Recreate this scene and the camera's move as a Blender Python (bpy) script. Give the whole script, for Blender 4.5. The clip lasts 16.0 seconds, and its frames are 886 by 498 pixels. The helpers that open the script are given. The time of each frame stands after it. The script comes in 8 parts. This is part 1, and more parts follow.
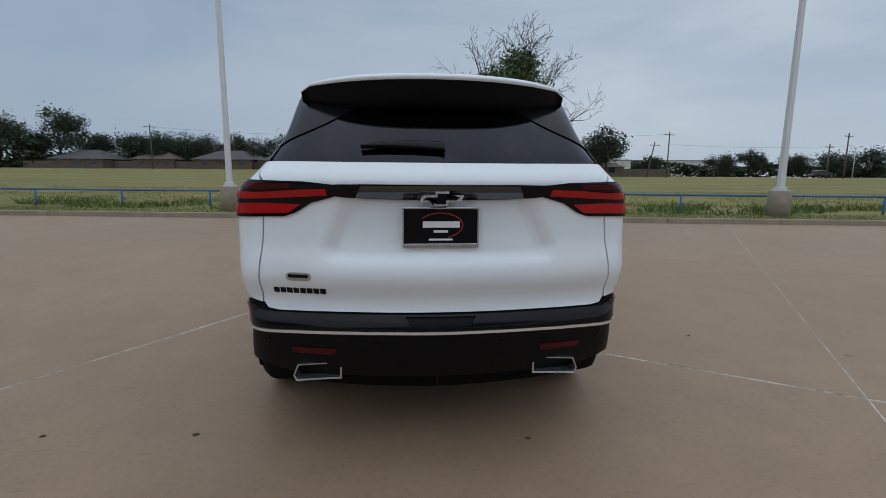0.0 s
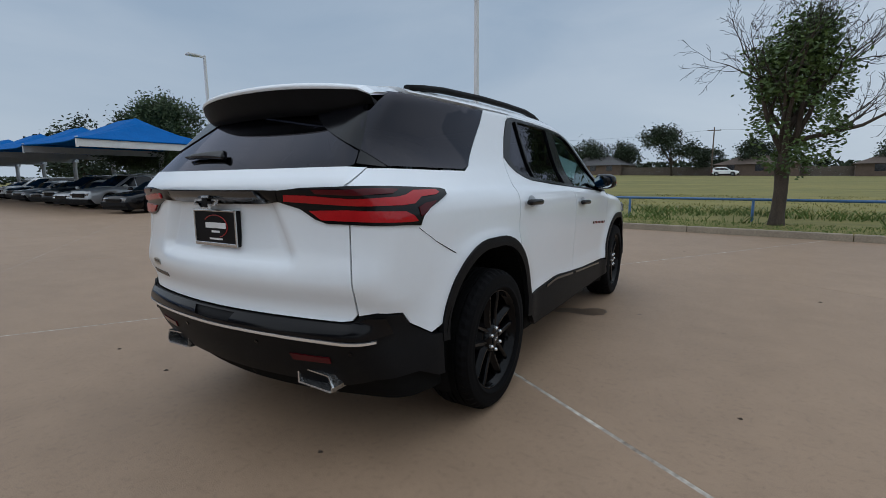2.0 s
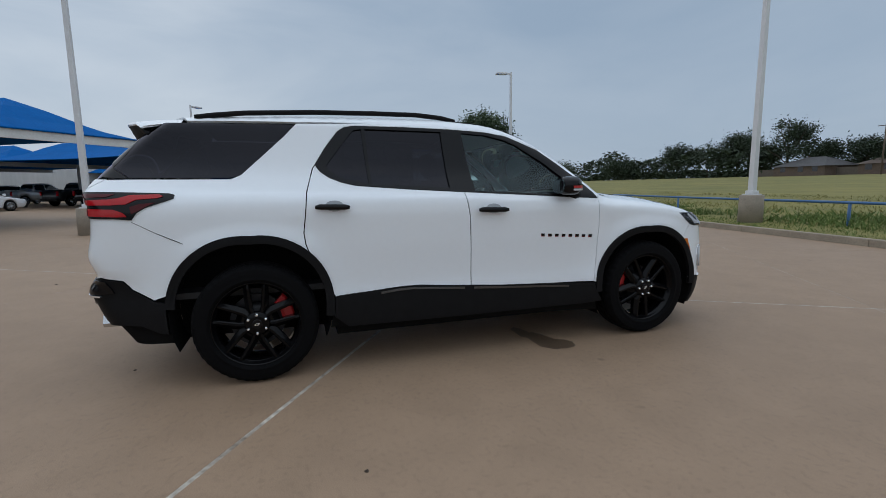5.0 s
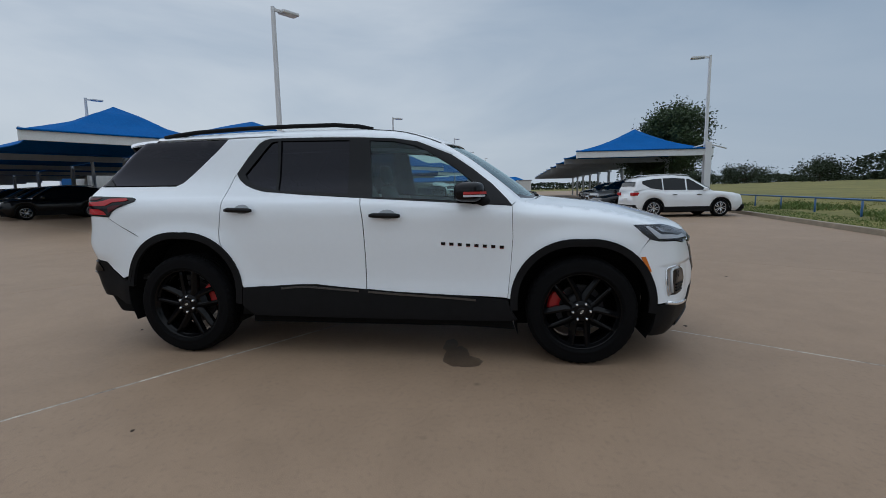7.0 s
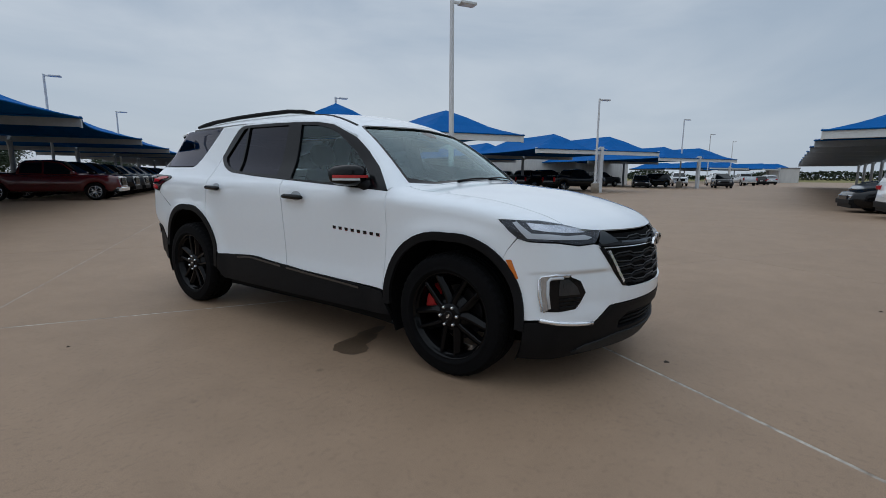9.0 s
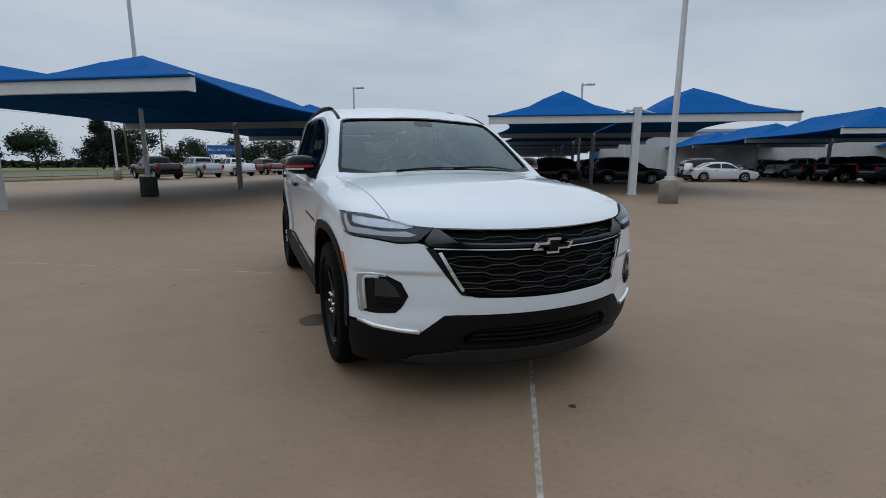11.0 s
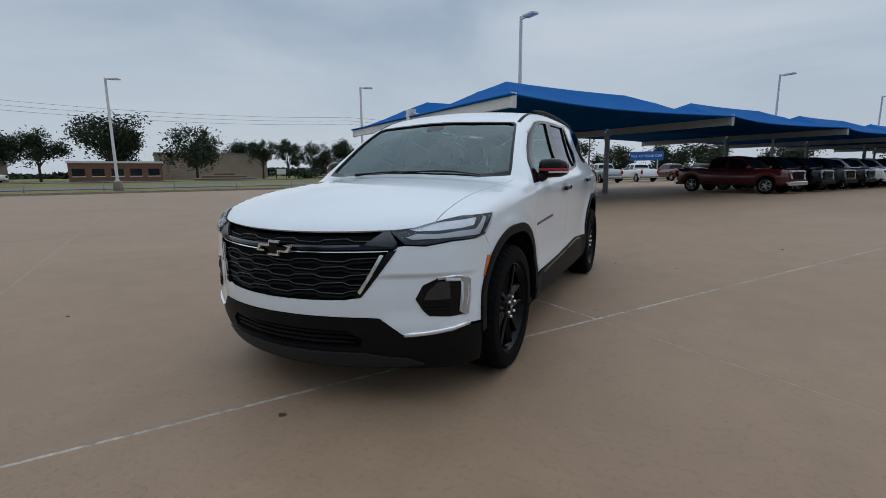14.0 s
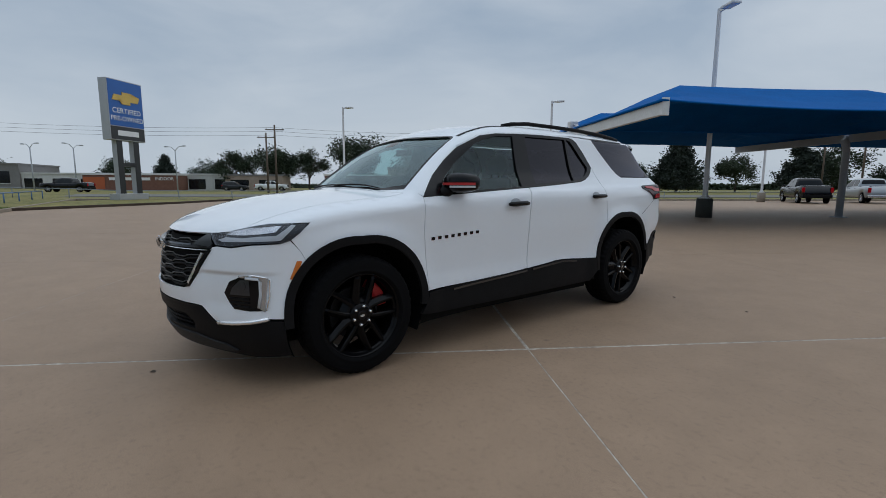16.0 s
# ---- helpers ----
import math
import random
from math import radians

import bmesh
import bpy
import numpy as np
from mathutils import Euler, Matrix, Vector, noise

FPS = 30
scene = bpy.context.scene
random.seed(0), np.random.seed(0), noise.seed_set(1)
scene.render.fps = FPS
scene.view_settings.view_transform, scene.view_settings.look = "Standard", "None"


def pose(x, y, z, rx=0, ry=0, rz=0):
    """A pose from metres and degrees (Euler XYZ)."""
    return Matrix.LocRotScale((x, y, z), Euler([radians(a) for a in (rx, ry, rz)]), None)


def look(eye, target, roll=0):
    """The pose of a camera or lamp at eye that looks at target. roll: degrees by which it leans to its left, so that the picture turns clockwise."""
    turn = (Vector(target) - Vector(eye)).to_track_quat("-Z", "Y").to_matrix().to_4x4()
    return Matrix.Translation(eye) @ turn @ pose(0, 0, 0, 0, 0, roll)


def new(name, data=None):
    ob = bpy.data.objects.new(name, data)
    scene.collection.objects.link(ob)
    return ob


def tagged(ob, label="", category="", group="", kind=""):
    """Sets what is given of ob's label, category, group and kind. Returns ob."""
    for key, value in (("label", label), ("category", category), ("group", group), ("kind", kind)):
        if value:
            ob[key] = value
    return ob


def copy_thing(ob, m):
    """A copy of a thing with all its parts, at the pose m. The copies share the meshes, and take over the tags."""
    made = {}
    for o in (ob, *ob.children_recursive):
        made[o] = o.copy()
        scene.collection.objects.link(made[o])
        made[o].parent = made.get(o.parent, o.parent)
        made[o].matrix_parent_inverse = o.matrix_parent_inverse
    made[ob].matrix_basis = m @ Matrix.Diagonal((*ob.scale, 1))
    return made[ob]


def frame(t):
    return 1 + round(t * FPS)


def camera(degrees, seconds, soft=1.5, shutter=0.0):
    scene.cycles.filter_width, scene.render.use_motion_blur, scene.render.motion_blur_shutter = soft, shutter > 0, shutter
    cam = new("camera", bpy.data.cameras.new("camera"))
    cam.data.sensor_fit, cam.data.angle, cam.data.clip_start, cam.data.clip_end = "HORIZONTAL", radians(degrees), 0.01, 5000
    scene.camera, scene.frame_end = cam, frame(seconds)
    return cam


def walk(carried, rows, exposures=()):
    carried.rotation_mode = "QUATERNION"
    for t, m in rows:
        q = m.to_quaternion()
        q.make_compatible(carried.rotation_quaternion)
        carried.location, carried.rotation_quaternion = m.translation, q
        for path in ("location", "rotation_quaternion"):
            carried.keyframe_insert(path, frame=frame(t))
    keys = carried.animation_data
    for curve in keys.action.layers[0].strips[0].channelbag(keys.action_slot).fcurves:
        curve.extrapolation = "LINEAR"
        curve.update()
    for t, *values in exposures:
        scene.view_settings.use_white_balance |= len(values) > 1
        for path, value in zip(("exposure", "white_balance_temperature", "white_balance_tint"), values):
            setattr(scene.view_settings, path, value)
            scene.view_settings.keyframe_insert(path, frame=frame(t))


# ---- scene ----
cam = camera(87.3, 16.0, soft=0.85)
PATH = [
    (0, (-0.153, -4.477, 1.28), (0.014, -2.509, 0.968), 0.4),
    (0.5, (0.427, -4.45, 1.287), (0.244, -2.483, 0.976), -0.0),
    (1, (0.977, -4.305, 1.283), (0.474, -2.394, 0.97), -0.1),
    (1.5, (1.522, -4.122, 1.289), (0.738, -2.307, 0.991), -0.3),
    (2, (2.029, -3.836, 1.277), (0.992, -2.151, 0.986), -0.4),
    (2.5, (2.515, -3.525, 1.276), (1.271, -1.985, 0.997), -0.4),
    (3, (2.94, -3.133, 1.269), (1.516, -1.757, 0.991), -0.3),
    (3.5, (3.32, -2.712, 1.269), (1.744, -1.51, 1.001), -0.2),
    (4, (3.666, -2.287, 1.26), (1.962, -1.275, 0.995), -0.3),
    (4.2, (3.773, -2.093, 1.272), (2.024, -1.16, 1.003), -0.4),
    (6.3, (4.351, 0.159, 1.271), (2.367, 0.201, 1.021), -0.9),
    (6.5, (4.341, 0.386, 1.273), (2.357, 0.341, 1.025), -0.9),
    (7, (4.298, 0.972, 1.279), (2.331, 0.717, 1.023), -0.8),
    (7.5, (4.115, 1.558, 1.266), (2.19, 1.09, 0.997), -0.6),
    (8, (3.926, 2.112, 1.276), (2.068, 1.425, 0.997), -0.2),
    (8.2, (3.815, 2.314, 1.254), (1.994, 1.539, 0.971), -0.1),
    (10.5, (1.971, 4.237, 1.262), (0.932, 2.566, 0.902), 0.3),
    (11, (1.448, 4.454, 1.264), (0.666, 2.649, 0.905), 0.1),
    (11.5, (0.9, 4.6, 1.254), (0.402, 2.697, 0.893), 0.1),
    (12, (0.33, 4.718, 1.252), (0.126, 2.762, 0.89), -0.3),
    (12.5, (-0.234, 4.701, 1.237), (-0.143, 2.735, 0.878), -0.5),
    (13, (-0.792, 4.634, 1.249), (-0.41, 2.702, 0.9), -0.8),
    (13.5, (-1.309, 4.477, 1.23), (-0.662, 2.614, 0.894), -0.7),
    (14, (-1.839, 4.269, 1.239), (-0.962, 2.502, 0.91), -0.5),
    (14.5, (-2.324, 3.979, 1.221), (-1.238, 2.33, 0.903), -0.3),
    (15, (-2.79, 3.653, 1.228), (-1.523, 2.135, 0.926), 0.0),
    (15.5, (-3.221, 3.314, 1.23), (-1.797, 1.939, 0.945), 0.2),
    (16, (-3.609, 2.936, 1.237), (-2.047, 1.717, 0.966), 0.2),
]
walk(cam, [(t, look(eye, target, roll)) for t, eye, target, roll in PATH], exposures=[(0.0, 0.10), (1.0, 0.18), (2.0, 0.22), (4.0, 0.22), (6.5, 0.12), (8.0, 0.08), (11.0, 0.06), (16.0, 0.05)])

# ---------------------------------------------------------------- light
wld = bpy.data.worlds.new("overcast_sky")
scene.world = wld
wld.use_nodes = True
wn, wl = wld.node_tree.nodes, wld.node_tree.links
wn.clear()
sky = wn.new("ShaderNodeTexSky")
sky.sky_type, sky.sun_disc = "NISHITA", False
sky.sun_elevation, sky.sun_rotation = radians(48), radians(200)
sky.air_density, sky.dust_density, sky.ozone_density = 1.0, 3.0, 1.5
sky_bg = wn.new("ShaderNodeBackground")
sky_bg.inputs[1].default_value = 0.055
wl.new(sky.outputs[0], sky_bg.inputs[0])
tc = wn.new("ShaderNodeTexCoord")
stretch = wn.new("ShaderNodeMapping")
stretch.inputs["Scale"].default_value = (1.0, 1.0, 3.2)
cl_noise = wn.new("ShaderNodeTexNoise")
cl_noise.inputs["Scale"].default_value, cl_noise.inputs["Detail"].default_value = 1.9, 6.0
cl_noise.inputs["Roughness"].default_value, cl_noise.inputs["Distortion"].default_value = 0.52, 0.4
cl_ramp = wn.new("ShaderNodeValToRGB")
cl_ramp.color_ramp.elements[0].position, cl_ramp.color_ramp.elements[0].color = 0.34, (0.318, 0.402, 0.508, 1)
cl_ramp.color_ramp.elements[1].position, cl_ramp.color_ramp.elements[1].color = 0.68, (0.495, 0.562, 0.640, 1)
sep = wn.new("ShaderNodeSeparateXYZ")
hz_ramp = wn.new("ShaderNodeValToRGB")
hz_ramp.color_ramp.elements[0].position, hz_ramp.color_ramp.elements[0].color = 0.0, (1, 1, 1, 1)
hz_ramp.color_ramp.elements[1].position, hz_ramp.color_ramp.elements[1].color = 0.30, (0, 0, 0, 1)
hz_mix = wn.new("ShaderNodeMixRGB")
hz_mix.inputs[2].default_value = (0.525, 0.592, 0.660, 1)
hz_fac = wn.new("ShaderNodeMath")
hz_fac.operation = "MULTIPLY"
hz_fac.inputs[1].default_value = 0.55
cl_bg = wn.new("ShaderNodeBackground")
mix_sky = wn.new("ShaderNodeMixShader")
mix_sky.inputs[0].default_value = 0.88
w_out = wn.new("ShaderNodeOutputWorld")
wl.new(tc.outputs["Generated"], stretch.inputs[0])
wl.new(stretch.outputs[0], cl_noise.inputs["Vector"])
wl.new(cl_noise.outputs[0], cl_ramp.inputs[0])
wl.new(tc.outputs["Generated"], sep.inputs[0])
wl.new(sep.outputs[2], hz_ramp.inputs[0])
wl.new(hz_ramp.outputs[0], hz_fac.inputs[0])
wl.new(hz_fac.outputs[0], hz_mix.inputs[0])
wl.new(cl_ramp.outputs[0], hz_mix.inputs[1])
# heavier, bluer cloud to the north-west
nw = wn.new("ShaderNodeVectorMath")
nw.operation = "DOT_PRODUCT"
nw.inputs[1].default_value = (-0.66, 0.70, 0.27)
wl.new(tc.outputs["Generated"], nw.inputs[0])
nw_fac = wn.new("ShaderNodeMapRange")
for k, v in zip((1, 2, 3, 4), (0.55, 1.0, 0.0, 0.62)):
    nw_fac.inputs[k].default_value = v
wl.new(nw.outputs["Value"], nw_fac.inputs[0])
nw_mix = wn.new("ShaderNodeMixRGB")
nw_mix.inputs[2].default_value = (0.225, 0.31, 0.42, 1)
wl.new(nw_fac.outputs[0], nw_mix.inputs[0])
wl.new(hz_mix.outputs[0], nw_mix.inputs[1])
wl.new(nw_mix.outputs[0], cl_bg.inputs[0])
# an overcast sky is brightest overhead
zenith = wn.new("ShaderNodeMapRange")
zenith.interpolation_type = "SMOOTHSTEP"
for k, v in zip((1, 2, 3, 4), (0.40, 1.0, 1.04, 1.83)):
    zenith.inputs[k].default_value = v
wl.new(sep.outputs[2], zenith.inputs[0])
wl.new(zenith.outputs[0], cl_bg.inputs[1])
wl.new(sky_bg.outputs[0], mix_sky.inputs[1])
wl.new(cl_bg.outputs[0], mix_sky.inputs[2])
wl.new(mix_sky.outputs[0], w_out.inputs[0])

sun = new("sun", bpy.data.lights.new("sun", "SUN"))
sun.data.energy, sun.data.angle, sun.data.color = 0.5, radians(170), (1.0, 0.96, 0.92)
sun.matrix_world = look((0, 0, 30), (-6, 16, 0))


# ---------------------------------------------------------------- materials
def mat(name, color, rough=0.5, metal=0.0, var=0.0, scale=6.0, bump=0.0, bscale=60.0, coat=0.0, spec=0.5, rnd=0.0, dark=None,
        emit=0.0, stretch3=None):
    """A procedural surface: base colour with variation at two scales, fine relief, gloss."""
    m = bpy.data.materials.new(name)
    m.use_nodes = True
    nt = m.node_tree
    b = nt.nodes["Principled BSDF"]
    b.inputs["Base Color"].default_value = (*color, 1)
    b.inputs["Roughness"].default_value, b.inputs["Metallic"].default_value = rough, metal
    b.inputs["Coat Weight"].default_value, b.inputs["Coat Roughness"].default_value = coat, 0.03
    b.inputs["Specular IOR Level"].default_value = spec
    if emit:
        b.inputs["Emission Color"].default_value, b.inputs["Emission Strength"].default_value = (*color, 1), emit
    co = nt.nodes.new("ShaderNodeTexCoord")
    src = co.outputs["Object"]
    if stretch3:
        mp = nt.nodes.new("ShaderNodeMapping")
        mp.inputs["Scale"].default_value = stretch3
        nt.links.new(src, mp.inputs[0])
        src = mp.outputs[0]
    if var:
        n1 = nt.nodes.new("ShaderNodeTexNoise")
        n1.inputs["Scale"].default_value, n1.inputs["Detail"].default_value = scale, 5
        n2 = nt.nodes.new("ShaderNodeTexNoise")
        n2.inputs["Scale"].default_value, n2.inputs["Detail"].default_value = scale * 9, 3
        ad = nt.nodes.new("ShaderNodeMath")
        ad.operation = "ADD"
        nt.links.new(src, n1.inputs["Vector"])
        nt.links.new(src, n2.inputs["Vector"])
        nt.links.new(n1.outputs[0], ad.inputs[0])
        nt.links.new(n2.outputs[0], ad.inputs[1])
        mr = nt.nodes.new("ShaderNodeMapRange")
        mr.inputs[1].default_value, mr.inputs[2].default_value = 0.65, 1.35
        nt.links.new(ad.outputs[0], mr.inputs[0])
        mx = nt.nodes.new("ShaderNodeMixRGB")
        lo = dark or tuple(c * (1 - var) for c in color)
        hi = tuple(min(1, c * (1 + var * 0.6)) for c in color)
        mx.inputs[1].default_value, mx.inputs[2].default_value = (*lo, 1), (*hi, 1)
        nt.links.new(mr.outputs[0], mx.inputs[0])
        last = mx.outputs[0]
        if rnd:
            oi = nt.nodes.new("ShaderNodeObjectInfo")
            m2 = nt.nodes.new("ShaderNodeMapRange")
            m2.inputs[3].default_value, m2.inputs[4].default_value = 1 - rnd, 1 + rnd
            nt.links.new(oi.outputs["Random"], m2.inputs[0])
            hs = nt.nodes.new("ShaderNodeHueSaturation")
            nt.links.new(m2.outputs[0], hs.inputs["Value"])
            nt.links.new(last, hs.inputs["Color"])
            last = hs.outputs[0]
        nt.links.new(last, b.inputs["Base Color"])
    if bump:
        n3 = nt.nodes.new("ShaderNodeTexNoise")
        n3.inputs["Scale"].default_value, n3.inputs["Detail"].default_value = bscale, 4
        nt.links.new(src, n3.inputs["Vector"])
        bp = nt.nodes.new("ShaderNodeBump")
        bp.inputs["Strength"].default_value, bp.inputs["Distance"].default_value = bump, 0.01
        nt.links.new(n3.outputs[0], bp.inputs["Height"])
        nt.links.new(bp.outputs[0], b.inputs["Normal"])
    return m


def glass_mat(name, tint, amount, rough=0.0, shine=(0.80, 0.97, 1.0)):
    """Thin pane: clear-coat reflection over a tinted see-through sheet."""
    m = bpy.data.materials.new(name)
    m.use_nodes = True
    nt = m.node_tree
    nt.nodes.clear()
    out = nt.nodes.new("ShaderNodeOutputMaterial")
    tr = nt.nodes.new("ShaderNodeBsdfTransparent")
    tr.inputs[0].default_value = (*tint, 1)
    gl = nt.nodes.new("ShaderNodeBsdfGlossy")
    gl.inputs["Roughness"].default_value = rough
    gl.inputs["Color"].default_value = (*shine, 1)
    fr = nt.nodes.new("ShaderNodeFresnel")
    fr.inputs[0].default_value = amount
    mx = nt.nodes.new("ShaderNodeMixShader")
    nt.links.new(fr.outputs[0], mx.inputs[0])
    nt.links.new(tr.outputs[0], mx.inputs[1])
    nt.links.new(gl.outputs[0], mx.inputs[2])
    nt.links.new(mx.outputs[0], out.inputs[0])
    return m


def lot_mat(name, color, dark, rnd):
    """Broom-finished tan concrete: grain, clouds of wear, tyre-worn patches and small dark spots."""
    m = mat(name, color, rough=0.62, var=0.10, scale=0.55, bump=0.18, bscale=140, spec=0.38, dark=dark)
    nt = m.node_tree
    b = nt.nodes["Principled BSDF"]
    base = b.inputs["Base Color"].links[0].from_socket
    geo = nt.nodes.new("ShaderNodeNewGeometry")
    grain = nt.nodes.new("ShaderNodeTexNoise")
    grain.inputs["Scale"].default_value, grain.inputs["Detail"].default_value = 190, 2
    big = nt.nodes.new("ShaderNodeTexNoise")
    big.inputs["Scale"].default_value, big.inputs["Detail"].default_value, big.inputs["Distortion"].default_value = 0.23, 5, 0.6
    mid = nt.nodes.new("ShaderNodeTexNoise")
    mid.inputs["Scale"].default_value, mid.inputs["Detail"].default_value = 2.1, 8
    speck = nt.nodes.new("ShaderNodeTexNoise")
    speck.inputs["Scale"].default_value, speck.inputs["Detail"].default_value = 31, 6
    for n in (grain, big, mid, speck):
        nt.links.new(geo.outputs["Position"], n.inputs["Vector"])
    total = None
    for n, lo, hi, a, c in ((grain, 0.3, 0.7, 0.82, 1.17), (big, 0.3, 0.7, 0.94, 1.05), (mid, 0.28, 0.6, 0.94, 1.03), (speck, 0.30, 0.48, 0.86, 1.02)):
        r = nt.nodes.new("ShaderNodeMapRange")
        for k, v in zip((1, 2, 3, 4), (lo, hi, a, c)):
            r.inputs[k].default_value = v
        nt.links.new(n.outputs[0], r.inputs[0])
        if total is None:
            total = r.outputs[0]
        else:
            mu = nt.nodes.new("ShaderNodeMath")
            mu.operation = "MULTIPLY"
            nt.links.new(total, mu.inputs[0])
            nt.links.new(r.outputs[0], mu.inputs[1])
            total = mu.outputs[0]
    vo = nt.nodes.new("ShaderNodeTexVoronoi")
    vo.inputs["Scale"].default_value = 1.4
    nt.links.new(geo.outputs["Position"], vo.inputs["Vector"])
    spot = nt.nodes.new("ShaderNodeMapRange")
    for k, v in zip((1, 2, 3, 4), (0.015, 0.05, 0.62, 1.0)):
        spot.inputs[k].default_value = v
    nt.links.new(vo.outputs["Distance"], spot.inputs[0])
    mu = nt.nodes.new("ShaderNodeMath")
    mu.operation = "MULTIPLY"
    nt.links.new(total, mu.inputs[0])
    nt.links.new(spot.outputs[0], mu.inputs[1])
    hs = nt.nodes.new("ShaderNodeHueSaturation")
    nt.links.new(mu.outputs[0], hs.inputs["Value"])
    nt.links.new(base, hs.inputs["Color"])
    last = hs.outputs[0]
    if rnd:
        oi = nt.nodes.new("ShaderNodeObjectInfo")
        m2 = nt.nodes.new("ShaderNodeMapRange")
        m2.inputs[3].default_value, m2.inputs[4].default_value = 1 - rnd, 1 + rnd
        nt.links.new(oi.outputs["Random"], m2.inputs[0])
        h2 = nt.nodes.new("ShaderNodeHueSaturation")
        nt.links.new(m2.outputs[0], h2.inputs["Value"])
        nt.links.new(last, h2.inputs["Color"])
        last = h2.outputs[0]
    nt.links.new(last, b.inputs["Base Color"])
    return m


M = {
    "concrete": lot_mat("tan_concrete", (0.300, 0.203, 0.132), (0.276, 0.186, 0.120), 0.02),
    "concrete_far": lot_mat("tan_concrete_far", (0.300, 0.203, 0.132), (0.276, 0.186, 0.120), 0.0),
    "joint": mat("joint_sealant", (0.49, 0.45, 0.39), 0.8, var=0.5, scale=2.6, bump=0.5, bscale=40, dark=(0.14, 0.105, 0.075)),
    "kerb": mat("kerb_concrete", (0.30, 0.25, 0.19), 0.85, var=0.3, scale=3, bump=0.3, bscale=50),
    "block": mat("block_concrete", (0.30, 0.26, 0.21), 0.85, var=0.25, scale=4, bump=0.4, bscale=60),
    "dark_block": mat("dark_footing", (0.045, 0.048, 0.042), 0.8, var=0.3, scale=4, bump=0.4, bscale=60),
    "grass": mat("grass_ground", (0.200, 0.165, 0.044), 0.95, var=0.45, scale=0.16, bump=0.6, bscale=25, dark=(0.098, 0.105, 0.024), stretch3=(0.5, 2.2, 1)),
    "blade": mat("grass_blades", (0.10, 0.155, 0.032), 0.8, var=0.5, scale=0.6),
    "straw": mat("dry_grass", (0.24, 0.225, 0.075), 0.9, var=0.4, scale=0.4),
    "road": mat("road_asphalt", (0.16, 0.155, 0.145), 0.9, var=0.2, scale=0.6, bump=0.3),
    "blue_steel": mat("blue_painted_steel", (0.045, 0.13, 0.29), 0.45, var=0.2, scale=8, bump=0.05),
    "grey_rail": mat("grey_rail_steel", (0.20, 0.23, 0.26), 0.5, var=0.2, scale=8),
    "white_steel": mat("white_painted_steel", (0.62, 0.63, 0.64), 0.42, var=0.08, scale=3, bump=0.04, bscale=30),
    "grey_steel": mat("grey_painted_steel", (0.36, 0.385, 0.41), 0.5, var=0.14, scale=3, bump=0.04, bscale=30),
    "beam": mat("canopy_beam_paint", (0.66, 0.68, 0.67), 0.5, var=0.1, scale=2, bump=0.05, bscale=30),
    "blue_cloth": mat("blue_shade_cloth", (0.002, 0.105, 0.350), 0.85, var=0.16, scale=1.4, bump=0.12, bscale=90, spec=0.08),
    "lamp_glass": mat("lamp_lens", (0.85, 0.88, 0.9), 0.25, var=0.03, scale=20),
    "bark": mat("bark", (0.062, 0.047, 0.035), 0.95, var=0.45, scale=9, bump=0.9, bscale=35, stretch3=(1, 1, 0.25)),
    "twig": mat("bare_twigs", (0.038, 0.031, 0.026), 0.9, var=0.3, scale=12),
    "leaf": mat("tree_leaves", (0.080, 0.130, 0.030), 0.55, var=0.5, scale=1.6, dark=(0.022, 0.046, 0.012)),
    "leaf_far": mat("tree_leaves_far", (0.024, 0.040, 0.016), 0.8, var=0.5, scale=0.5, dark=(0.009, 0.017, 0.008)),
    "leaf_mid": mat("tree_leaves_mid", (0.042, 0.072, 0.022), 0.7, var=0.5, scale=0.9, dark=(0.014, 0.026, 0.010)),
    "conifer": mat("conifer_needles", (0.014, 0.025, 0.016), 0.8, var=0.5, scale=0.6),
}


# ---------------------------------------------------------------- mesh helpers
def mesh_ob(name, verts, faces, material, parent=None, smooth=False):
    me = bpy.data.meshes.new(name)
    me.from_pydata([tuple(v) for v in verts], [], faces)
    if material:
        for mm in material if isinstance(material, (list, tuple)) else [material]:
            me.materials.append(mm)
    if smooth:
        me.shade_smooth()
    ob = new(name, me)
    if parent:
        ob.parent = parent
    return ob


def part(name, bm, material, parent, label="", smooth=False):
    """Links a bmesh as one mesh object under a thing or a part."""
    me = bpy.data.meshes.new(name)
    bm.to_mesh(me)
    bm.free()
    for mm in material if isinstance(material, (list, tuple)) else [material]:
        me.materials.append(mm)
    if smooth:
        me.shade_smooth()
    ob = new(name, me)
    if parent:
        ob.parent = parent
    if label:
        tagged(ob, label)
    return ob


def box(bm, x0, x1, y0, y1, z0, z1, bevel=0.0, m=None):
    vs = [bm.verts.new(c) for c in ((x0, y0, z0), (x1, y0, z0), (x1, y1, z0), (x0, y1, z0), (x0, y0, z1), (x1, y0, z1), (x1, y1, z1), (x0, y1, z1))]
    fs = [bm.faces.new([vs[i] for i in f]) for f in ((0, 3, 2, 1), (4, 5, 6, 7), (0, 1, 5, 4), (1, 2, 6, 5), (2, 3, 7, 6), (3, 0, 4, 7))]
    geo = vs
    if bevel:
        es = list({e for f in fs for e in f.edges})
        r = bmesh.ops.bevel(bm, geom=es, offset=bevel, segments=2, affect="EDGES", profile=0.6)
        geo = list({v for f in r["faces"] for v in f.verts} | {v for v in vs if v.is_valid})
    if m is not None:
        bmesh.ops.transform(bm, matrix=m, verts=geo)
    return geo


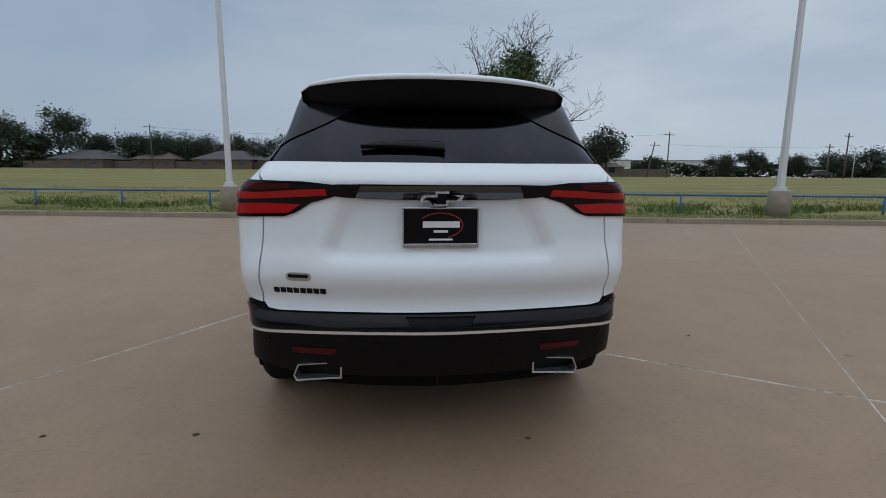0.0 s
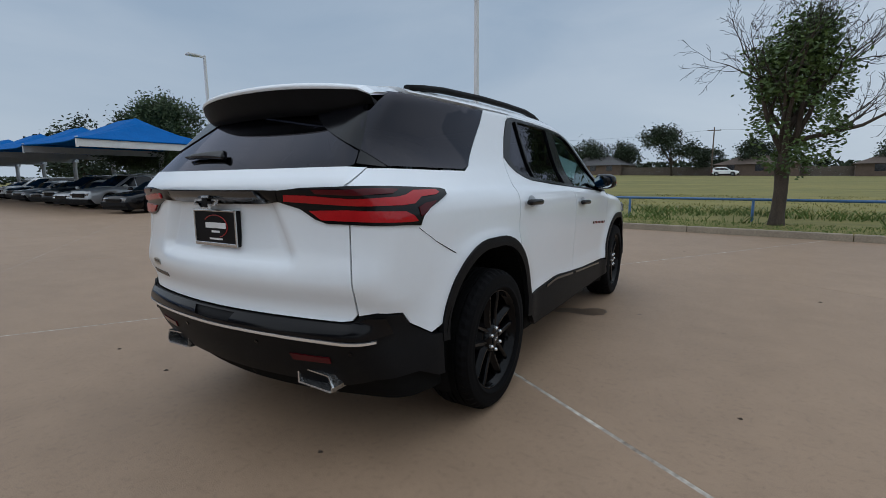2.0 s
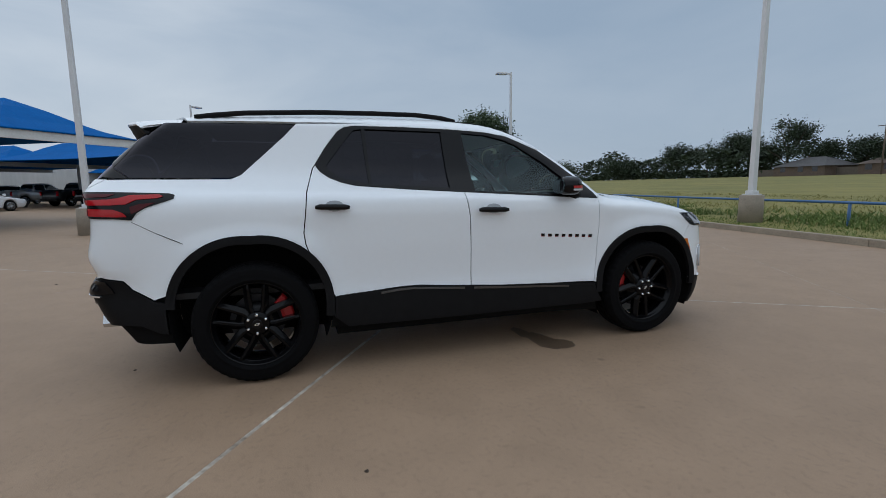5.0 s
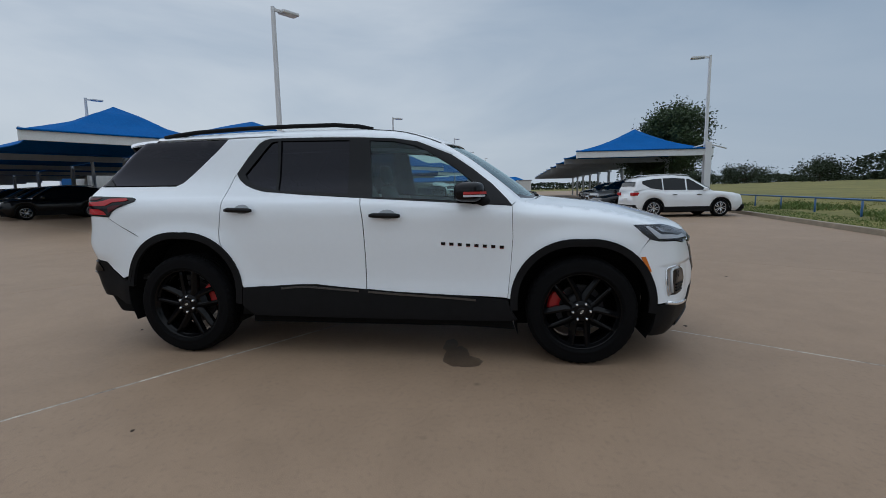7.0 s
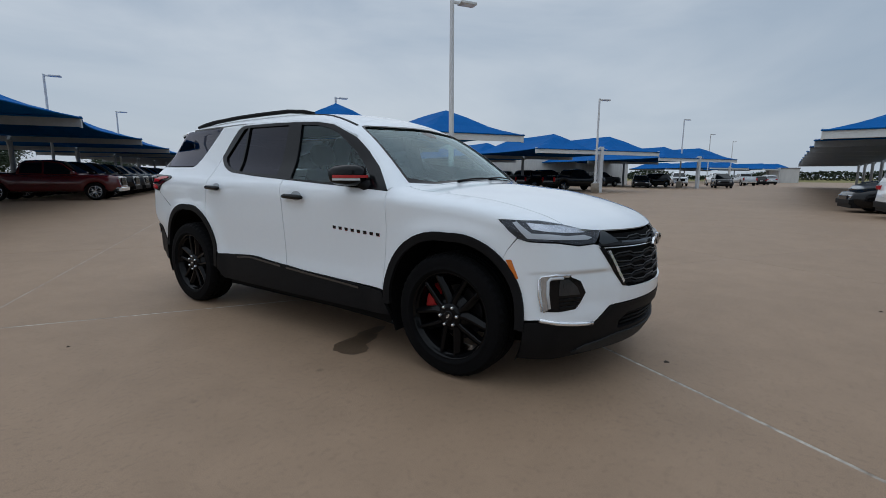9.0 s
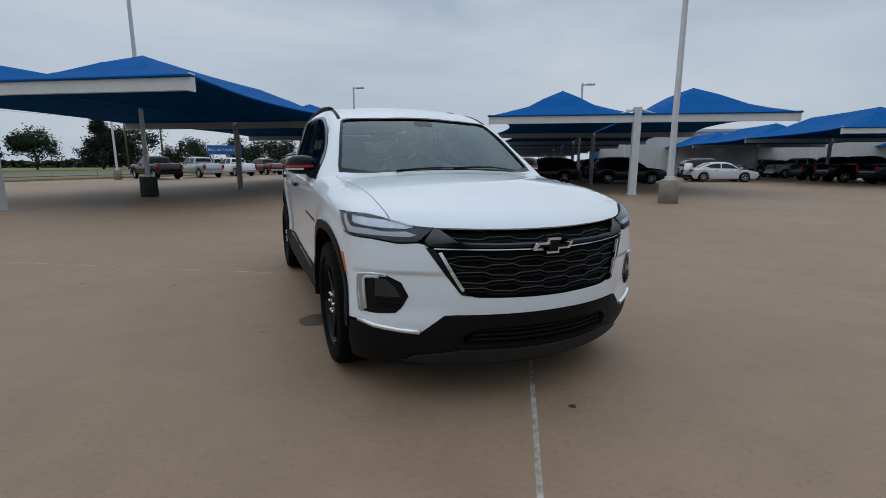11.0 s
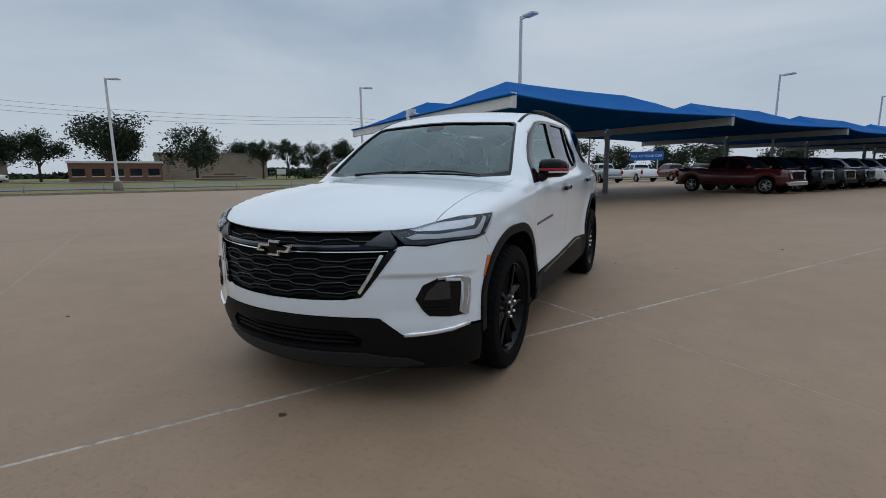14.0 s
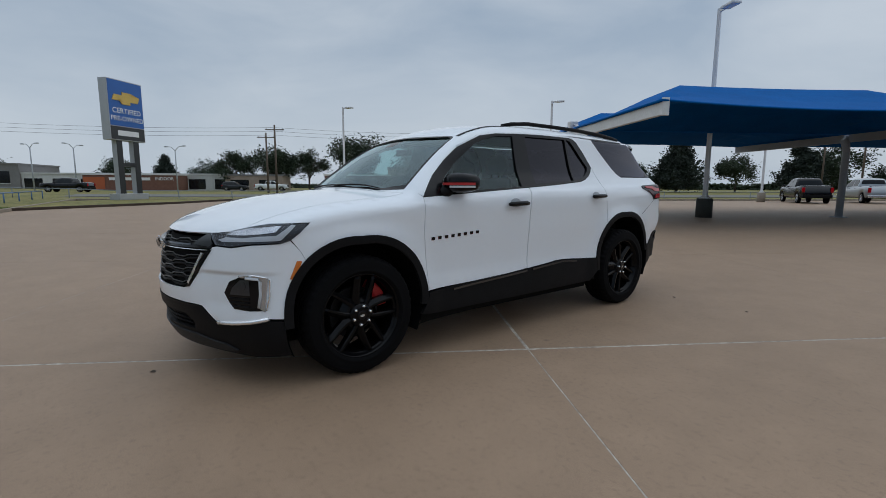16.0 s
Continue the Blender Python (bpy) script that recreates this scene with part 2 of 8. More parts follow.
def tube(bm, pts, radii, n=8, cap=True):
    """A round bar along points with a radius at each."""
    pts = [Vector(p) for p in pts]
    if not hasattr(radii, "__len__"):
        radii = [radii] * len(pts)
    rings = []
    up = Vector((0.31, 0.17, 0.94))
    for i, p in enumerate(pts):
        d = (pts[min(i + 1, len(pts) - 1)] - pts[max(i - 1, 0)]).normalized()
        a = d.cross(up)
        if a.length < 0.05:
            a = d.cross(Vector((1, 0, 0)))
        a.normalize()
        b = d.cross(a)
        rings.append([bm.verts.new(p + (a * math.cos(k * math.tau / n) + b * math.sin(k * math.tau / n)) * radii[i]) for k in range(n)])
    for r0, r1 in zip(rings, rings[1:]):
        for k in range(n):
            bm.faces.new((r0[k], r1[k], r1[(k + 1) % n], r0[(k + 1) % n])).smooth = True
    if cap:
        bm.faces.new(rings[0])
        bm.faces.new(rings[-1][::-1])
    return rings


def prism(bm, poly, z0, z1):
    """An upright prism over a flat outline (anticlockwise)."""
    lo = [bm.verts.new((x, y, z0)) for x, y in poly]
    hi = [bm.verts.new((x, y, z1)) for x, y in poly]
    bm.faces.new(lo[::-1])
    bm.faces.new(hi)
    for i in range(len(poly)):
        j = (i + 1) % len(poly)
        bm.faces.new((lo[i], lo[j], hi[j], hi[i]))


def empty(name, m, label="", category="", group="", kind=""):
    e = new(name)
    e.matrix_world = m
    return tagged(e, label, category, group, kind)


# ---------------------------------------------------------------- plan of the lot
# slab grid: U runs along the canopy rows, V across them
UX, UY = 0.535, 0.845
VX, VY = 0.845, -0.535
SLAB, U0, V0 = 4.59, -0.435, -1.285
KERB_N = (8.97, -0.14)          # y = a + b x, face of the kerb along the field
KERB_E = 33.5                   # V of the kerb along the road
KN = Vector((0.1386, 0.9903, 0))  # away from the lot, over the field kerb


def uv(u, v):
    return (UX * u + VX * v, UY * u + VY * v)


def over_kerb(x, y):
    """Metres beyond the field kerb."""
    return (y - KERB_N[0] - KERB_N[1] * x) * 0.9903


def land(x, y):
    """Height of the ground outside the lot."""
    n = over_kerb(x, y)
    v = VX * x + VY * y
    if n > 0.1:
        rise = 0.12 + (0.018 - 0.006 * max(-1, min(1, x / 40))) * min(n, 110)
        rise += 0.05 * noise.noise((x * 0.12, y * 0.12, 0)) * min(1, n / 6)
        return rise
    if v > KERB_E:
        return -0.03 + 0.0025 * min(v - KERB_E, 80)
    return -0.03


def clip(poly, a, b, c):
    """The part of a flat outline where a x + b y <= c."""
    out = []
    for p, q in zip(poly, poly[1:] + poly[:1]):
        dp, dq = a * p[0] + b * p[1] - c, a * q[0] + b * q[1] - c
        if dp <= 0:
            out.append(p)
        if dp * dq < 0:
            k = dp / (dp - dq)
            out.append((p[0] + k * (q[0] - p[0]), p[1] + k * (q[1] - p[1])))
    return out


def build_ground():
    # one sheet to the horizon, finer near the lot
    ticks = sorted({s * v for s in (1, -1) for v in (0, 2.5, 5, 7.5, 10, 12.5, 15, 18, 21, 24, 28, 32, 36, 40, 46, 52, 60, 70, 80, 95, 110, 140, 180, 250, 400, 800, 1800)})
    # axes along the field kerb
    kx, ky = 0.9903, -0.1386
    verts, faces = [], []
    n = len(ticks)
    off = [-0.02, 0.05, 0.15, 0.6] + [t for t in ticks if t > 0.7]
    rows = sorted({-t for t in ticks if t > 0} | set(off))
    for r in rows:
        for t in ticks:
            x, y = kx * t + KN.x * r, KERB_N[0] * 0.9807 + ky * t + KN.y * r
            y += KERB_N[0] * (1 - 0.9807)
            verts.append((x, y, land(x, y)))
    for i in range(len(rows) - 1):
        for j in range(n - 1):
            a = i * n + j
            faces.append((a, a + 1, a + n + 1, a + n))
    ob = mesh_ob("ground", verts, faces, M["grass"], smooth=True)
    tagged(ob, "mown yellowing grass field behind the concrete kerb", "ground", kind="structure")

    lot = [(-160, -160), (160, -160), (160, 160), (-160, 160)]
    lot = clip(lot, KN.x, KN.y, KN.y * KERB_N[0])
    lot = clip(lot, VX, VY, KERB_E)
    lot = clip(lot, 0.758, 0.652, 23.05)
    bm = bmesh.new()
    prism(bm, lot, -0.02, -0.0015)
    pav = part("pavement", bm, M["joint"], None)
    tagged(pav, "tan broomed concrete car lot with pale joints", "pavement", kind="structure")
    bm = bmesh.new()
    cell = []
    for i in range(-36, 14):
        for j in range(-36, 9):
            u, v = U0 + i * SLAB, V0 + j * SLAB
            # two old joints stand wide open, the rest are nearly closed
            wide = -8 <= i <= 5
            gv0, gv1 = 0.012 if j == 0 and wide else 0.004, 0.012 if j == -1 and wide else 0.004
            gu0, gu1 = 0.012 if i == 0 and 0 <= j < 3 else 0.003, 0.012 if i == -1 and 0 <= j < 3 else 0.003
            q = [uv(u + gu0, v + gv0), uv(u + gu0, v + SLAB - gv1), uv(u + SLAB - gu1, v + SLAB - gv1), uv(u + SLAB - gu1, v + gv0)]
            q = q[::-1]
            q = clip(q, KN.x, KN.y, KN.y * KERB_N[0] - 0.01)
            q = clip(q, VX, VY, KERB_E - 0.01) if q else q
            q = clip(q, 0.758, 0.652, 23.04) if q else q
            if len(q) < 3:
                continue
            cx, cy = uv(u + SLAB / 2, v + SLAB / 2)
            cell.append((math.hypot(cx, cy), q))
    cell.sort(key=lambda c: c[0])
    for k, (d, q) in enumerate(cell):
        if k >= 280 or d > 150:
            if d < 160:
                prism(bm, q, -0.02, 0.0)
            continue
        sb = bmesh.new()
        lo = [sb.verts.new((x, y, -0.02)) for x, y in q]
        mx, my = sum(p[0] for p in q) / len(q), sum(p[1] for p in q) / len(q)
        hi = [sb.verts.new((x, y, -0.003)) for x, y in q]
        tp = []
        for x, y in q:
            s = 0.004 / max(0.3, math.hypot(x - mx, y - my))
            tp.append(sb.verts.new((x + (mx - x) * s, y + (my - y) * s, 0.0)))
        for a, b in ((lo, hi), (hi, tp)):
            for t in range(len(q)):
                w = (t + 1) % len(q)
                sb.faces.new((a[t], a[w], b[w], b[t]))
        sb.faces.new(tp)
        bmesh.ops.recalc_face_normals(sb, faces=sb.faces)
        part("slab", sb, M["concrete"], pav)
    far = part("far_slabs", bm, M["concrete_far"], pav)
    tagged(far, kind="stuff")


def build_kerbs():
    # field kerb in lengths with open joints
    k = empty("kerb", Matrix(), "low worn concrete kerb along the grass field", "kerb", kind="structure")
    ang = math.atan2(-0.1386, 0.9903)
    for i in range(-26, 14):
        x = i * 3.05 + 1.2
        bm = bmesh.new()
        box(bm, 0.006, 3.044, 0.0, 0.17, -0.02, 0.145, 0.02)
        o = part("kerb_stone", bm, M["kerb"], k)
        o.matrix_local = Matrix.Translation((x * 0.9903, KERB_N[0] - x * 0.1386, 0)) @ Matrix.Rotation(ang, 4, "Z")
    # road kerb
    k2 = empty("road_kerb", Matrix(), "low concrete kerb along the roadside lawn", "kerb", kind="structure")
    ang = math.atan2(UY, UX)
    for i in range(-26, 8):
        bm = bmesh.new()
        box(bm, 0.006, 4.56, -0.17, 0.0, -0.02, 0.145, 0.02)
        o = part("kerb_stone", bm, M["kerb"], k2)
        x, y = uv(i * 4.57, KERB_E)
        o.matrix_local = Matrix.Translation((x, y, 0)) @ Matrix.Rotation(ang, 4, "Z")


def pipe_rail(name, mat_key, origin, ang, count, step, height, label, r=0.035, shift=0.0, ground=None):
    """A low pipe rail: posts and one top pipe."""
    root = empty(name, Matrix.Translation((*origin, 0)) @ Matrix.Rotation(ang, 4, "Z"), label, "rail")
    c, s = math.cos(ang), math.sin(ang)
    zs = []
    for i in range(count + 1):
        x, y = origin[0] + c * i * step, origin[1] + s * i * step
        g = land(x, y)
        zs.append(g)
        bm = bmesh.new()
        tube(bm, [(i * step, 0, g - 0.15), (i * step, 0, g + height)], r, 8)
        part("post", bm, M[mat_key], root)
    bm = bmesh.new()
    tube(bm, [(i * step, 0, zs[i] + height) for i in range(count + 1)], r, 8)
    part("top_pipe", bm, M[mat_key], root)
    return root


def light_pole(x, y, height, arm_deg, arms=1, block=True, z=0.0, key="block"):
    """A tall square steel lot lamp on a concrete footing, with flat heads on short arms."""
    root = empty("lot_light_pole", Matrix.Translation((x, y, z)), "tall white steel lot light pole on a concrete base" if block else "tall white steel lot light pole with a flat head", "light pole", "lot light poles")
    b0 = 0.0
    if block:
        bm = bmesh.new()
        tube(bm, [(0, 0, -0.1), (0, 0, 0.74), (0, 0, 0.76)], [0.31, 0.30, 0.285], 20)
        part("footing", bm, M[key], root, "round concrete footing" if key == "block" else "dark stained footing box")
        b0 = 0.76
    bm = bmesh.new()
    box(bm, -0.17, 0.17, -0.17, 0.17, b0, b0 + 0.03, 0.006)
    box(bm, -0.12, 0.12, -0.12, 0.12, b0 + 0.03, b0 + 0.12, 0.02)
    part("base_plate", bm, M["white_steel"], root)
    bm = bmesh.new()
    lo = [(-0.075, -0.075), (0.075, -0.075), (0.075, 0.075), (-0.075, 0.075)]
    r0 = [bm.verts.new((a, b, b0 + 0.03)) for a, b in lo]
    r1 = [bm.verts.new((a * 0.72, b * 0.72, height)) for a, b in lo]
    for i in range(4):
        bm.faces.new((r0[i], r0[(i + 1) % 4], r1[(i + 1) % 4], r1[i]))
    bm.faces.new(r1)
    part("mast", bm, M["white_steel"], root)
    for k in range(arms):
        rot = Matrix.Rotation(radians(arm_deg + 180 * k), 4, "Z")
        bm = bmesh.new()
        box(bm, 0.0, 0.32, -0.035, 0.035, height - 0.14, height - 0.04, 0.01)
        a = part("arm", bm, M["white_steel"], root)
        a.matrix_local = rot
        bm = bmesh.new()
        box(bm, 0.28, 0.92, -0.19, 0.19, height - 0.13, height - 0.03, 0.03)
        h = part("lamp_head", bm, M["white_steel"], root)
        h.matrix_local = rot
        bm = bmesh.new()
        box(bm, 0.40, 0.88, -0.15, 0.15, height - 0.137, height - 0.128)
        g = part("lens", bm, M["lamp_glass"], h)
    return root


def canopy(u, v, half, depth, sides=(1, -1), zb=3.0, rise=1.35, post=0.13, end=True, first=False, axis=None, name_label="blue fabric shade canopy with white beams on grey steel posts"):
    """One bay of car shade: a T frame at each end, a hipped cloth over each half."""
    if axis is None:
        x, y = uv(u, v)
        ang = math.atan2(-UY, -UX)      # local x runs along the row, away from the near end
    else:
        x, y, ang = axis
    root = empty("shade_canopy", Matrix.Translation((x, y, 0)) @ Matrix.Rotation(ang, 4, "Z"), name_label, "canopy", "shade canopies over parked cars")
    for k, xx in enumerate((0.0, depth) if end else (0.0,)):
        bm = bmesh.new()
        box(bm, xx - 0.2, xx + 0.2, -0.2, 0.2, 0.0, 0.03)
        if first and k == 0:
            box(bm, xx - 0.15, xx + 0.15, -0.15, 0.15, 0.0, zb + 0.62, 0.012)
            part("post", bm, M["white_steel"], root, "square white steel end post")
            for sy in (-1, 1):
                bm = bmesh.new()
                tube(bm, [(xx, sy * 0.1, zb + 0.52), (xx, sy * 0.45, zb + 0.42), (xx, sy * 0.85, zb + 0.30)], 0.035, 6)
                part("brace", bm, M["white_steel"], root)
        else:
            tube(bm, [(xx, 0, -0.02), (xx, 0, zb - 0.35), (xx - 0.05, 0, zb - 0.1), (xx - 0.14, 0, zb + 0.06), (xx - 0.05, 0, zb + 0.2)], [post, post, post * 1.05, post * 1.2, post], 12)
            part("post", bm, M["grey_steel"], root)
        bm = bmesh.new()
        lo, hi = (min(sides) * half if -1 in sides else -0.25), (half if 1 in sides else 0.25)
        z0, z1 = zb, zb + 0.24
        for s in ([lo, 0.0], [0.0, hi]):
            a, b = s
            # tapered cantilever beam
            t = [(xx - 0.07, a, z0), (xx + 0.07, a, z0), (xx + 0.07, b, z0), (xx - 0.07, b, z0)]
            lo4 = [bm.verts.new(c) for c in t]
            hi4 = [bm.verts.new((c[0], c[1], z1 + 0.06)) for c in t]
            bm.faces.new(lo4[::-1])
            bm.faces.new(hi4)
            for i in range(4):
                bm.faces.new((lo4[i], lo4[(i + 1) % 4], hi4[(i + 1) % 4], hi4[i]))
        # open end beam white; inner beams greyed so they read darker in the cloth's shade
        part("cross_beam", bm, M["beam" if first and k == 0 else "grey_steel"], root)
    for s in sides:
        # cloth: hip roof with a short ridge, sagging between the edges
        nx, ny = 14, 8
        verts, faces = [], []
        x0, x1, y0, y1 = -0.12, depth + 0.02, 0.10, half + 0.05
        hip = (y1 - y0) / 2
        for i in range(nx + 1):
            for j in range(ny + 1):
                ye = y1 - 0.075 * depth * math.sin(math.pi * i / nx)
                xx, yy = x0 + (x1 - x0) * i / nx, y0 + (ye - y0) * j / ny
                e = min((xx - x0) / 2.15, (x1 - xx) / 2.15, 2 * (yy - y0) / (ye - y0), 2 * (ye - yy) / (ye - y0))
                e = max(0.0, min(1.0, e))
                sag = 0.10 * math.sin(math.pi * e) * (0.6 + 0.4 * math.sin(math.pi * (j / ny)))
                verts.append((xx, s * yy, zb + 0.33 + rise * e - sag))
        for i in range(nx):
            for j in range(ny):
                a = i * (ny + 1) + j
                f = (a, a + ny + 1, a + ny + 2, a + 1)
                faces.append(f if s > 0 else f[::-1])
        m0 = len(verts)
        verts += [(v[0], v[1], v[2] - 0.012) for v in verts]
        faces += [tuple(m0 + i for i in f[::-1]) for f in faces]
        o = mesh_ob("cloth", verts, faces, M["blue_cloth"], root)
        # rim bars that hold the cloth
        bm = bmesh.new()
        for a, b in (((x0, y0), (x1, y0)), ((x0, y0), (x0, y1)), ((x1, y0), (x1, y1))):
            tube(bm, [(a[0], s * a[1], zb + 0.33), (b[0], s * b[1], zb + 0.33)], 0.035, 6)
        tube(bm, [(x0 + (x1 - x0) * i / nx, s * (y1 - 0.075 * depth * math.sin(math.pi * i / nx)), zb + 0.33) for i in range(nx + 1)], 0.03, 6)
        part("cloth_frame", bm, M["blue_cloth"], root)
        # end plate on the beam that takes the cloth's corner
        bm = bmesh.new()
        box(bm, -0.09, 0.09, s * half - 0.03, s * half + 0.03, zb - 0.03, zb + 0.40, 0.008)
        # inner plates take the same darkened grey as their beams
        part("end_plate", bm, M["beam" if first else "grey_steel"], root)
    return root


build_ground()
build_kerbs()
ang_n = math.atan2(-0.1386, 0.9903)
ox, oy = -62.33, KERB_N[0] + 62.33 * 0.1414 + 2.0
pipe_rail("field_rail", "blue_steel", (ox, oy), ang_n, 34, 3.12, 0.57, "long blue painted pipe rail along the field kerb")
ex, ey = uv(-95, KERB_E + 2.2)
pipe_rail("road_rail", "grey_rail", (ex, ey), math.atan2(UY, UX), 32, 4.2, 0.75, "grey pipe rail between lawn and road")

for px, py, h, arm in ((-22.1, 11.5, 7.75, -98), (-5.65, 10.9, 7.75, -98), (11.15, 8.72, 7.75, -98)):
    light_pole(px, py, h, arm, 1, True, 0.14)
for px, py, h in ((-11.65, -6.85, 7.55), (4.72, -16.9, 7.95), (-7.8, -35.8, 7.6), (-22.9, -25.2, 7.3), (-32.8, -7.7, 7.0), (-40.0, -38.0, 7.5), (-58.0, -5.4, 7.9), (-86.0, -5.2, 8.3), (-108.0, -3.2, 8.4), (-18.0, -52.0, 7.6)):
    light_pole(px, py, h, math.degrees(math.atan2(VY, VX)) + 180, 1, True, 0.0, "dark_block" if px > 4 else "block")
for px, py in ((33.2, -15.1), (20.3, -26.3), (10.5, -41.0)):
    light_pole(px, py, 7.7, 212, 1, True)

# canopy rows
BAY, HALF = 11.4, 6.15
ROW_E, ROW_F = (-66.0, -97.0), (-69.0, -119.0)
for n in range(9):
    canopy(-6.05 - BAY * n, 12.75, HALF, BAY, rise=1.08, first=(n == 0), end=(n == 8))
for n in range(8):
    canopy(-16.55 - BAY * n, -6.05, HALF, BAY, first=(n == 0), end=(n == 7))
for n in range(6):
    canopy(-25.5 - BAY * n, -25.3, HALF, BAY, first=(n == 0), end=(n == 5))
for n in range(4):
    canopy(-33.5 - BAY * n, -46.5, HALF, BAY, first=(n == 0), end=(n == 3))
for n in range(2):
    canopy(ROW_E[0] - BAY * n, ROW_E[1], HALF, BAY, first=(n == 0), end=(n == 1))
    canopy(ROW_F[0] - BAY * n, ROW_F[1], HALF, BAY, first=(n == 0), end=(n == 1))
for n in range(9):
    # row along the field: one-sided bays reaching from the kerb over the stalls
    d = Vector((-0.9995, 0.03, 0))
    p = Vector((-20.2, 10.85, 0)) + d * (6.2 * n)
    canopy(0, 0, 6.15, 6.2, sides=(1,), zb=2.75, rise=1.25, first=(n == 0), end=(n == 8), axis=(p.x, p.y, math.atan2(d.y, d.x)), name_label="blue fabric shade canopy on white posts along the field kerb")


# ---------------------------------------------------------------- the white car: body surface
def curve(xs, ys):
    """A smooth curve through points."""
    xs, ys = np.array(xs, float), np.array(ys, float)
    h, d = np.diff(xs), np.diff(ys) / np.diff(xs)
    m = np.r_[d[0], (d[:-1] * h[1:] + d[1:] * h[:-1]) / (h[:-1] + h[1:]), d[-1]]
    same = np.r_[True, d[:-1] * d[1:] > 0, True]
    m = np.where(same, m, m * 0.25)

    def at(x):
        x = np.clip(np.asarray(x, float), xs[0], xs[-1])
        i = np.clip(np.searchsorted(xs, x) - 1, 0, len(h) - 1)
        t = (x - xs[i]) / h[i]
        return ((2 * t**3 - 3 * t**2 + 1) * ys[i] + (t**3 - 2 * t**2 + t) * h[i] * m[i] + (3 * t**2 - 2 * t**3) * ys[i + 1] + (t**3 - t**2) * h[i] * m[i + 1])

    return at


def step01(a, b, x):
    t = np.clip((x - a) / (b - a), 0, 1)
    return t * t * (3 - 2 * t)


def blend_max(a, b, r):
    k = np.maximum(r - np.abs(a - b), 0)
    return np.maximum(a, b) + k * k / (4 * r)


side_w = curve([.15, .25, .35, .50, .62, .75, .88, 1.00, 1.10, 1.18, 1.25, 1.35, 1.50, 1.62, 1.70, 1.80],
               [.91, .945, .963, .963, .955, .960, .968, .969, .964, .947, .907, .848, .792, .756, .732, .69])
side_taper = curve([-2.7, -2.2, -1.6, -.8, .5, 1.5, 2.0, 2.6], [.87, .93, .968, .996, 1, .995, .975, .93])
roof_taper = curve([-2.7, -2.3, -2.0, -1.63, -1.2, -.8, 0.5], [.12, .082, .055, .028, .006, 0, 0])
top_z = curve([-2.7, -2.45, -2.2, -1.8, -1.2, -.5, 0, .30, .55, .79, 1.02, 1.15, 1.24, 1.32, 1.48, 1.92, 2.20, 2.34, 2.44, 2.52, 2.6],
              [1.695, 1.728, 1.753, 1.774, 1.796, 1.801, 1.786, 1.753, 1.675, 1.553, 1.40, 1.305, 1.236, 1.212, 1.194, 1.138, 1.065, 1.015, .965, .90, .80])
nose_y = curve([.15, .22, .30, .40, .52, .62, .75, .85, .93, 1.0, 1.1, 1.2], [2.39, 2.45, 2.498, 2.525, 2.543, 2.548, 2.535, 2.52, 2.505, 2.46, 2.30, 2.1])
tail_y = curve([.25, .36, .45, .58, .63, .66, .70, .74, .86, 1.0, 1.17, 1.25, 1.335, 1.45, 1.62, 1.72, 1.8],
               [-2.40, -2.47, -2.53, -2.585, -2.605, -2.60, -2.575, -2.568, -2.602, -2.578, -2.57, -2.588, -2.53, -2.42, -2.24, -2.12, -2.0])
ARCH_R, ARCH_F, ARCH = (-1.548, .462), (1.535, .412), .503


def body_f(x, y, z):
    """Below 0 inside the car."""
    ax = np.abs(x)
    g = step01(1.2, 1.5, z)
    w = side_w(z) * side_taper(y) * (1 - g * roof_taper(y))
    for cy, cz in (ARCH_R, ARCH_F):
        r = np.hypot(y - cy, z - cz)
        w = w + .022 * np.exp(-((r - .5) / .11) ** 2) * step01(1.1, .9, z)
    # crease along the shoulder, and a hollow over the sill
    zc = np.interp(y, [-2.1, -.17, 1.0, 1.85], [1.232, 1.180, 1.106, 1.052])
    w = w + .012 * np.where(z < zc, np.exp(-((zc - z) / .15) ** 2), np.exp(-((z - zc) / .028) ** 2)) * step01(2.1, 1.7, y)
    w = w - .045 * step01(.80, .66, z) * step01(-2.08, -2.5, y)
    a = ax - w
    wind = step01(.2, .6, y)
    b = z - (top_z(y + .18 * x * x * step01(-.2, .5, y)) - (.045 * (1 - wind) + .035 * wind) * (x / .72) ** 2)
    # pocket round the fog lamps, under a crease
    pocket = .022 * step01(.738, .708, z) * step01(.44, .56, z) * step01(.47, .64, ax)
    c = y - (nose_y(z) - .45 * x * x - pocket)
    hollow_w = np.interp(z, [.9, .965, 1.17, 1.3], [.47, .485, .39, .34])
    hollow = .036 * step01(hollow_w + .035, hollow_w - .055, ax) * step01(.90, .965, z) * step01(1.235, 1.19, z)
    d = tail_y(z) + .2 * x * x + hollow - y
    e = blend_max(a, b, .075)
    e = blend_max(e, c, .10)
    return blend_max(e, d, .09)


def root_on(f, lo, hi, n):
    """Where f(t) turns from outside to inside between lo (outside) and hi."""
    lo, hi = np.full(n, float(lo)), np.full(n, float(hi))
    for _ in range(26):
        m = (lo + hi) / 2
        out = f(m) > 0
        lo, hi = np.where(out, m, lo), np.where(out, hi, m)
    return (lo + hi) / 2


RC, CX, CY0, CY1 = .75, .30, -1.95, 1.90
ARC = RC * math.pi / 2
S_SIDE = CX + ARC - CY0
S_F = S_SIDE + CY1
LEN = S_F + ARC + CX


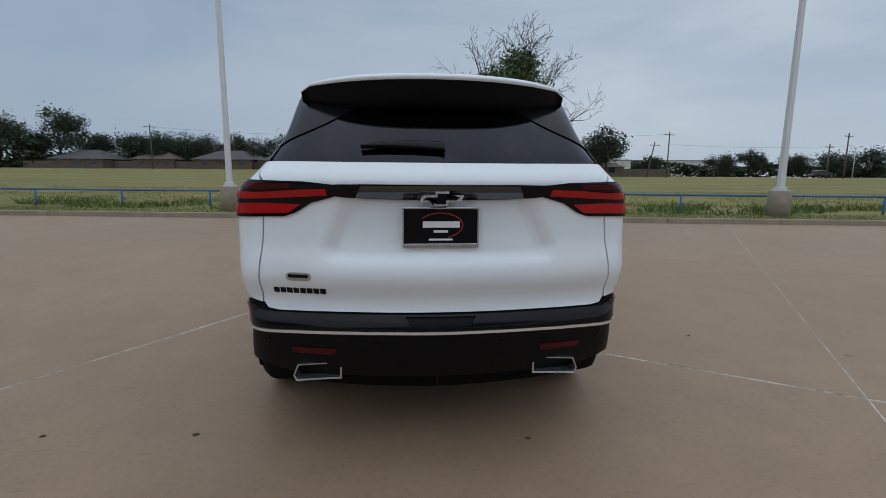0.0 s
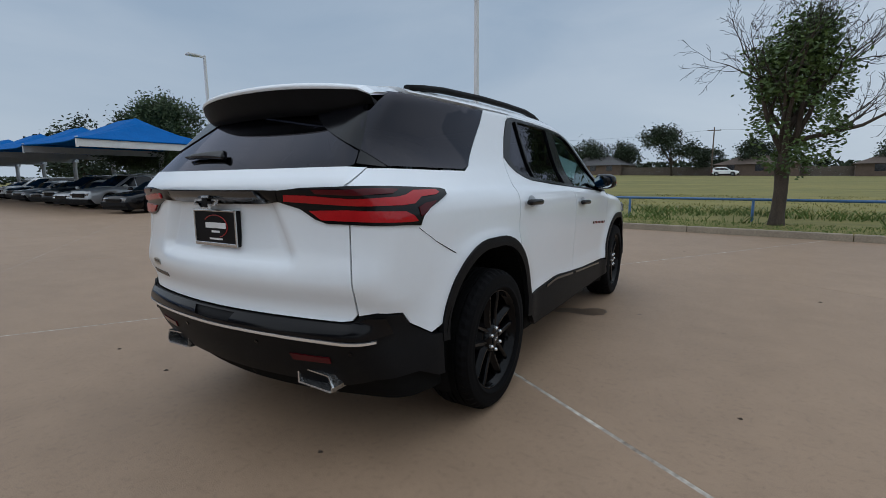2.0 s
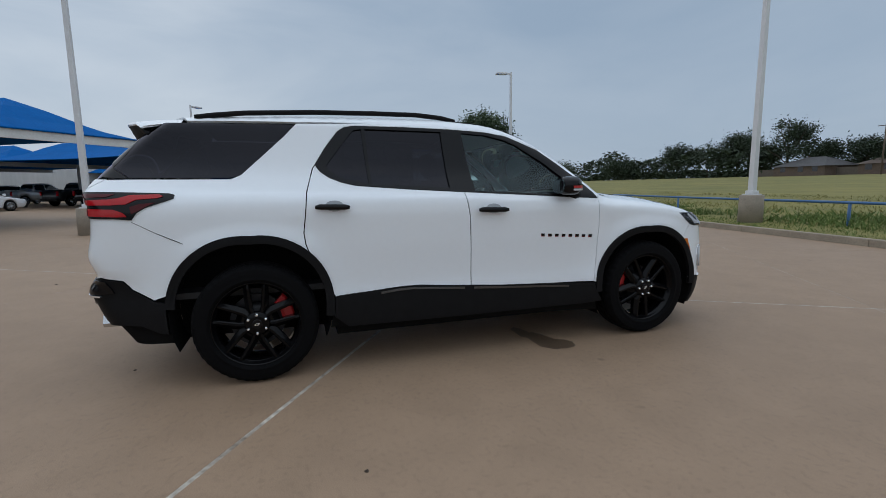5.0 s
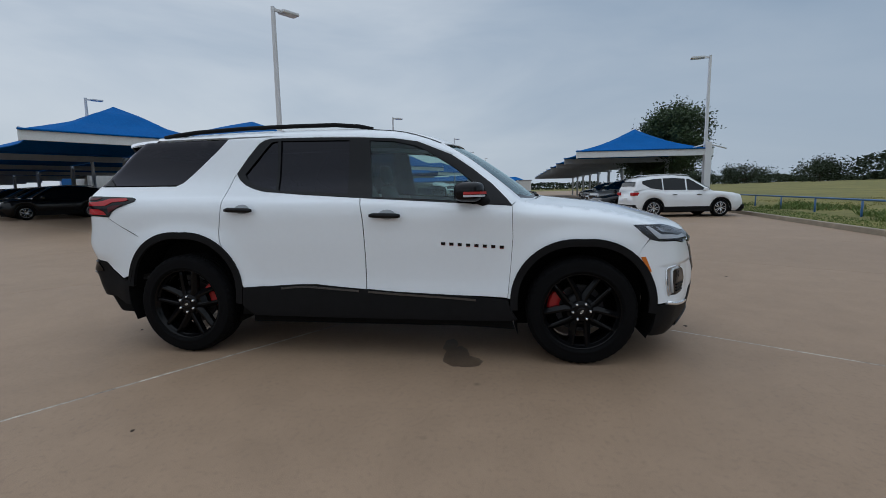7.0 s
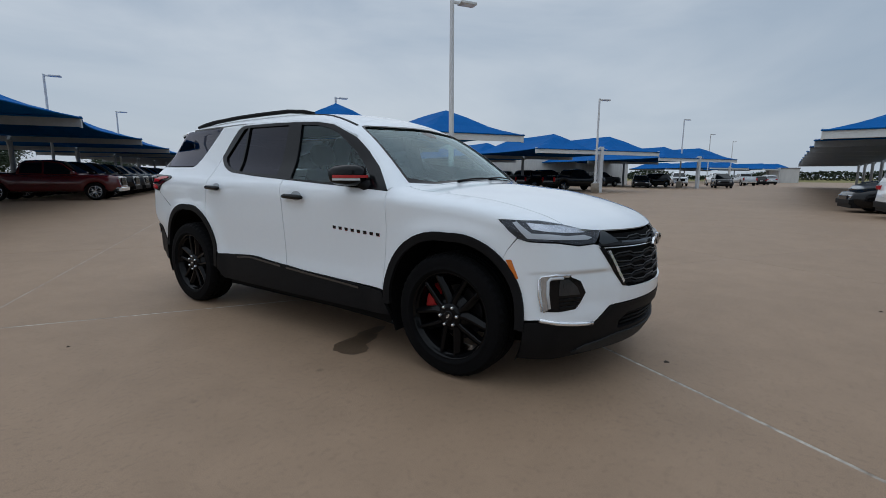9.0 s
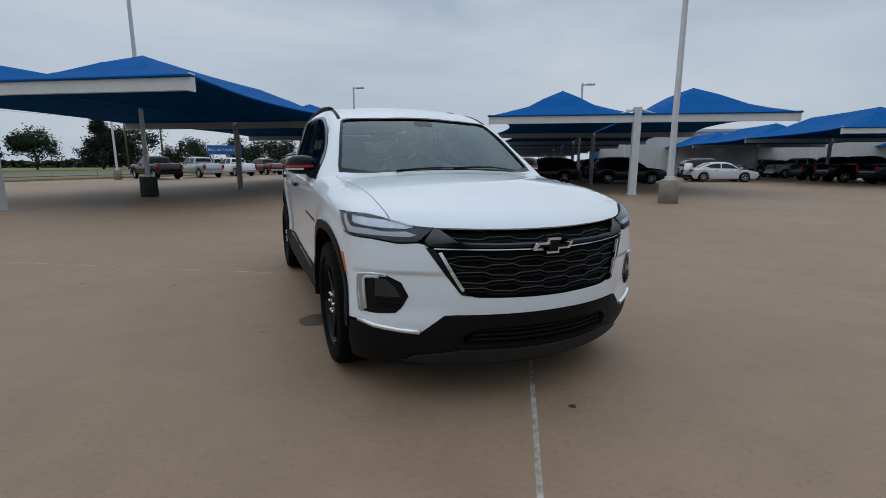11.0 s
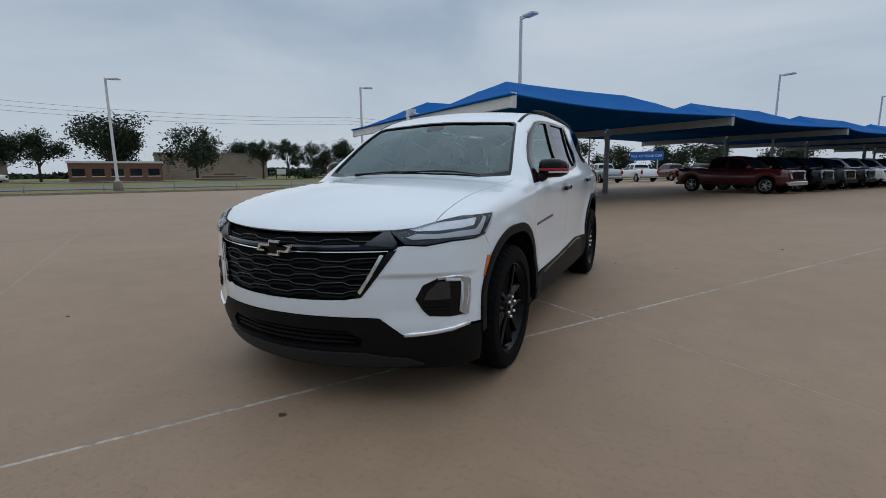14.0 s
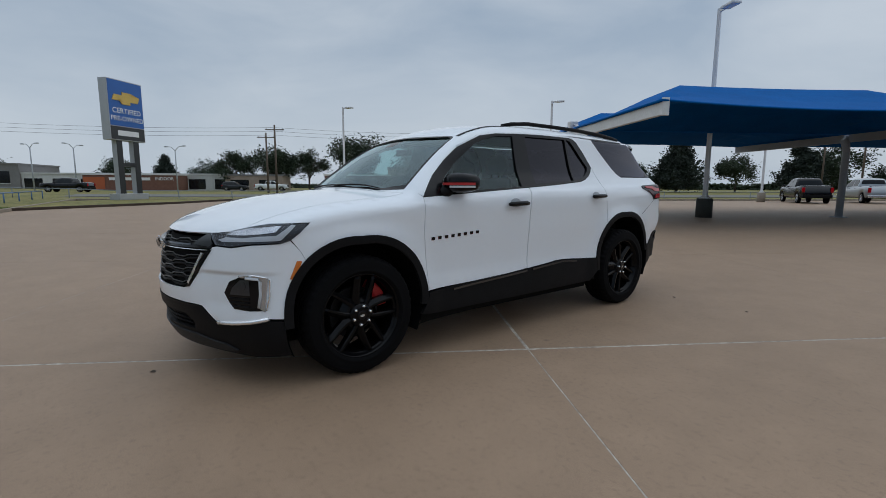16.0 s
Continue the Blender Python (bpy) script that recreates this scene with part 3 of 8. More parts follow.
def round_s(x, y):
    """Place along the car's outline: 0 at the middle of the tail, LEN at the middle of the nose."""
    x, y = np.asarray(x, float), np.asarray(y, float)
    rear = np.where(x < CX, x, CX + RC * (np.arctan2(y - CY0, x - CX) + math.pi / 2))
    nose = np.where(x < CX, LEN - x, S_F + RC * np.arctan2(y - CY1, x - CX))
    return np.where(y < CY0, rear, np.where(y > CY1, nose, S_SIDE + y))


def grad_n(p):
    e = 1.5e-3
    g = np.stack([body_f(p[:, 0] + (e if i == 0 else 0), p[:, 1] + (e if i == 1 else 0), p[:, 2] + (e if i == 2 else 0))
                  - body_f(p[:, 0] - (e if i == 0 else 0), p[:, 1] - (e if i == 1 else 0), p[:, 2] - (e if i == 2 else 0)) for i in range(3)], 1)
    return g / np.linalg.norm(g, axis=1)[:, None]


def belt(s, z):
    """The body's skin at a place along the outline and a height."""
    s, z = np.asarray(s, float), np.asarray(z, float)
    sg, s = np.where(s < 0, -1.0, 1.0), np.abs(s)
    th0 = (s - CX) / RC - math.pi / 2
    th1 = (s - S_F) / RC
    th = np.where(s < CX, -math.pi / 2, np.where(s < CX + ARC, th0, np.where(s < S_F, 0.0, np.where(s < S_F + ARC, th1, math.pi / 2))))
    cx = np.where(s < CX, s, np.where(s < S_F + ARC, CX, LEN - s))
    cy = np.where(s < CX + ARC, CY0, np.where(s < S_F, s - S_SIDE, CY1))
    nx, ny = np.cos(th), np.sin(th)
    d = root_on(lambda t: body_f(cx + nx * (RC - t), cy + ny * (RC - t), z), -.1, RC + .05, len(s))
    p = np.stack([cx + nx * (RC - d), cy + ny * (RC - d), z], 1)
    n = grad_n(p)
    p[:, 0] *= sg
    n[:, 0] *= sg
    return p, n


def nose(u, z):
    u = np.asarray(u, float)
    return belt(np.where(u < 0, -1.0, 1.0) * (LEN - np.abs(u)), z)


def top(x, y):
    x, y = np.asarray(x, float), np.asarray(y, float)
    z = root_on(lambda t: body_f(x, y, 2.0 - t), 0, 1.4, len(x))
    p = np.stack([x, y, 2.0 - z], 1)
    return p, grad_n(p)


def SP(*pts):
    """Side points (y, z) as places on the outline."""
    y, z = np.array(pts, float).T
    x = 1.1 - root_on(lambda t: body_f(1.1 - t, y, z), 0, .9, len(y))
    return [(float(a), float(b)) for a, b in zip(round_s(x, y), z)]


def RP(*pts):
    """Tail points (x, z)."""
    x, z = np.array(pts, float).T
    y = -2.8 + root_on(lambda t: body_f(np.abs(x), -2.8 + t, z), 0, 1.0, len(x))
    s = round_s(np.abs(x), y)
    return [(float(a), float(b)) for a, b in zip(np.where(x < 0, -s, s), z)]


def FP(*pts):
    """Nose points (x, z), counted from the middle of the nose."""
    x, z = np.array(pts, float).T
    y = 2.75 - root_on(lambda t: body_f(np.abs(x), 2.75 - t, z), 0, 1.2, len(x))
    s = LEN - round_s(np.abs(x), y)
    return [(float(a), float(b)) for a, b in zip(np.where(x < 0, -s, s), z)]


def SF(*pts):
    """Side points near the nose, counted from the middle of the nose."""
    return [(LEN - s, z) for s, z in SP(*pts)]


def both(half):
    """A loop from its right half, which runs from the middle to the middle."""
    return half + [(-a, b) for a, b in reversed(half) if abs(a) > 1e-6]


def arc_pts(c, r, a0, a1, n=18):
    """A wheel arch: a circle with slightly squared shoulders."""
    out = []
    for i in range(n + 1):
        a = radians(a0 + (a1 - a0) * i / n)
        k = r + .026 * abs(math.sin(2 * a)) * (a > 0) * (a < math.pi)
        out.append((c[0] + k * math.cos(a), c[1] + k * math.sin(a)))
    return out


def inside_poly(px, py, loop):
    c = np.zeros(len(px), bool)
    for (x0, y0), (x1, y1) in zip(loop, loop[1:] + loop[:1]):
        if y0 != y1:
            c ^= ((y0 > py) != (y1 > py)) & (px < (x1 - x0) * (py - y0) / (y1 - y0) + x0)
    return c


def area2(loop):
    return sum(a[0] * b[1] - b[0] * a[1] for a, b in zip(loop, loop[1:] + loop[:1]))


def dense(loop, step):
    out = []
    for a, b in zip(loop, loop[1:] + loop[:1]):
        n = max(1, int(math.hypot(b[0] - a[0], b[1] - a[1]) / step))
        out += [(a[0] + (b[0] - a[0]) * i / n, a[1] + (b[1] - a[1]) * i / n) for i in range(n)]
    return out


def inset(loop, g):
    sg = 1 if area2(loop) > 0 else -1
    out, n = [], len(loop)
    for i in range(n):
        (ax, ay), (bx, by), (cx, cy) = loop[i - 1], loop[i], loop[(i + 1) % n]
        tx, ty = cx - ax, cy - ay
        k = math.hypot(tx, ty) or 1
        out.append((bx - ty / k * g * sg, by + tx / k * g * sg))
    return out


from mathutils.geometry import delaunay_2d_cdt


def patch(name, loop, chart, material, parent, off=0.0, thick=.012, holes=(), step=.045, side=1, label="", gap=0.0, edge=None):
    """A panel cut from the car's skin: a loop in the chart, its thickness inward."""
    edge = edge or step * .6
    loop = dense(loop, edge)
    if gap:
        loop = inset(loop, gap)
    holes = [dense(h, edge) for h in holes]
    pts, edges = [], []
    for lp in [loop, *holes]:
        k = len(pts)
        pts += lp
        edges += [(k + i, k + (i + 1) % len(lp)) for i in range(len(lp))]
    arr = np.array(pts)
    x0, y0 = arr.min(0)
    x1, y1 = arr.max(0)
    gx, gy = np.meshgrid(np.arange(x0 + step / 2, x1, step), np.arange(y0 + step / 2, y1, step * .87))
    gx = gx + (np.arange(gx.shape[0])[:, None] % 2) * step / 2
    gx, gy = gx.ravel(), gy.ravel()
    ok = inside_poly(gx, gy, loop)
    for h in holes:
        ok &= ~inside_poly(gx, gy, h)
    gx, gy = gx[ok], gy[ok]
    if len(gx):
        rim_pts = np.array(pts)
        far = np.array([np.hypot(rim_pts[:, 0] - a, rim_pts[:, 1] - b).min() > step * .45 for a, b in zip(gx, gy)])
        pts = pts + list(zip(gx[far].tolist(), gy[far].tolist()))
    vs, _, fs, *_ = delaunay_2d_cdt([Vector(p) for p in pts], edges, [], 0, 1e-6)
    vv = np.array([(v.x, v.y) for v in vs])
    tri = np.array([f for f in fs if len(f) == 3])
    cen = vv[tri].mean(1)
    ok = inside_poly(cen[:, 0], cen[:, 1], loop)
    for h in holes:
        ok &= ~inside_poly(cen[:, 0], cen[:, 1], h)
    tri = tri[ok]
    p, n = chart(vv[:, 0], vv[:, 1])
    up = p + n * off
    f3 = up[tri]
    fn = np.cross(f3[:, 1] - f3[:, 0], f3[:, 2] - f3[:, 0])
    flip = (fn * n[tri[:, 0]]).sum(1) < 0
    tri[flip] = tri[flip][:, ::-1]
    if side < 0:
        up[:, 0] *= -1
        n = n * (-1, 1, 1)
        tri = tri[:, ::-1]
    verts, faces = [tuple(v) for v in up], [tuple(int(i) for i in t) for t in tri]
    if thick:
        count = {}
        for t in faces:
            for a, b in zip(t, t[1:] + t[:1]):
                count[(a, b)] = count.get((a, b), 0) + 1
        rim = [(a, b) for a, b in count if (b, a) not in count]
        ids, k = {}, len(verts)
        for v in sorted({a for e in rim for a in e}):
            ids[v] = k
            verts += [tuple(up[v]), tuple(up[v] - n[v] * thick)]
            k += 2
        for a, b in rim:
            faces.append((ids[b], ids[a], ids[a] + 1, ids[b] + 1))
    ob = mesh_ob(name, verts, faces, material, parent, smooth=True)
    ob.data.normals_split_custom_set_from_vertices([tuple(v) for v in n] + [(0, 0, 0)] * (len(verts) - len(n)))
    if label:
        tagged(ob, label)
    return ob


def on_skin(path, chart, off, side=1):
    a, b = np.array(path, float).T
    p, n = chart(a, b)
    p = p + n * off
    if side < 0:
        p[:, 0] *= -1
    return [Vector(v) for v in p]


def rope(name, path, chart, off, r, material, parent, n=8, side=1, label=""):
    bm = bmesh.new()
    tube(bm, on_skin(path, chart, off, side), r, n)
    return part(name, bm, material, parent, label)


def ribbon(path, w):
    """A loop of width w along an open path in a chart."""
    l, r = [], []
    for i, (a, b) in enumerate(path):
        p, q = path[max(i - 1, 0)], path[min(i + 1, len(path) - 1)]
        tx, ty = q[0] - p[0], q[1] - p[1]
        k = math.hypot(tx, ty)
        l.append((a - ty / k * w / 2, b + tx / k * w / 2))
        r.append((a + ty / k * w / 2, b - tx / k * w / 2))
    return l + r[::-1]


M.update({
    "paint": mat("white_car_paint", (0.80, 0.84, 0.875), 0.42, var=0.012, scale=3, coat=1.0, spec=0.35),
    "gloss_black": mat("gloss_black_trim", (0.004, 0.004, 0.005), 0.16, var=0.1, scale=8, spec=0.25),
    "satin_black": mat("satin_black_plastic", (0.009, 0.009, 0.0098), 0.5, var=0.2, scale=14, bump=0.08, bscale=400, spec=0.10),
    "grille_line": mat("grille_dark_chrome", (0.075, 0.078, 0.08), 0.30, metal=1.0, var=0.06, scale=10),
    "grain_black": mat("grained_grey_plastic", (0.016, 0.017, 0.019), 0.6, var=0.2, scale=14, bump=0.12, bscale=500, spec=0.35),
    "liner": mat("dark_liner", (0.006, 0.006, 0.006), 0.9, var=0.2, scale=6, spec=0.1),
    "rubber": mat("tyre_rubber", (0.0035, 0.0035, 0.004), 0.8, var=0.25, scale=12, bump=0.1, bscale=120, spec=0.10),
    "rim": mat("black_alloy", (0.003, 0.003, 0.0035), 0.14, metal=0.0, coat=0.0, spec=0.16, var=0.1, scale=9),
    "chrome": mat("bright_chrome", (0.86, 0.87, 0.88), 0.16, metal=0.75, var=0.04, scale=10),
    "tip_steel": mat("exhaust_steel", (0.62, 0.63, 0.64), 0.2, metal=0.9, var=0.08, scale=12),
    "dark_chrome": mat("dark_chrome", (0.12, 0.126, 0.135), 0.20, metal=1.0, var=0.06, scale=10),
    "steel": mat("brushed_steel", (0.05, 0.05, 0.053), 0.5, metal=1.0, var=0.12, scale=20),
    "red_paint": mat("red_caliper", (0.40, 0.012, 0.014), 0.35, var=0.1, scale=20),
    "red_lens": mat("red_lens", (0.40, 0.006, 0.010), 0.16, var=0.12, scale=14, coat=0.3, spec=0.3),
    "dark_red": mat("dark_red_lens", (0.07, 0.004, 0.007), 0.15, var=0.12, scale=14, coat=0.1, spec=0.2),
    "amber": mat("amber_lens", (0.62, 0.155, 0.012), 0.15, var=0.1, scale=30, coat=1.0),
    "lamp_clear": mat("clear_lamp_optics", (0.52, 0.54, 0.57), 0.12, metal=0.8, var=0.15, scale=30),
    "lamp_white": mat("lamp_light_guide", (0.56, 0.58, 0.60), 0.2, var=0.05, scale=40),
    "lamp_dark": mat("lamp_dark_reflector", (0.045, 0.048, 0.054), 0.22, metal=0.5, var=0.25, scale=20, coat=0.2),
    "seat": mat("black_seat_leather", (0.020, 0.020, 0.022), 0.45, var=0.2, scale=10, bump=0.1, bscale=200),
    "cabin": mat("dark_cabin_plastic", (0.025, 0.025, 0.027), 0.6, var=0.2, scale=6),
    "headliner": mat("grey_headliner", (0.11, 0.115, 0.115), 0.9, var=0.1, scale=20),
    "paper": mat("white_paper", (0.8, 0.8, 0.78), 0.8, var=0.05, scale=20),
    "plate_black": mat("black_plate", (0.004, 0.004, 0.005), 0.4, spec=0.15, var=0.1, scale=20),
    "mark_white": mat("white_print", (0.75, 0.75, 0.75), 0.4, var=0.03, scale=20),
    "mark_red": mat("red_print", (0.45, 0.02, 0.02), 0.4, var=0.05, scale=20),
    "silver": mat("silver_sticker", (0.42, 0.40, 0.36), 0.3, metal=0.5, var=0.1, scale=30),
    "glass_dark": glass_mat("privacy_glass", (0.020, 0.020, 0.027), 1.40, shine=(0.90, 0.89, 1.0)),
    "glass_clear": glass_mat("tinted_side_glass", (0.60, 0.74, 0.72), 1.52),
    "glass_wind": glass_mat("windscreen_glass", (0.50, 0.70, 0.71), 1.90),
    "glass_lamp": glass_mat("lamp_cover", (0.92, 0.93, 0.95), 1.22, shine=(0.95, 0.97, 1.0)),
    "mirror": mat("mirror_glass", (0.75, 0.76, 0.78), 0.02, metal=1.0),
})


def no_shadow(ob):
    ob.visible_shadow = False
    return ob


def build_wheel(parent, x, y, z, side, turn, brake_deg):
    """A black twin-spoke wheel with its tyre, brake and nuts; x points outward."""
    bm = bmesh.new()
    # barrel and lip
    n = 64
    prof = [(-.13, .255), (-.10, .248), (.02, .246), (.080, .258), (.104, .276), (.112, .281), (.115, .276), (.112, .270), (.096, .266), (.080, .252)]
    rings = []
    for px, r in prof:
        rings.append([bm.verts.new((px, r * math.cos(k * math.tau / n), r * math.sin(k * math.tau / n))) for k in range(n)])
    for r0, r1 in zip(rings, rings[1:]):
        for k in range(n):
            bm.faces.new((r0[k], r0[(k + 1) % n], r1[(k + 1) % n], r1[k])).smooth = True
    # hub
    hub = [(.02, .085), (.086, .082), (.098, .070), (.102, .045), (.104, .0)]
    rings = [[bm.verts.new((px, max(r, .0005) * math.cos(k * math.tau / 30), max(r, .0005) * math.sin(k * math.tau / 30))) for k in range(30)] for px, r in hub]
    for r0, r1 in zip(rings, rings[1:]):
        for k in range(30):
            bm.faces.new((r0[k], r0[(k + 1) % 30], r1[(k + 1) % 30], r1[k])).smooth = True
    bmesh.ops.recalc_face_normals(bm, faces=bm.faces)
    rot = Matrix.Rotation(radians(turn), 4, "X")
    flip = Matrix.Rotation(math.pi, 4, "Z") if side < 0 else Matrix()
    wheel = part("wheel", bm, M["rim"], parent, "black twin-spoke alloy wheel")
    wheel.matrix_local = Matrix.Translation((x, y, z)) @ flip @ rot
    # five pairs of broad spokes: parallel bars that spring from the hub, each with a sloping outer flank
    for i in range(5):
        am = radians(i * 72)
        ax = Vector((0, math.cos(am), math.sin(am)))
        ay = Vector((0, -math.sin(am), math.cos(am)))
        bm = bmesh.new()
        for s in (-1, 1):
            sec = []
            for r, o, w, dx in ((.060, .034, .026, .090), (.105, .047, .0245, .088), (.17, .053, .0225, .090), (.235, .057, .020, .096), (.272, .060, .019, .092)):
                c = ax * r + ay * (s * o)
                sec.append([bm.verts.new(c + ay * (s * w * k) + Vector((dx + hx, 0, 0))) for k, hx in ((-1, -.055), (-1, -.006), (-.72, 0), (-.10, .002), (1, -.020), (1, -.055))])
            for u0, u1 in zip(sec, sec[1:]):
                for k in range(5):
                    bm.faces.new((u0[k], u1[k], u1[k + 1], u0[k + 1]))
        # sunken web between the two bars
        web = [[bm.verts.new(ax * r + ay * o + Vector((dx, 0, 0))) for o in (-.03, .03)] for r, dx in ((.06, .082), (.10, .070), (.135, .040))]
        for u0, u1 in zip(web, web[1:]):
            bm.faces.new((u0[0], u1[0], u1[1], u0[1]))
        bmesh.ops.recalc_face_normals(bm, faces=bm.faces)
        part("twin_spoke", bm, M["rim"], wheel)
    # tyre
    bm = bmesh.new()
    R = .393
    prof = [(-.118, .272), (-.126, .290), (-.130, .325), (-.126, .358), (-.116, .378), (-.100, .389),
            (-.072, R), (-.070, R - .009), (-.060, R - .009), (-.058, R), (-.024, R), (-.022, R - .009), (-.010, R - .009), (-.008, R),
            (.008, R), (.010, R - .009), (.022, R - .009), (.024, R), (.058, R), (.060, R - .009), (.070, R - .009), (.072, R),
            (.100, .389), (.116, .378), (.121, .372), (.126, .368), (.126, .358), (.130, .345), (.1315, .325), (.130, .304), (.132, .301), (.132, .297), (.129, .293), (.122, .281), (.108, .276)]
    n = 90
    rings = []
    for px, r in prof:
        ring = []
        for k in range(n):
            rr = r
            if abs(px) > .098 and r > .37 and k % 2:
                rr = r - .006
            ring.append(bm.verts.new((px, rr * math.cos(k * math.tau / n), rr * math.sin(k * math.tau / n))))
        rings.append(ring)
    for j, (r0, r1) in enumerate(zip(rings, rings[1:])):
        for k in range(n):
            f = bm.faces.new((r0[k], r0[(k + 1) % n], r1[(k + 1) % n], r1[k]))
            f.smooth = abs(prof[j][0]) > .118
    bmesh.ops.recalc_face_normals(bm, faces=bm.faces)
    part("tyre", bm, M["rubber"], wheel, "black road tyre with grooved tread")
    bm = bmesh.new()
    tube(bm, [(-.035, 0, 0), (-.010, 0, 0)], .175, 40)
    part("brake_disc", bm, M["steel"], wheel)
    bm = bmesh.new()
    seg = 9
    in_r, out_r = .155, .236
    cols = []
    for k in range(seg + 1):
        a = radians(brake_deg - turn * (1) - 26 + 52 * k / seg)
        cols.append([bm.verts.new((px, r * math.cos(a), r * math.sin(a))) for px, r in ((-.05, in_r), (.022, in_r), (.030, in_r + .02), (.030, out_r - .012), (.018, out_r), (-.05, out_r))])
    for c0, c1 in zip(cols, cols[1:]):
        for k in range(6):
            bm.faces.new((c0[k], c0[(k + 1) % 6], c1[(k + 1) % 6], c1[k]))
    bm.faces.new(cols[0])
    bm.faces.new(cols[-1][::-1])
    bmesh.ops.recalc_face_normals(bm, faces=bm.faces)
    part("brake_caliper", bm, M["red_paint"], wheel, "red painted brake caliper")
    for k in range(6):
        a = radians(60 * k + 12)
        bm = bmesh.new()
        c = (.062 * math.cos(a), .062 * math.sin(a))
        tube(bm, [(.09, *c), (.112, *c), (.119, *c)], [.011, .0105, .006], 6)
        part("lug_nut", bm, M["chrome"], wheel)
    bm = bmesh.new()
    tube(bm, [(.10, 0, 0), (.108, 0, 0), (.110, 0, 0)], [.034, .033, .028], 24)
    part("centre_cap", bm, M["gloss_black"], wheel)
    bm = bmesh.new()
    box(bm, .1095, .1125, -.016, .016, -.0045, .0045)
    box(bm, .1095, .1125, -.006, .006, -.008, .008)
    part("cap_emblem", bm, M["chrome"], wheel)
    return wheel


def cross_emblem(bm, w, h, t, rim=0.0):
    """A plain slanted cross-bar emblem, in local x and z, front at -y; rim pulls its outline in."""
    k = .48
    poly = [(-w, -h * k), (-w * .34, -h * k), (-w * .34, -h), (w * .28, -h), (w * .28, -h * k), (w * .84, -h * k),
            (w, h * k), (w * .34, h * k), (w * .34, h), (-w * .28, h), (-w * .28, h * k), (-w * .84, h * k)]
    if rim:
        poly = [(x - math.copysign(rim * (1.9 if abs(x) > w * .5 else 1.0), x), z - math.copysign(rim, z)) for x, z in poly]
    lo = [bm.verts.new((x, 0, z)) for x, z in poly]
    hi = [bm.verts.new((x * .985, -t, z * .97)) for x, z in poly]
    bm.faces.new(hi)
    for i in range(len(poly)):
        j = (i + 1) % len(poly)
        bm.faces.new((lo[i], lo[j], hi[j], hi[i]))
    bmesh.ops.triangulate(bm, faces=[f for f in bm.faces if len(f.verts) > 4])
    bmesh.ops.recalc_face_normals(bm, faces=bm.faces)


def rounded_hull(bm, rows, n=20):
    """A closed hull through rows of (centre, half width along a, half height along b, a, b)."""
    rings = []
    for c, wa, wb, a, b in rows:
        ring = []
        for k in range(n):
            t = k * math.tau / n
            ca, sa = math.cos(t), math.sin(t)
            e = .62
            ring.append(bm.verts.new(Vector(c) + Vector(a) * (wa * math.copysign(abs(ca) ** e, ca)) + Vector(b) * (wb * math.copysign(abs(sa) ** e, sa))))
        rings.append(ring)
    for r0, r1 in zip(rings, rings[1:]):
        for k in range(n):
            bm.faces.new((r0[k], r0[(k + 1) % n], r1[(k + 1) % n], r1[k])).smooth = True
    bm.faces.new(rings[0][::-1])
    bm.faces.new(rings[-1])
    bmesh.ops.recalc_face_normals(bm, faces=bm.faces)


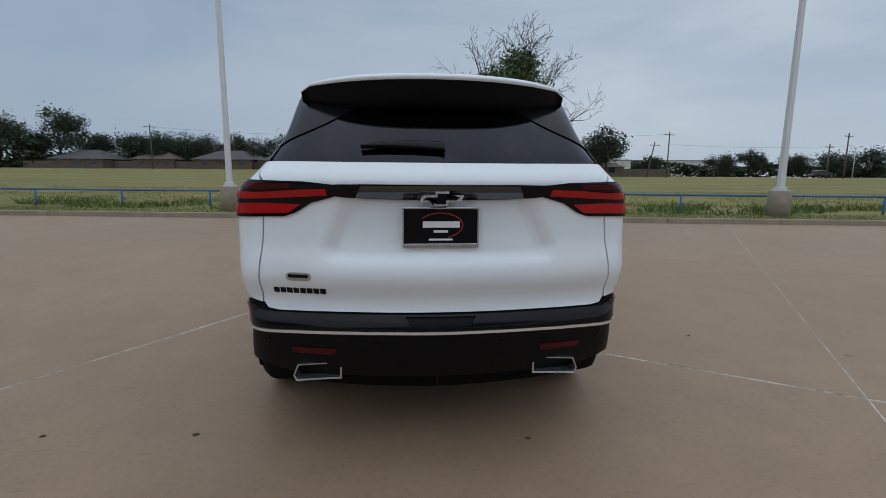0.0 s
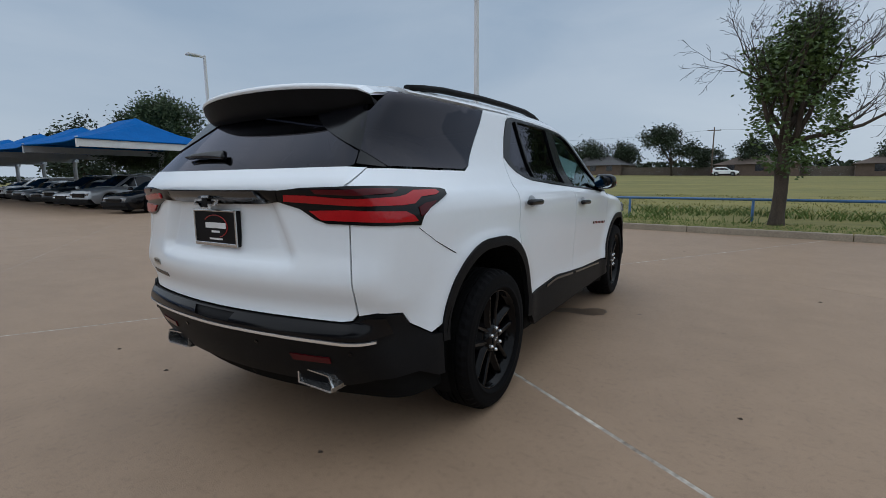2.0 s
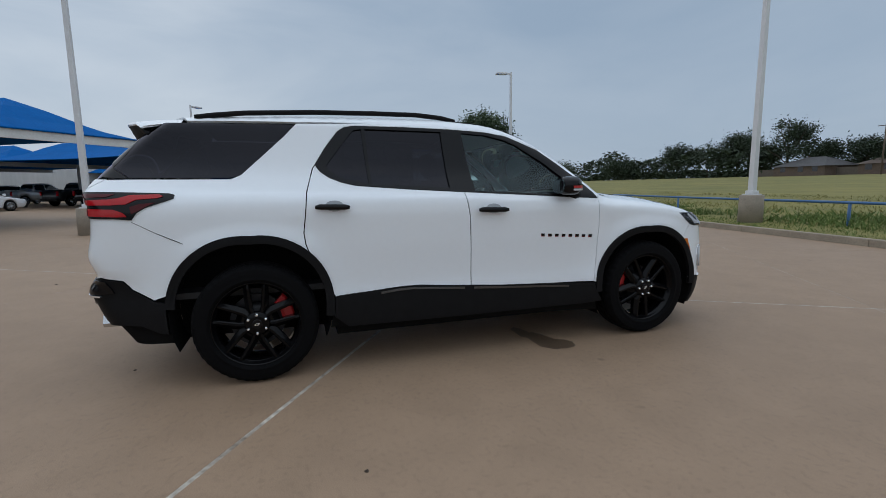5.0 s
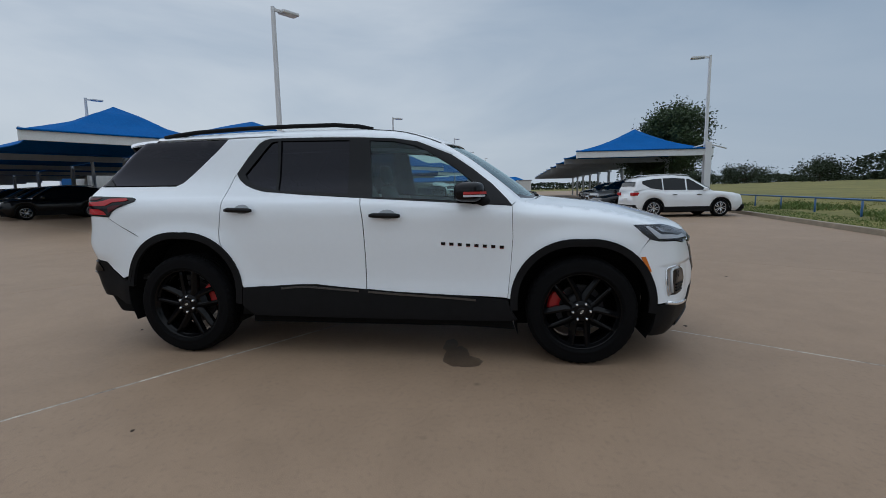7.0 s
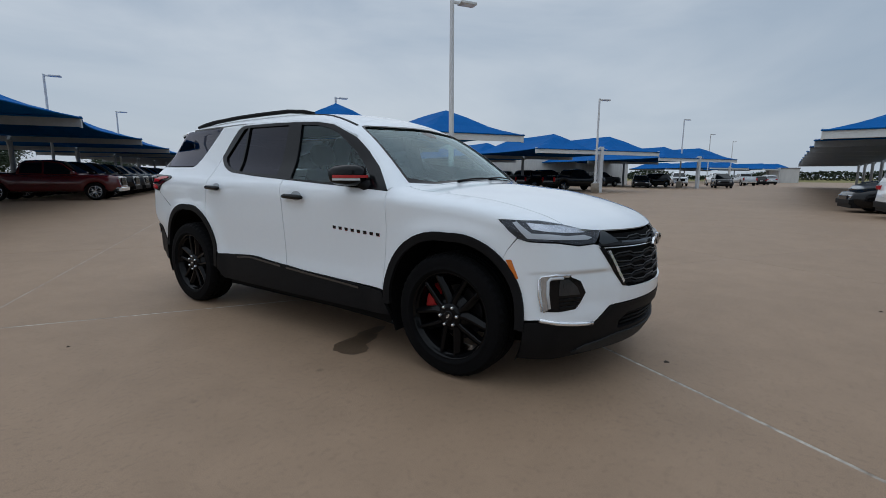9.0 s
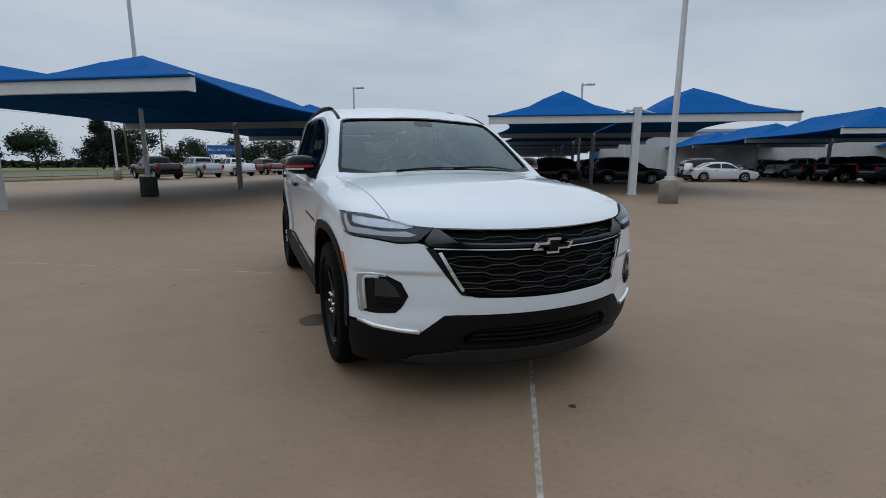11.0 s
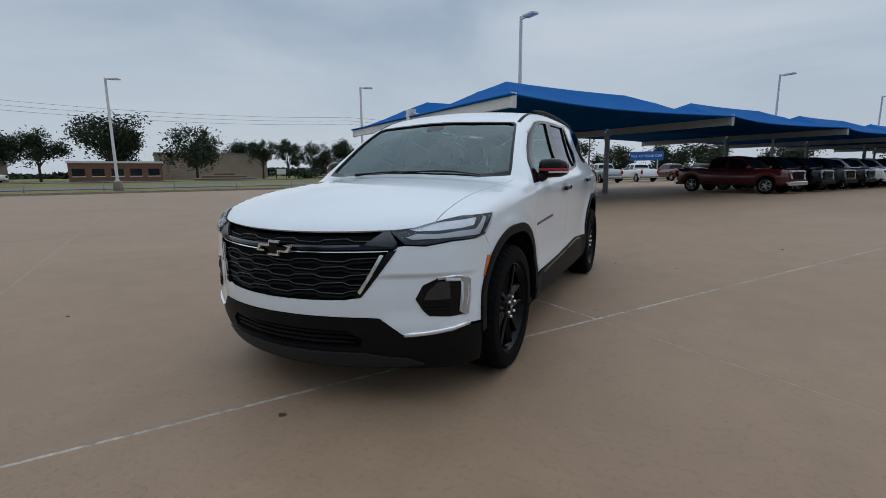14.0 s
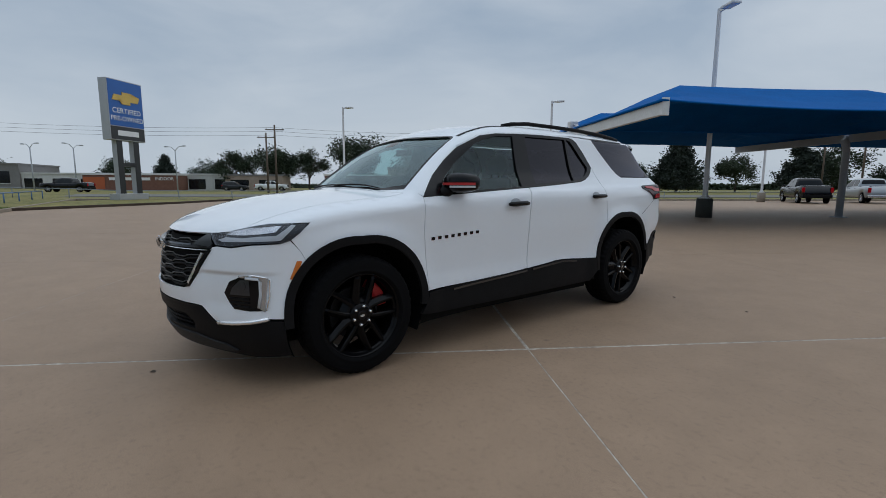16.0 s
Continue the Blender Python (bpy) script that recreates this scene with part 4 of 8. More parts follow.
def build_car():
    car = empty("sport_utility_car", Matrix(), "white sport utility car with black trim, black wheels and red calipers", "car")
    G = .0035
    sides = (1, -1)
    # ---- key lines on the flank (y, z)
    dlo_top = [(-1.117, 1.421), (-1.037, 1.546), (-.95, 1.655), (-.905, 1.682), (-.84, 1.694), (-.45, 1.692), (-.12, 1.683), (.15, 1.668), (.33, 1.640), (.593, 1.532), (.75, 1.425), (.89, 1.315), (1.0, 1.205), (1.036, 1.158)]
    dlo_low = [(-1.117, 1.421), (-1.085, 1.375), (-1.03, 1.335), (-.95, 1.302), (-.855, 1.279), (-.5, 1.250), (-.08, 1.224), (.5, 1.190), (1.036, 1.158)]
    rdoor_back = [(-1.135, 1.395), (-1.183, 1.237), (-1.196, 1.108), (-1.214, .975), (-1.205, .90)]
    b_line = [(-.083, 1.224), (-.055, 1.05), (-.046, .808), (-.045, .53)]
    f_line = [(1.04, 1.158), (1.046, .933), (1.03, .70), (1.010, .49)]
    sill = [(-1.03, .537), (-.80, .549), (-.66, .560), (-.55, .567), (-.433, .567), (-.08, .541), (.181, .519), (.604, .500), (1.01, .478)]
    seam_xy = [(.832, 1.13), (.812, 1.30), (.800, 1.45), (.787, 1.65), (.775, 1.88), (.768, 2.07), (.760, 2.18)]
    seam_fit = curve([p[1] for p in seam_xy], [p[0] for p in seam_xy])
    seam_xy = [(float(seam_fit(1.13 + 1.05 * i / 60)), 1.13 + 1.05 * i / 60) for i in range(61)]
    seam_z = top(*np.array(seam_xy).T)[0][:, 2]
    seam_hood = [(b, float(z)) for (a, b), z in zip(seam_xy, seam_z)]
    lamp_top = [(.575, .948), (.63, .952), (.69, .960), (.755, .983), (.80, .996), (.86, 1.010)]
    arch_r = arc_pts(ARCH_R, ARCH, 47, 163)
    arch_f = arc_pts(ARCH_F, ARCH, 46, 172)

    # ---- dark inner shell and floor
    for sg in sides:
        lo = [(CX * 0 + .001, .27)] + SP(*[(ARCH_R[0] + .50 * math.cos(radians(a)), ARCH_R[1] + .50 * math.sin(radians(a))) for a in range(199, -22, -8)]) \
            + SP(*[(ARCH_F[0] + .50 * math.cos(radians(a)), ARCH_F[1] + .50 * math.sin(radians(a))) for a in range(201, -22, -8)]) + [(LEN - .001, .27), (LEN - .001, .90), (S_F + .3, .93)] + SP((1.5, 1.08), (1.0, 1.13)) + SP((-2.0, 1.13)) + RP((.8, 1.10), (.5, 1.08)) + [(.001, 1.1)]
        patch("inner_shell", lo, belt, M["liner"], car, off=-.03, thick=0, step=.08, side=sg)
    for sg in sides:
        for c in (ARCH_R, ARCH_F):
            bm = bmesh.new()
            prev = None
            for i in range(25):
                a = radians(-25 + 230 * i / 24)
                cur = [bm.verts.new((sg * x, c[0] + .495 * math.cos(a), c[1] + .495 * math.sin(a))) for x in (.62, .94)]
                if prev:
                    bm.faces.new((prev[0], prev[1], cur[1], cur[0]))
                prev = cur
            vs = [bm.verts.new((sg * .62, c[0] + .495 * math.cos(radians(a)), c[1] + .495 * math.sin(radians(a)))) for a in range(-25, 206, 10)]
            bm.faces.new(vs)
            part("wheel_well", bm, M["liner"], car)
    bm = bmesh.new()
    box(bm, -.60, .60, -2.05, 2.10, .27, .33)
    box(bm, -.86, .86, -1.02, 1.02, .24, .34)
    part("floor_pan", bm, M["liner"], car)
    bm = bmesh.new()
    for yy in (-1.535, 1.535):
        tube(bm, [(-.80, yy, .39), (.80, yy, .39)], .05, 8)
    part("axle", bm, M["liner"], car)

    # ---- painted panels of the flanks
    for sg in sides:
        q = SP(*arch_r) + SP((-2.118, .588), (-2.236, .658), (-2.285, .716)) + RP((.83, .738), (.768, .728), (.768, .868), (.745, 1.115), (.737, 1.255), (.752, 1.333)) \
            + SP((-2.234, 1.335), (-1.646, 1.331), (-1.585, 1.358), (-1.312, 1.612), (-1.225, 1.704), (-.87, 1.710)) + SP(*[p for p in dlo_top[::-1] if p[0] < -.85]) + SP(*rdoor_back)
        patch("quarter_panel", q, belt, M["paint"], car, side=sg, gap=G, step=.028)
        q = SP(*rdoor_back[::-1]) + SP(*dlo_low[:7]) + SP(*b_line) + SP((-.433, .567), (-.55, .567), (-.66, .560), (-.80, .549), (-1.03, .537)) + SP(*arc_pts(ARCH_R, ARCH, 11, 47, 8))
        dr = patch("rear_door", q, belt, M["paint"], car, side=sg, gap=G, step=.028)
        q = SP(*b_line[::-1]) + SP(*dlo_low[6:]) + SP(*f_line) + SP((.604, .500), (.181, .519), (-.04, .537))
        df = patch("front_door", q, belt, M["paint"], car, side=sg, gap=G, step=.028)
        q = SP(*f_line[::-1]) + SP((1.075, 1.19)) + SP(*seam_hood) + [(LEN - a, z + .003) for a, z in FP(*lamp_top[3:])] + SP((2.05, 1.013), (1.93, 1.017), (1.862, 1.017), (1.93, .955), (1.98, .918), (1.93, .85)) + SP(*arch_f)
        patch("front_wing", q, belt, M["paint"], car, side=sg, step=.02, edge=.012)
        # handles
        for door, y0, y1, z0, z1 in ((dr, -1.136, -.915, 1.150, 1.124), (df, .004, .234, 1.108, 1.075)):
            zc = (z0 + z1) / 2
            # flat grey oval on the skin: the hollow's shade put in as colour
            cup = SP(*[(y0 + .125 + .062 * math.cos(radians(a)), zc + .008 + .036 * math.sin(radians(a))) for a in range(0, 360, 20)])
            patch("handle_cup", cup, belt, M["grey_steel"], door, off=.0015, thick=0, side=sg, step=.02)
            pts = on_skin(SP((y0, zc), (y0 + .03, zc + .002), ((y0 + y1) / 2, zc), (y1 - .03, zc - .002), (y1, zc - .003)), belt, .032, sg)
            rows = [(p, w, h, (1, 0, 0), (0, 0, 1)) for p, w, h in zip(pts, (.012, .018, .018, .018, .012), (.011, .0185, .019, .0185, .011))]
            bm = bmesh.new()
            rounded_hull(bm, rows, 12)
            part("door_handle", bm, M["gloss_black"], door, "glossy black pull handle", smooth=True)
        # lettering bars on the front door
        for k in range(8):
            y0 = .530 + k * .0605
            z0 = .885 - k * .0035
            red = SP((y0 - .003, z0 - .011), (y0 + .027, z0 - .0115), (y0 + .027, z0 + .010), (y0 - .003, z0 + .011))
            patch("letter_bar", red, belt, M["mark_red"], df, off=.002, thick=.002, side=sg, step=.03)
            blk = SP((y0 - .001, z0 - .009), (y0 + .027, z0 - .0095), (y0 + .027, z0 + .011), (y0 - .003, z0 + .012))
            patch("letter_bar", blk, belt, M["gloss_black"], df, off=.004, thick=.003, side=sg, step=.03)
        # cladding round the arches, sill and bright strip
        for nm, c, a0, a1 in (("rear_arch_trim", ARCH_R, -6, 172), ("front_arch_trim", ARCH_F, -2, 181)):
            lp = SP(*arc_pts(c, ARCH + .004, a0, a1, 30)) + SP(*arc_pts(c, ARCH - .048, a1, a0, 30))
            patch(nm, lp, belt, M["satin_black"], car, off=.012, thick=.03, side=sg, step=.03)
        q = SP(*sill) + SP((1.03, .41), (1.08, .33), (.9, .315), (0, .315), (-.95, .32), (-1.04, .40))
        patch("rocker_trim", q, belt, M["satin_black"], car, off=.010, thick=.03, side=sg)
        q = ribbon(SP((-.72, .535), (-.60, .548), (-.5, .552), (-.1, .524)), .016)
        patch("sill_strip", q, belt, M["dark_chrome"], car, off=.016, thick=.006, side=sg, step=.02)
        q = ribbon(SP((-.03, .520), (.2, .505), (.6, .483), (.78, .470)), .016)
        patch("sill_strip", q, belt, M["dark_chrome"], car, off=.016, thick=.006, side=sg, step=.02)
        # window band
        g_r1 = [(-1.045, 1.415), (-.89, 1.612), (-.845, 1.662), (-.79, 1.672), (-.765, 1.29), (-.86, 1.303), (-.96, 1.335), (-1.02, 1.375)]
        g_r2 = [(-.765, 1.672), (-.205, 1.664), (-.185, 1.252), (-.745, 1.285)]
        g_f = [(-.045, 1.658), (.153, 1.645), (.30, 1.612), (.40, 1.572), (.62, 1.435), (.83, 1.268), (.885, 1.182), (.005, 1.228)]
        band = SP(*dlo_top) + SP(*dlo_low[1:-1][::-1])
        holes = [SP(*g_r1), SP(*g_r2), SP(*g_f)]
        patch("window_trim", band, belt, M["gloss_black"], car, off=.003, thick=.022, holes=holes, side=sg, step=.03)
        no_shadow(patch("quarter_glass", holes[0], belt, M["glass_dark"], car, off=-.011, thick=0, side=sg, label="dark privacy glass pane"))
        no_shadow(patch("rear_door_glass", holes[1], belt, M["glass_dark"], car, off=-.011, thick=0, side=sg, label="dark privacy glass pane"))
        no_shadow(patch("front_door_glass", holes[2], belt, M["glass_clear"], car, off=-.011, thick=0, side=sg, label="lightly tinted door glass"))
        q = SP((-2.140, 1.702), (-1.232, 1.697), (-1.312, 1.607), (-1.585, 1.352), (-1.650, 1.336), (-2.228, 1.340))
        no_shadow(patch("rear_quarter_glass", q, belt, M["glass_dark"], car, off=-.001, thick=.004, side=sg, gap=.003, label="dark privacy glass pane"))
        q = SP((-2.150, 1.702), (-2.238, 1.340)) + RP((.722, 1.352), (.612, 1.61), (.580, 1.680))
        patch("rear_pillar_trim", q, belt, M["gloss_black"], car, off=0.0, thick=.006, side=sg, gap=.003)
        rope("roof_gutter", SP(*[(y, z + .007) for y, z in dlo_top[3:10]]), belt, -.009, .014, M["paint"], car, n=8, side=sg)
        rope("bumper_seam", SP((-2.20, 1.078), (-2.077, 1.006), (-1.93, .935)), belt, -.0008, .0022, M["liner"], car, n=5, side=sg)
        # tail lamp
        lamp = RP((.425, 1.240), (.425, 1.198), (.535, 1.165), (.60, 1.125), (.65, 1.108), (.74, 1.106), (.84, 1.102)) + SP((-2.285, 1.096), (-2.195, 1.088), (-2.168, 1.128), (-2.12, 1.158), (-2.056, 1.180), (-1.965, 1.212), (-1.960, 1.232), (-1.99, 1.240), (-2.31, 1.252)) + RP((.735, 1.256), (.554, 1.252))
        tl = patch("tail_lamp", lamp, belt, M["gloss_black"], car, off=.008, thick=.016, side=sg, step=.03, label="black and red wraparound tail lamp")
        r1 = RP((.47, 1.226), (.462, 1.200), (.60, 1.192), (.74, 1.184), (.82, 1.180)) + SP((-2.30, 1.176), (-2.22, 1.180), (-2.165, 1.205), (-2.05, 1.212), (-2.02, 1.222), (-2.04, 1.233), (-2.2, 1.232), (-2.26, 1.215), (-2.32, 1.208)) + RP((.80, 1.210), (.74, 1.212), (.60, 1.222))
        patch("red_lens", r1, belt, M["red_lens"], tl, off=.0125, thick=.006, side=sg, step=.03, label="bright red upper lens")
        r2 = RP((.575, 1.160), (.63, 1.122), (.74, 1.119), (.83, 1.116)) + SP((-2.27, 1.108), (-2.215, 1.108), (-2.235, 1.132), (-2.285, 1.152)) + RP((.83, 1.160), (.74, 1.164))
        patch("red_lens", r2, belt, M["red_lens"], tl, off=.0125, thick=.006, side=sg, step=.03, label="bright red lower lens")
        r3 = RP((.60, 1.246), (.62, 1.230), (.80, 1.222)) + SP((-2.33, 1.222), (-2.28, 1.238)) + RP((.80, 1.244))
        patch("dark_lens", r3, belt, M["dark_red"], tl, off=.0115, thick=.005, side=sg, step=.03)
        r4 = SP((-2.19, 1.125), (-2.20, 1.165), (-2.15, 1.180), (-2.06, 1.188), (-2.11, 1.166), (-2.155, 1.142))
        patch("dark_lens", r4, belt, M["dark_red"], tl, off=.0115, thick=.005, side=sg, step=.03)
        # head lamp
        hl = FP(*lamp_top) + SF((2.05, 1.010), (1.93, 1.013), (1.868, 1.014), (1.93, .955), (1.99, .912), (2.046, .902)) + FP((.859, .897), (.748, .876), (.66, .882))
        h = patch("head_lamp", hl, nose, M["lamp_dark"], car, off=.001, thick=.02, side=sg, step=.03, gap=.003, label="slim clear head lamp with a white light bar")
        bar = FP((.66, .915), (.69, .905), (.80, .908)) + SF((2.12, .915), (2.04, .918), (1.95, 1.0), (1.97, 1.005), (2.06, .945), (2.14, .94)) + FP((.80, .928), (.70, .930))
        patch("light_bar", bar, nose, M["lamp_white"], h, off=.006, thick=.005, side=sg, step=.02)
        opt = FP((.66, .952), (.70, .943), (.80, .945)) + SF((2.12, .955), (2.06, .965), (2.02, 1.0)) + FP((.86, .990), (.78, .982))
        patch("optics", opt, nose, M["lamp_clear"], h, off=.004, thick=.004, side=sg, step=.02)
        no_shadow(patch("lamp_cover", hl, nose, M["glass_lamp"], h, off=.013, thick=.01, side=sg, step=.03, gap=.004))
        # side marker, fog unit, bright strip
        q = SP((1.925, .792), (1.955, .794), (2.0, .690), (1.972, .682))
        patch("side_marker", q, belt, M["amber"], car, off=.006, thick=.01, side=sg, step=.02, label="amber side marker lens")
        fg = SF((2.115, .695), (2.18, .712)) + FP((.86, .712), (.789, .703), (.735, .674), (.705, .606), (.735, .545), (.763, .515), (.85, .507)) + SF((2.14, .512))
        f = patch("fog_lamp", fg, nose, M["gloss_black"], car, off=.003, thick=.01, side=sg, step=.03, label="fog lamp in a dark surround with a chrome edge")
        q = SF((2.112, .705), (2.18, .722)) + FP((.87, .722), (.79, .711), (.80, .700), (.865, .704), (.880, .690)) + SF((2.15, .690), (2.165, .53), (2.135, .505))
        patch("lamp_rim", q, nose, M["lamp_clear"], f, off=.007, thick=.008, side=sg, step=.02)
        rope("chrome_edge", SF((2.128, .512), (2.108, .60), (2.104, .690), (2.118, .706), (2.18, .722)) + FP((.87, .722), (.79, .711)), nose, .006, .0048, M["chrome"], f, n=8, side=sg)
        rope("light_guide", SF((2.160, .530), (2.150, .61), (2.148, .682)) + FP((.882, .697), (.83, .700)), nose, .010, .0085, M["lamp_white"], f, n=8, side=sg)
        q = FP((.755, .640), (.80, .690), (.845, .690), (.850, .600), (.74, .600))
        patch("lens", q, nose, M["lamp_dark"], f, off=.006, thick=.003, side=sg, step=.02)
        c = FP((.815, .655))[0]
        q = [(c[0] + .024 * math.cos(radians(a)), c[1] + .024 * math.sin(radians(a))) for a in range(0, 360, 24)]
        patch("bulb_lens", q, nose, M["lamp_dark"], f, off=.010, thick=.005, side=sg, step=.02)
        for k in range(3):
            z0 = .582 - .022 * k
            q = FP((.735 + .008 * k, z0), (.845, z0), (.845, z0 - .010), (.737 + .008 * k, z0 - .010))
            patch("slat", q, nose, M["satin_black"], f, off=.010, thick=.008, side=sg, step=.03)
        rope("bumper_strip", FP((.655, .420), (.70, .422), (.75, .426), (.80, .433), (.86, .443)) + SF((2.12, .464)), nose, .001, .0135, M["chrome"], car, n=10, side=sg)

    # ---- bonnet, roof, screens
    lip = [(.57 * i / 14, .936 + .011 * (i / 14) ** 2) for i in range(14)] + [(x, z - .002) for x, z in lamp_top[:4]]
    ly = [on_skin([p], nose, 0)[0] for p in FP(*lip)]
    right = seam_xy + [(v.x, v.y) for v in ly[::-1]]
    back = [(.0, 1.300), (.3, 1.285), (.6, 1.225), (.80, 1.135)]
    half = back + right
    half[-1] = (0.0, half[-1][1])
    patch("bonnet", half + [(-a, b) for a, b in half[-2:0:-1]], top, M["paint"], car, gap=.005, step=.03)
    pil = [on_skin([p], belt, 0)[0] for p in SP(*dlo_top[5:])]
    edge_roof = [on_skin([p], belt, 0)[0] for p in SP((-2.145, 1.706), (-1.9, 1.709), (-1.5, 1.711), (-1.225, 1.709), (-.87, 1.713))]
    half = [(0.0, -2.24), (.45, -2.22)] + [(v.x, v.y) for v in edge_roof] + [(v.x, v.y) for v in pil] + [(.90, 1.085), (.835, 1.128), (.6, 1.222), (.3, 1.282), (0.0, 1.297)]
    ws = [(0.0, .600), (.30, .590), (.50, .552), (.61, .518), (.645, .520), (.665, .550), (.705, .70), (.750, .88), (.792, 1.04), (.80, 1.10), (.6, 1.205), (.3, 1.262), (0.0, 1.278)]
    roof_loop = half + [(-a, b) for a, b in half[-2:0:-1]]
    ws_loop = ws + [(-a, b) for a, b in ws[-2:0:-1]]
    patch("roof", roof_loop, top, M["paint"], car, holes=[ws_loop], step=.05, gap=.002, thick=.02, label="white roof and screen pillars")
    patch("head_lining", [(a * .9, b) for a, b in half if -2.1 < b < .3] + [(-a * .9, b) for a, b in half[::-1] if -2.1 < b < .3], top, M["headliner"], car, off=-.04, thick=0, step=.1)
    no_shadow(patch("windscreen", ws_loop, top, M["glass_wind"], car, off=-.012, thick=0, step=.06, label="clear curved windscreen"))
    inner = [(a * .972, b + (.022 if b < .62 and a < .66 else -.030 if b > 1.09 else 0)) for a, b in ws]
    patch("screen_border", ws_loop, top, M["gloss_black"], car, off=-.001, thick=.008, holes=[inner + [(-a, b) for a, b in inner[-2:0:-1]]], step=.04)
    cw = [(0.0, 1.270), (.3, 1.254), (.6, 1.197), (.80, 1.095), (.83, 1.125), (.6, 1.228), (.3, 1.287), (0.0, 1.302)]
    patch("cowl_trim", cw + [(-a, b) for a, b in cw[-2:0:-1]], top, M["satin_black"], car, off=-.006, thick=.01)
    for x0, x1, y0, y1 in ((.42, -.10, 1.250, 1.258), (-.02, -.60, 1.262, 1.180)):
        bm = bmesh.new()
        pts = on_skin([(x0 + (x1 - x0) * i / 6, y0 + (y1 - y0) * i / 6 - .010 * math.sin(math.pi * i / 6)) for i in range(7)], top, .008)
        tube(bm, pts, [.011, .008, .006, .006, .006, .005, .004], 6)
        part("wiper", bm, M["satin_black"], car)
    q = [(.075, .635), (.082, .69), (.06, .74), (-.06, .74), (-.082, .69), (-.075, .635)]
    patch("camera_housing", q, top, M["gloss_black"], car, off=-.012, thick=.03, step=.03)
    # roof rails and fin
    for sg in sides:
        q = ribbon([(.668, .500), (.664, .40), (.658, .25), (.652, .10), (.650, -.08)], .026)
        patch("roof_ditch_trim", q, top, M["satin_black"], car, off=.003, thick=.004, side=sg, step=.03)
        path = [(.605, -1.86), (.612, -1.74), (.618, -1.55), (.63, -1.1), (.635, -.7), (.63, -.36), (.625, -.16), (.622, -.05)]
        base = on_skin(path, top, 0.0, sg)
        lift = (.002, .014, .024, .029, .031, .032, .020, .002)
        bm = bmesh.new()
        rounded_hull(bm, [(p + Vector((0, 0, l)), .020, .017, (1, 0, 0), (0, 0, 1)) for p, l in zip(base, lift)], 12)
        part("roof_rail", bm, M["satin_black"], car, "black roof rail")
    b0 = on_skin([(0, -1.80), (0, -1.62)], top, 0)
    bm = bmesh.new()
    rounded_hull(bm, [((0, -1.86, b0[0].z + .03), .010, .028, (1, 0, 0), (0, 0, 1)), ((0, -1.80, b0[0].z + .03), .022, .035, (1, 0, 0), (0, 0, 1)), ((0, -1.72, b0[0].z + .018), .026, .022, (1, 0, 0), (0, 0, 1)), ((0, -1.62, b0[1].z + .004), .008, .006, (1, 0, 0), (0, 0, 1))], 12)
    part("antenna_fin", bm, M["paint"], car)

    # ---- tail: gate, glass, spoiler, bumper
    g = RP((0, .702), (.40, .702), (.70, .699), (.745, .706), (.766, .735), (.768, .868), (.745, 1.115), (.737, 1.256), (.752, 1.336), (.70, 1.340), (.35, 1.336), (0, 1.335))
    g[0], g[-1] = (0.0, g[0][1]), (0.0, g[-1][1])
    gate = patch("tail_gate", both(g), belt, M["paint"], car, gap=G, step=.035, label="white tail gate with a hollow for the plate")
    gl = RP((0, 1.328), (.35, 1.329), (.70, 1.334), (.718, 1.350), (.662, 1.49), (.612, 1.61), (.585, 1.66), (.3, 1.685), (0, 1.69))
    gl[0], gl[-1] = (0.0, gl[0][1]), (0.0, gl[-1][1])
    no_shadow(patch("rear_glass", both(gl), belt, M["glass_dark"], car, off=-.005, thick=.004, gap=.001, step=.05, label="dark rear window"))
    # spoiler: white above, black beneath
    for nm, key, sec in (("spoiler", "paint", [(-1.90, .014), (-2.15, .016), (-2.27, .008), (-2.345, -.004), (-2.355, -.011), (-2.358, -.022), (-2.350, -.030)]),
                         ("spoiler_underside", "satin_black", [(-2.350, -.030), (-2.340, -.044), (-2.328, -.072), (-2.306, -.110), (-2.280, -.142), (-2.20, -.125)])):
        nx = 28
        verts, faces = [], []
        for i in range(nx + 1):
            t = -1 + 2 * i / nx
            x = .628 * t
            z0 = 1.722 - .022 * t * t - .016 * t**6
            pull = .11 * t**4 + .11 * t * t
            drop = 1 - .62 * abs(t) ** 6
            for yy, dz in sec:
                yv = yy + pull * (yy + 1.98) / -.45
                base_z = z0 + (.018 if yy > -2.05 else .006)
                verts.append((x, yv, base_z + (dz * (drop if dz < -.01 else 1)) - .02 * (abs(t) > .97)))
        m = len(sec)
        for i in range(nx):
            for j in range(m - 1):
                a = i * m + j
                faces.append((a, a + 1, a + m + 1, a + m))
        faces.append(tuple(range(m)))
        faces.append(tuple(range(nx * m, nx * m + m))[::-1])
        o = mesh_ob(nm, verts, faces, M[key], gate, smooth=True)
    # bar between the lamps, emblem, plate
    q = RP((0, 1.243), (.30, 1.244), (.43, 1.242), (.43, 1.196), (.30, 1.184), (0, 1.180))
    q[0], q[-1] = (0.0, q[0][1]), (0.0, q[-1][1])
    patch("gate_bar", both(q), belt, M["gloss_black"], gate, off=.010, thick=.016, step=.03)
    q = RP((0, 1.240), (.322, 1.240), (.358, 1.202), (0, 1.196))
    q[0], q[-1] = (0.0, q[0][1]), (0.0, q[-1][1])
    patch("bar_insert", both(q), belt, M["dark_chrome"], gate, off=.021, thick=.012, step=.02, label="dark bright-metal insert")
    p0 = on_skin([(0.0, 1.217)], belt, .036)[0]
    bm = bmesh.new()
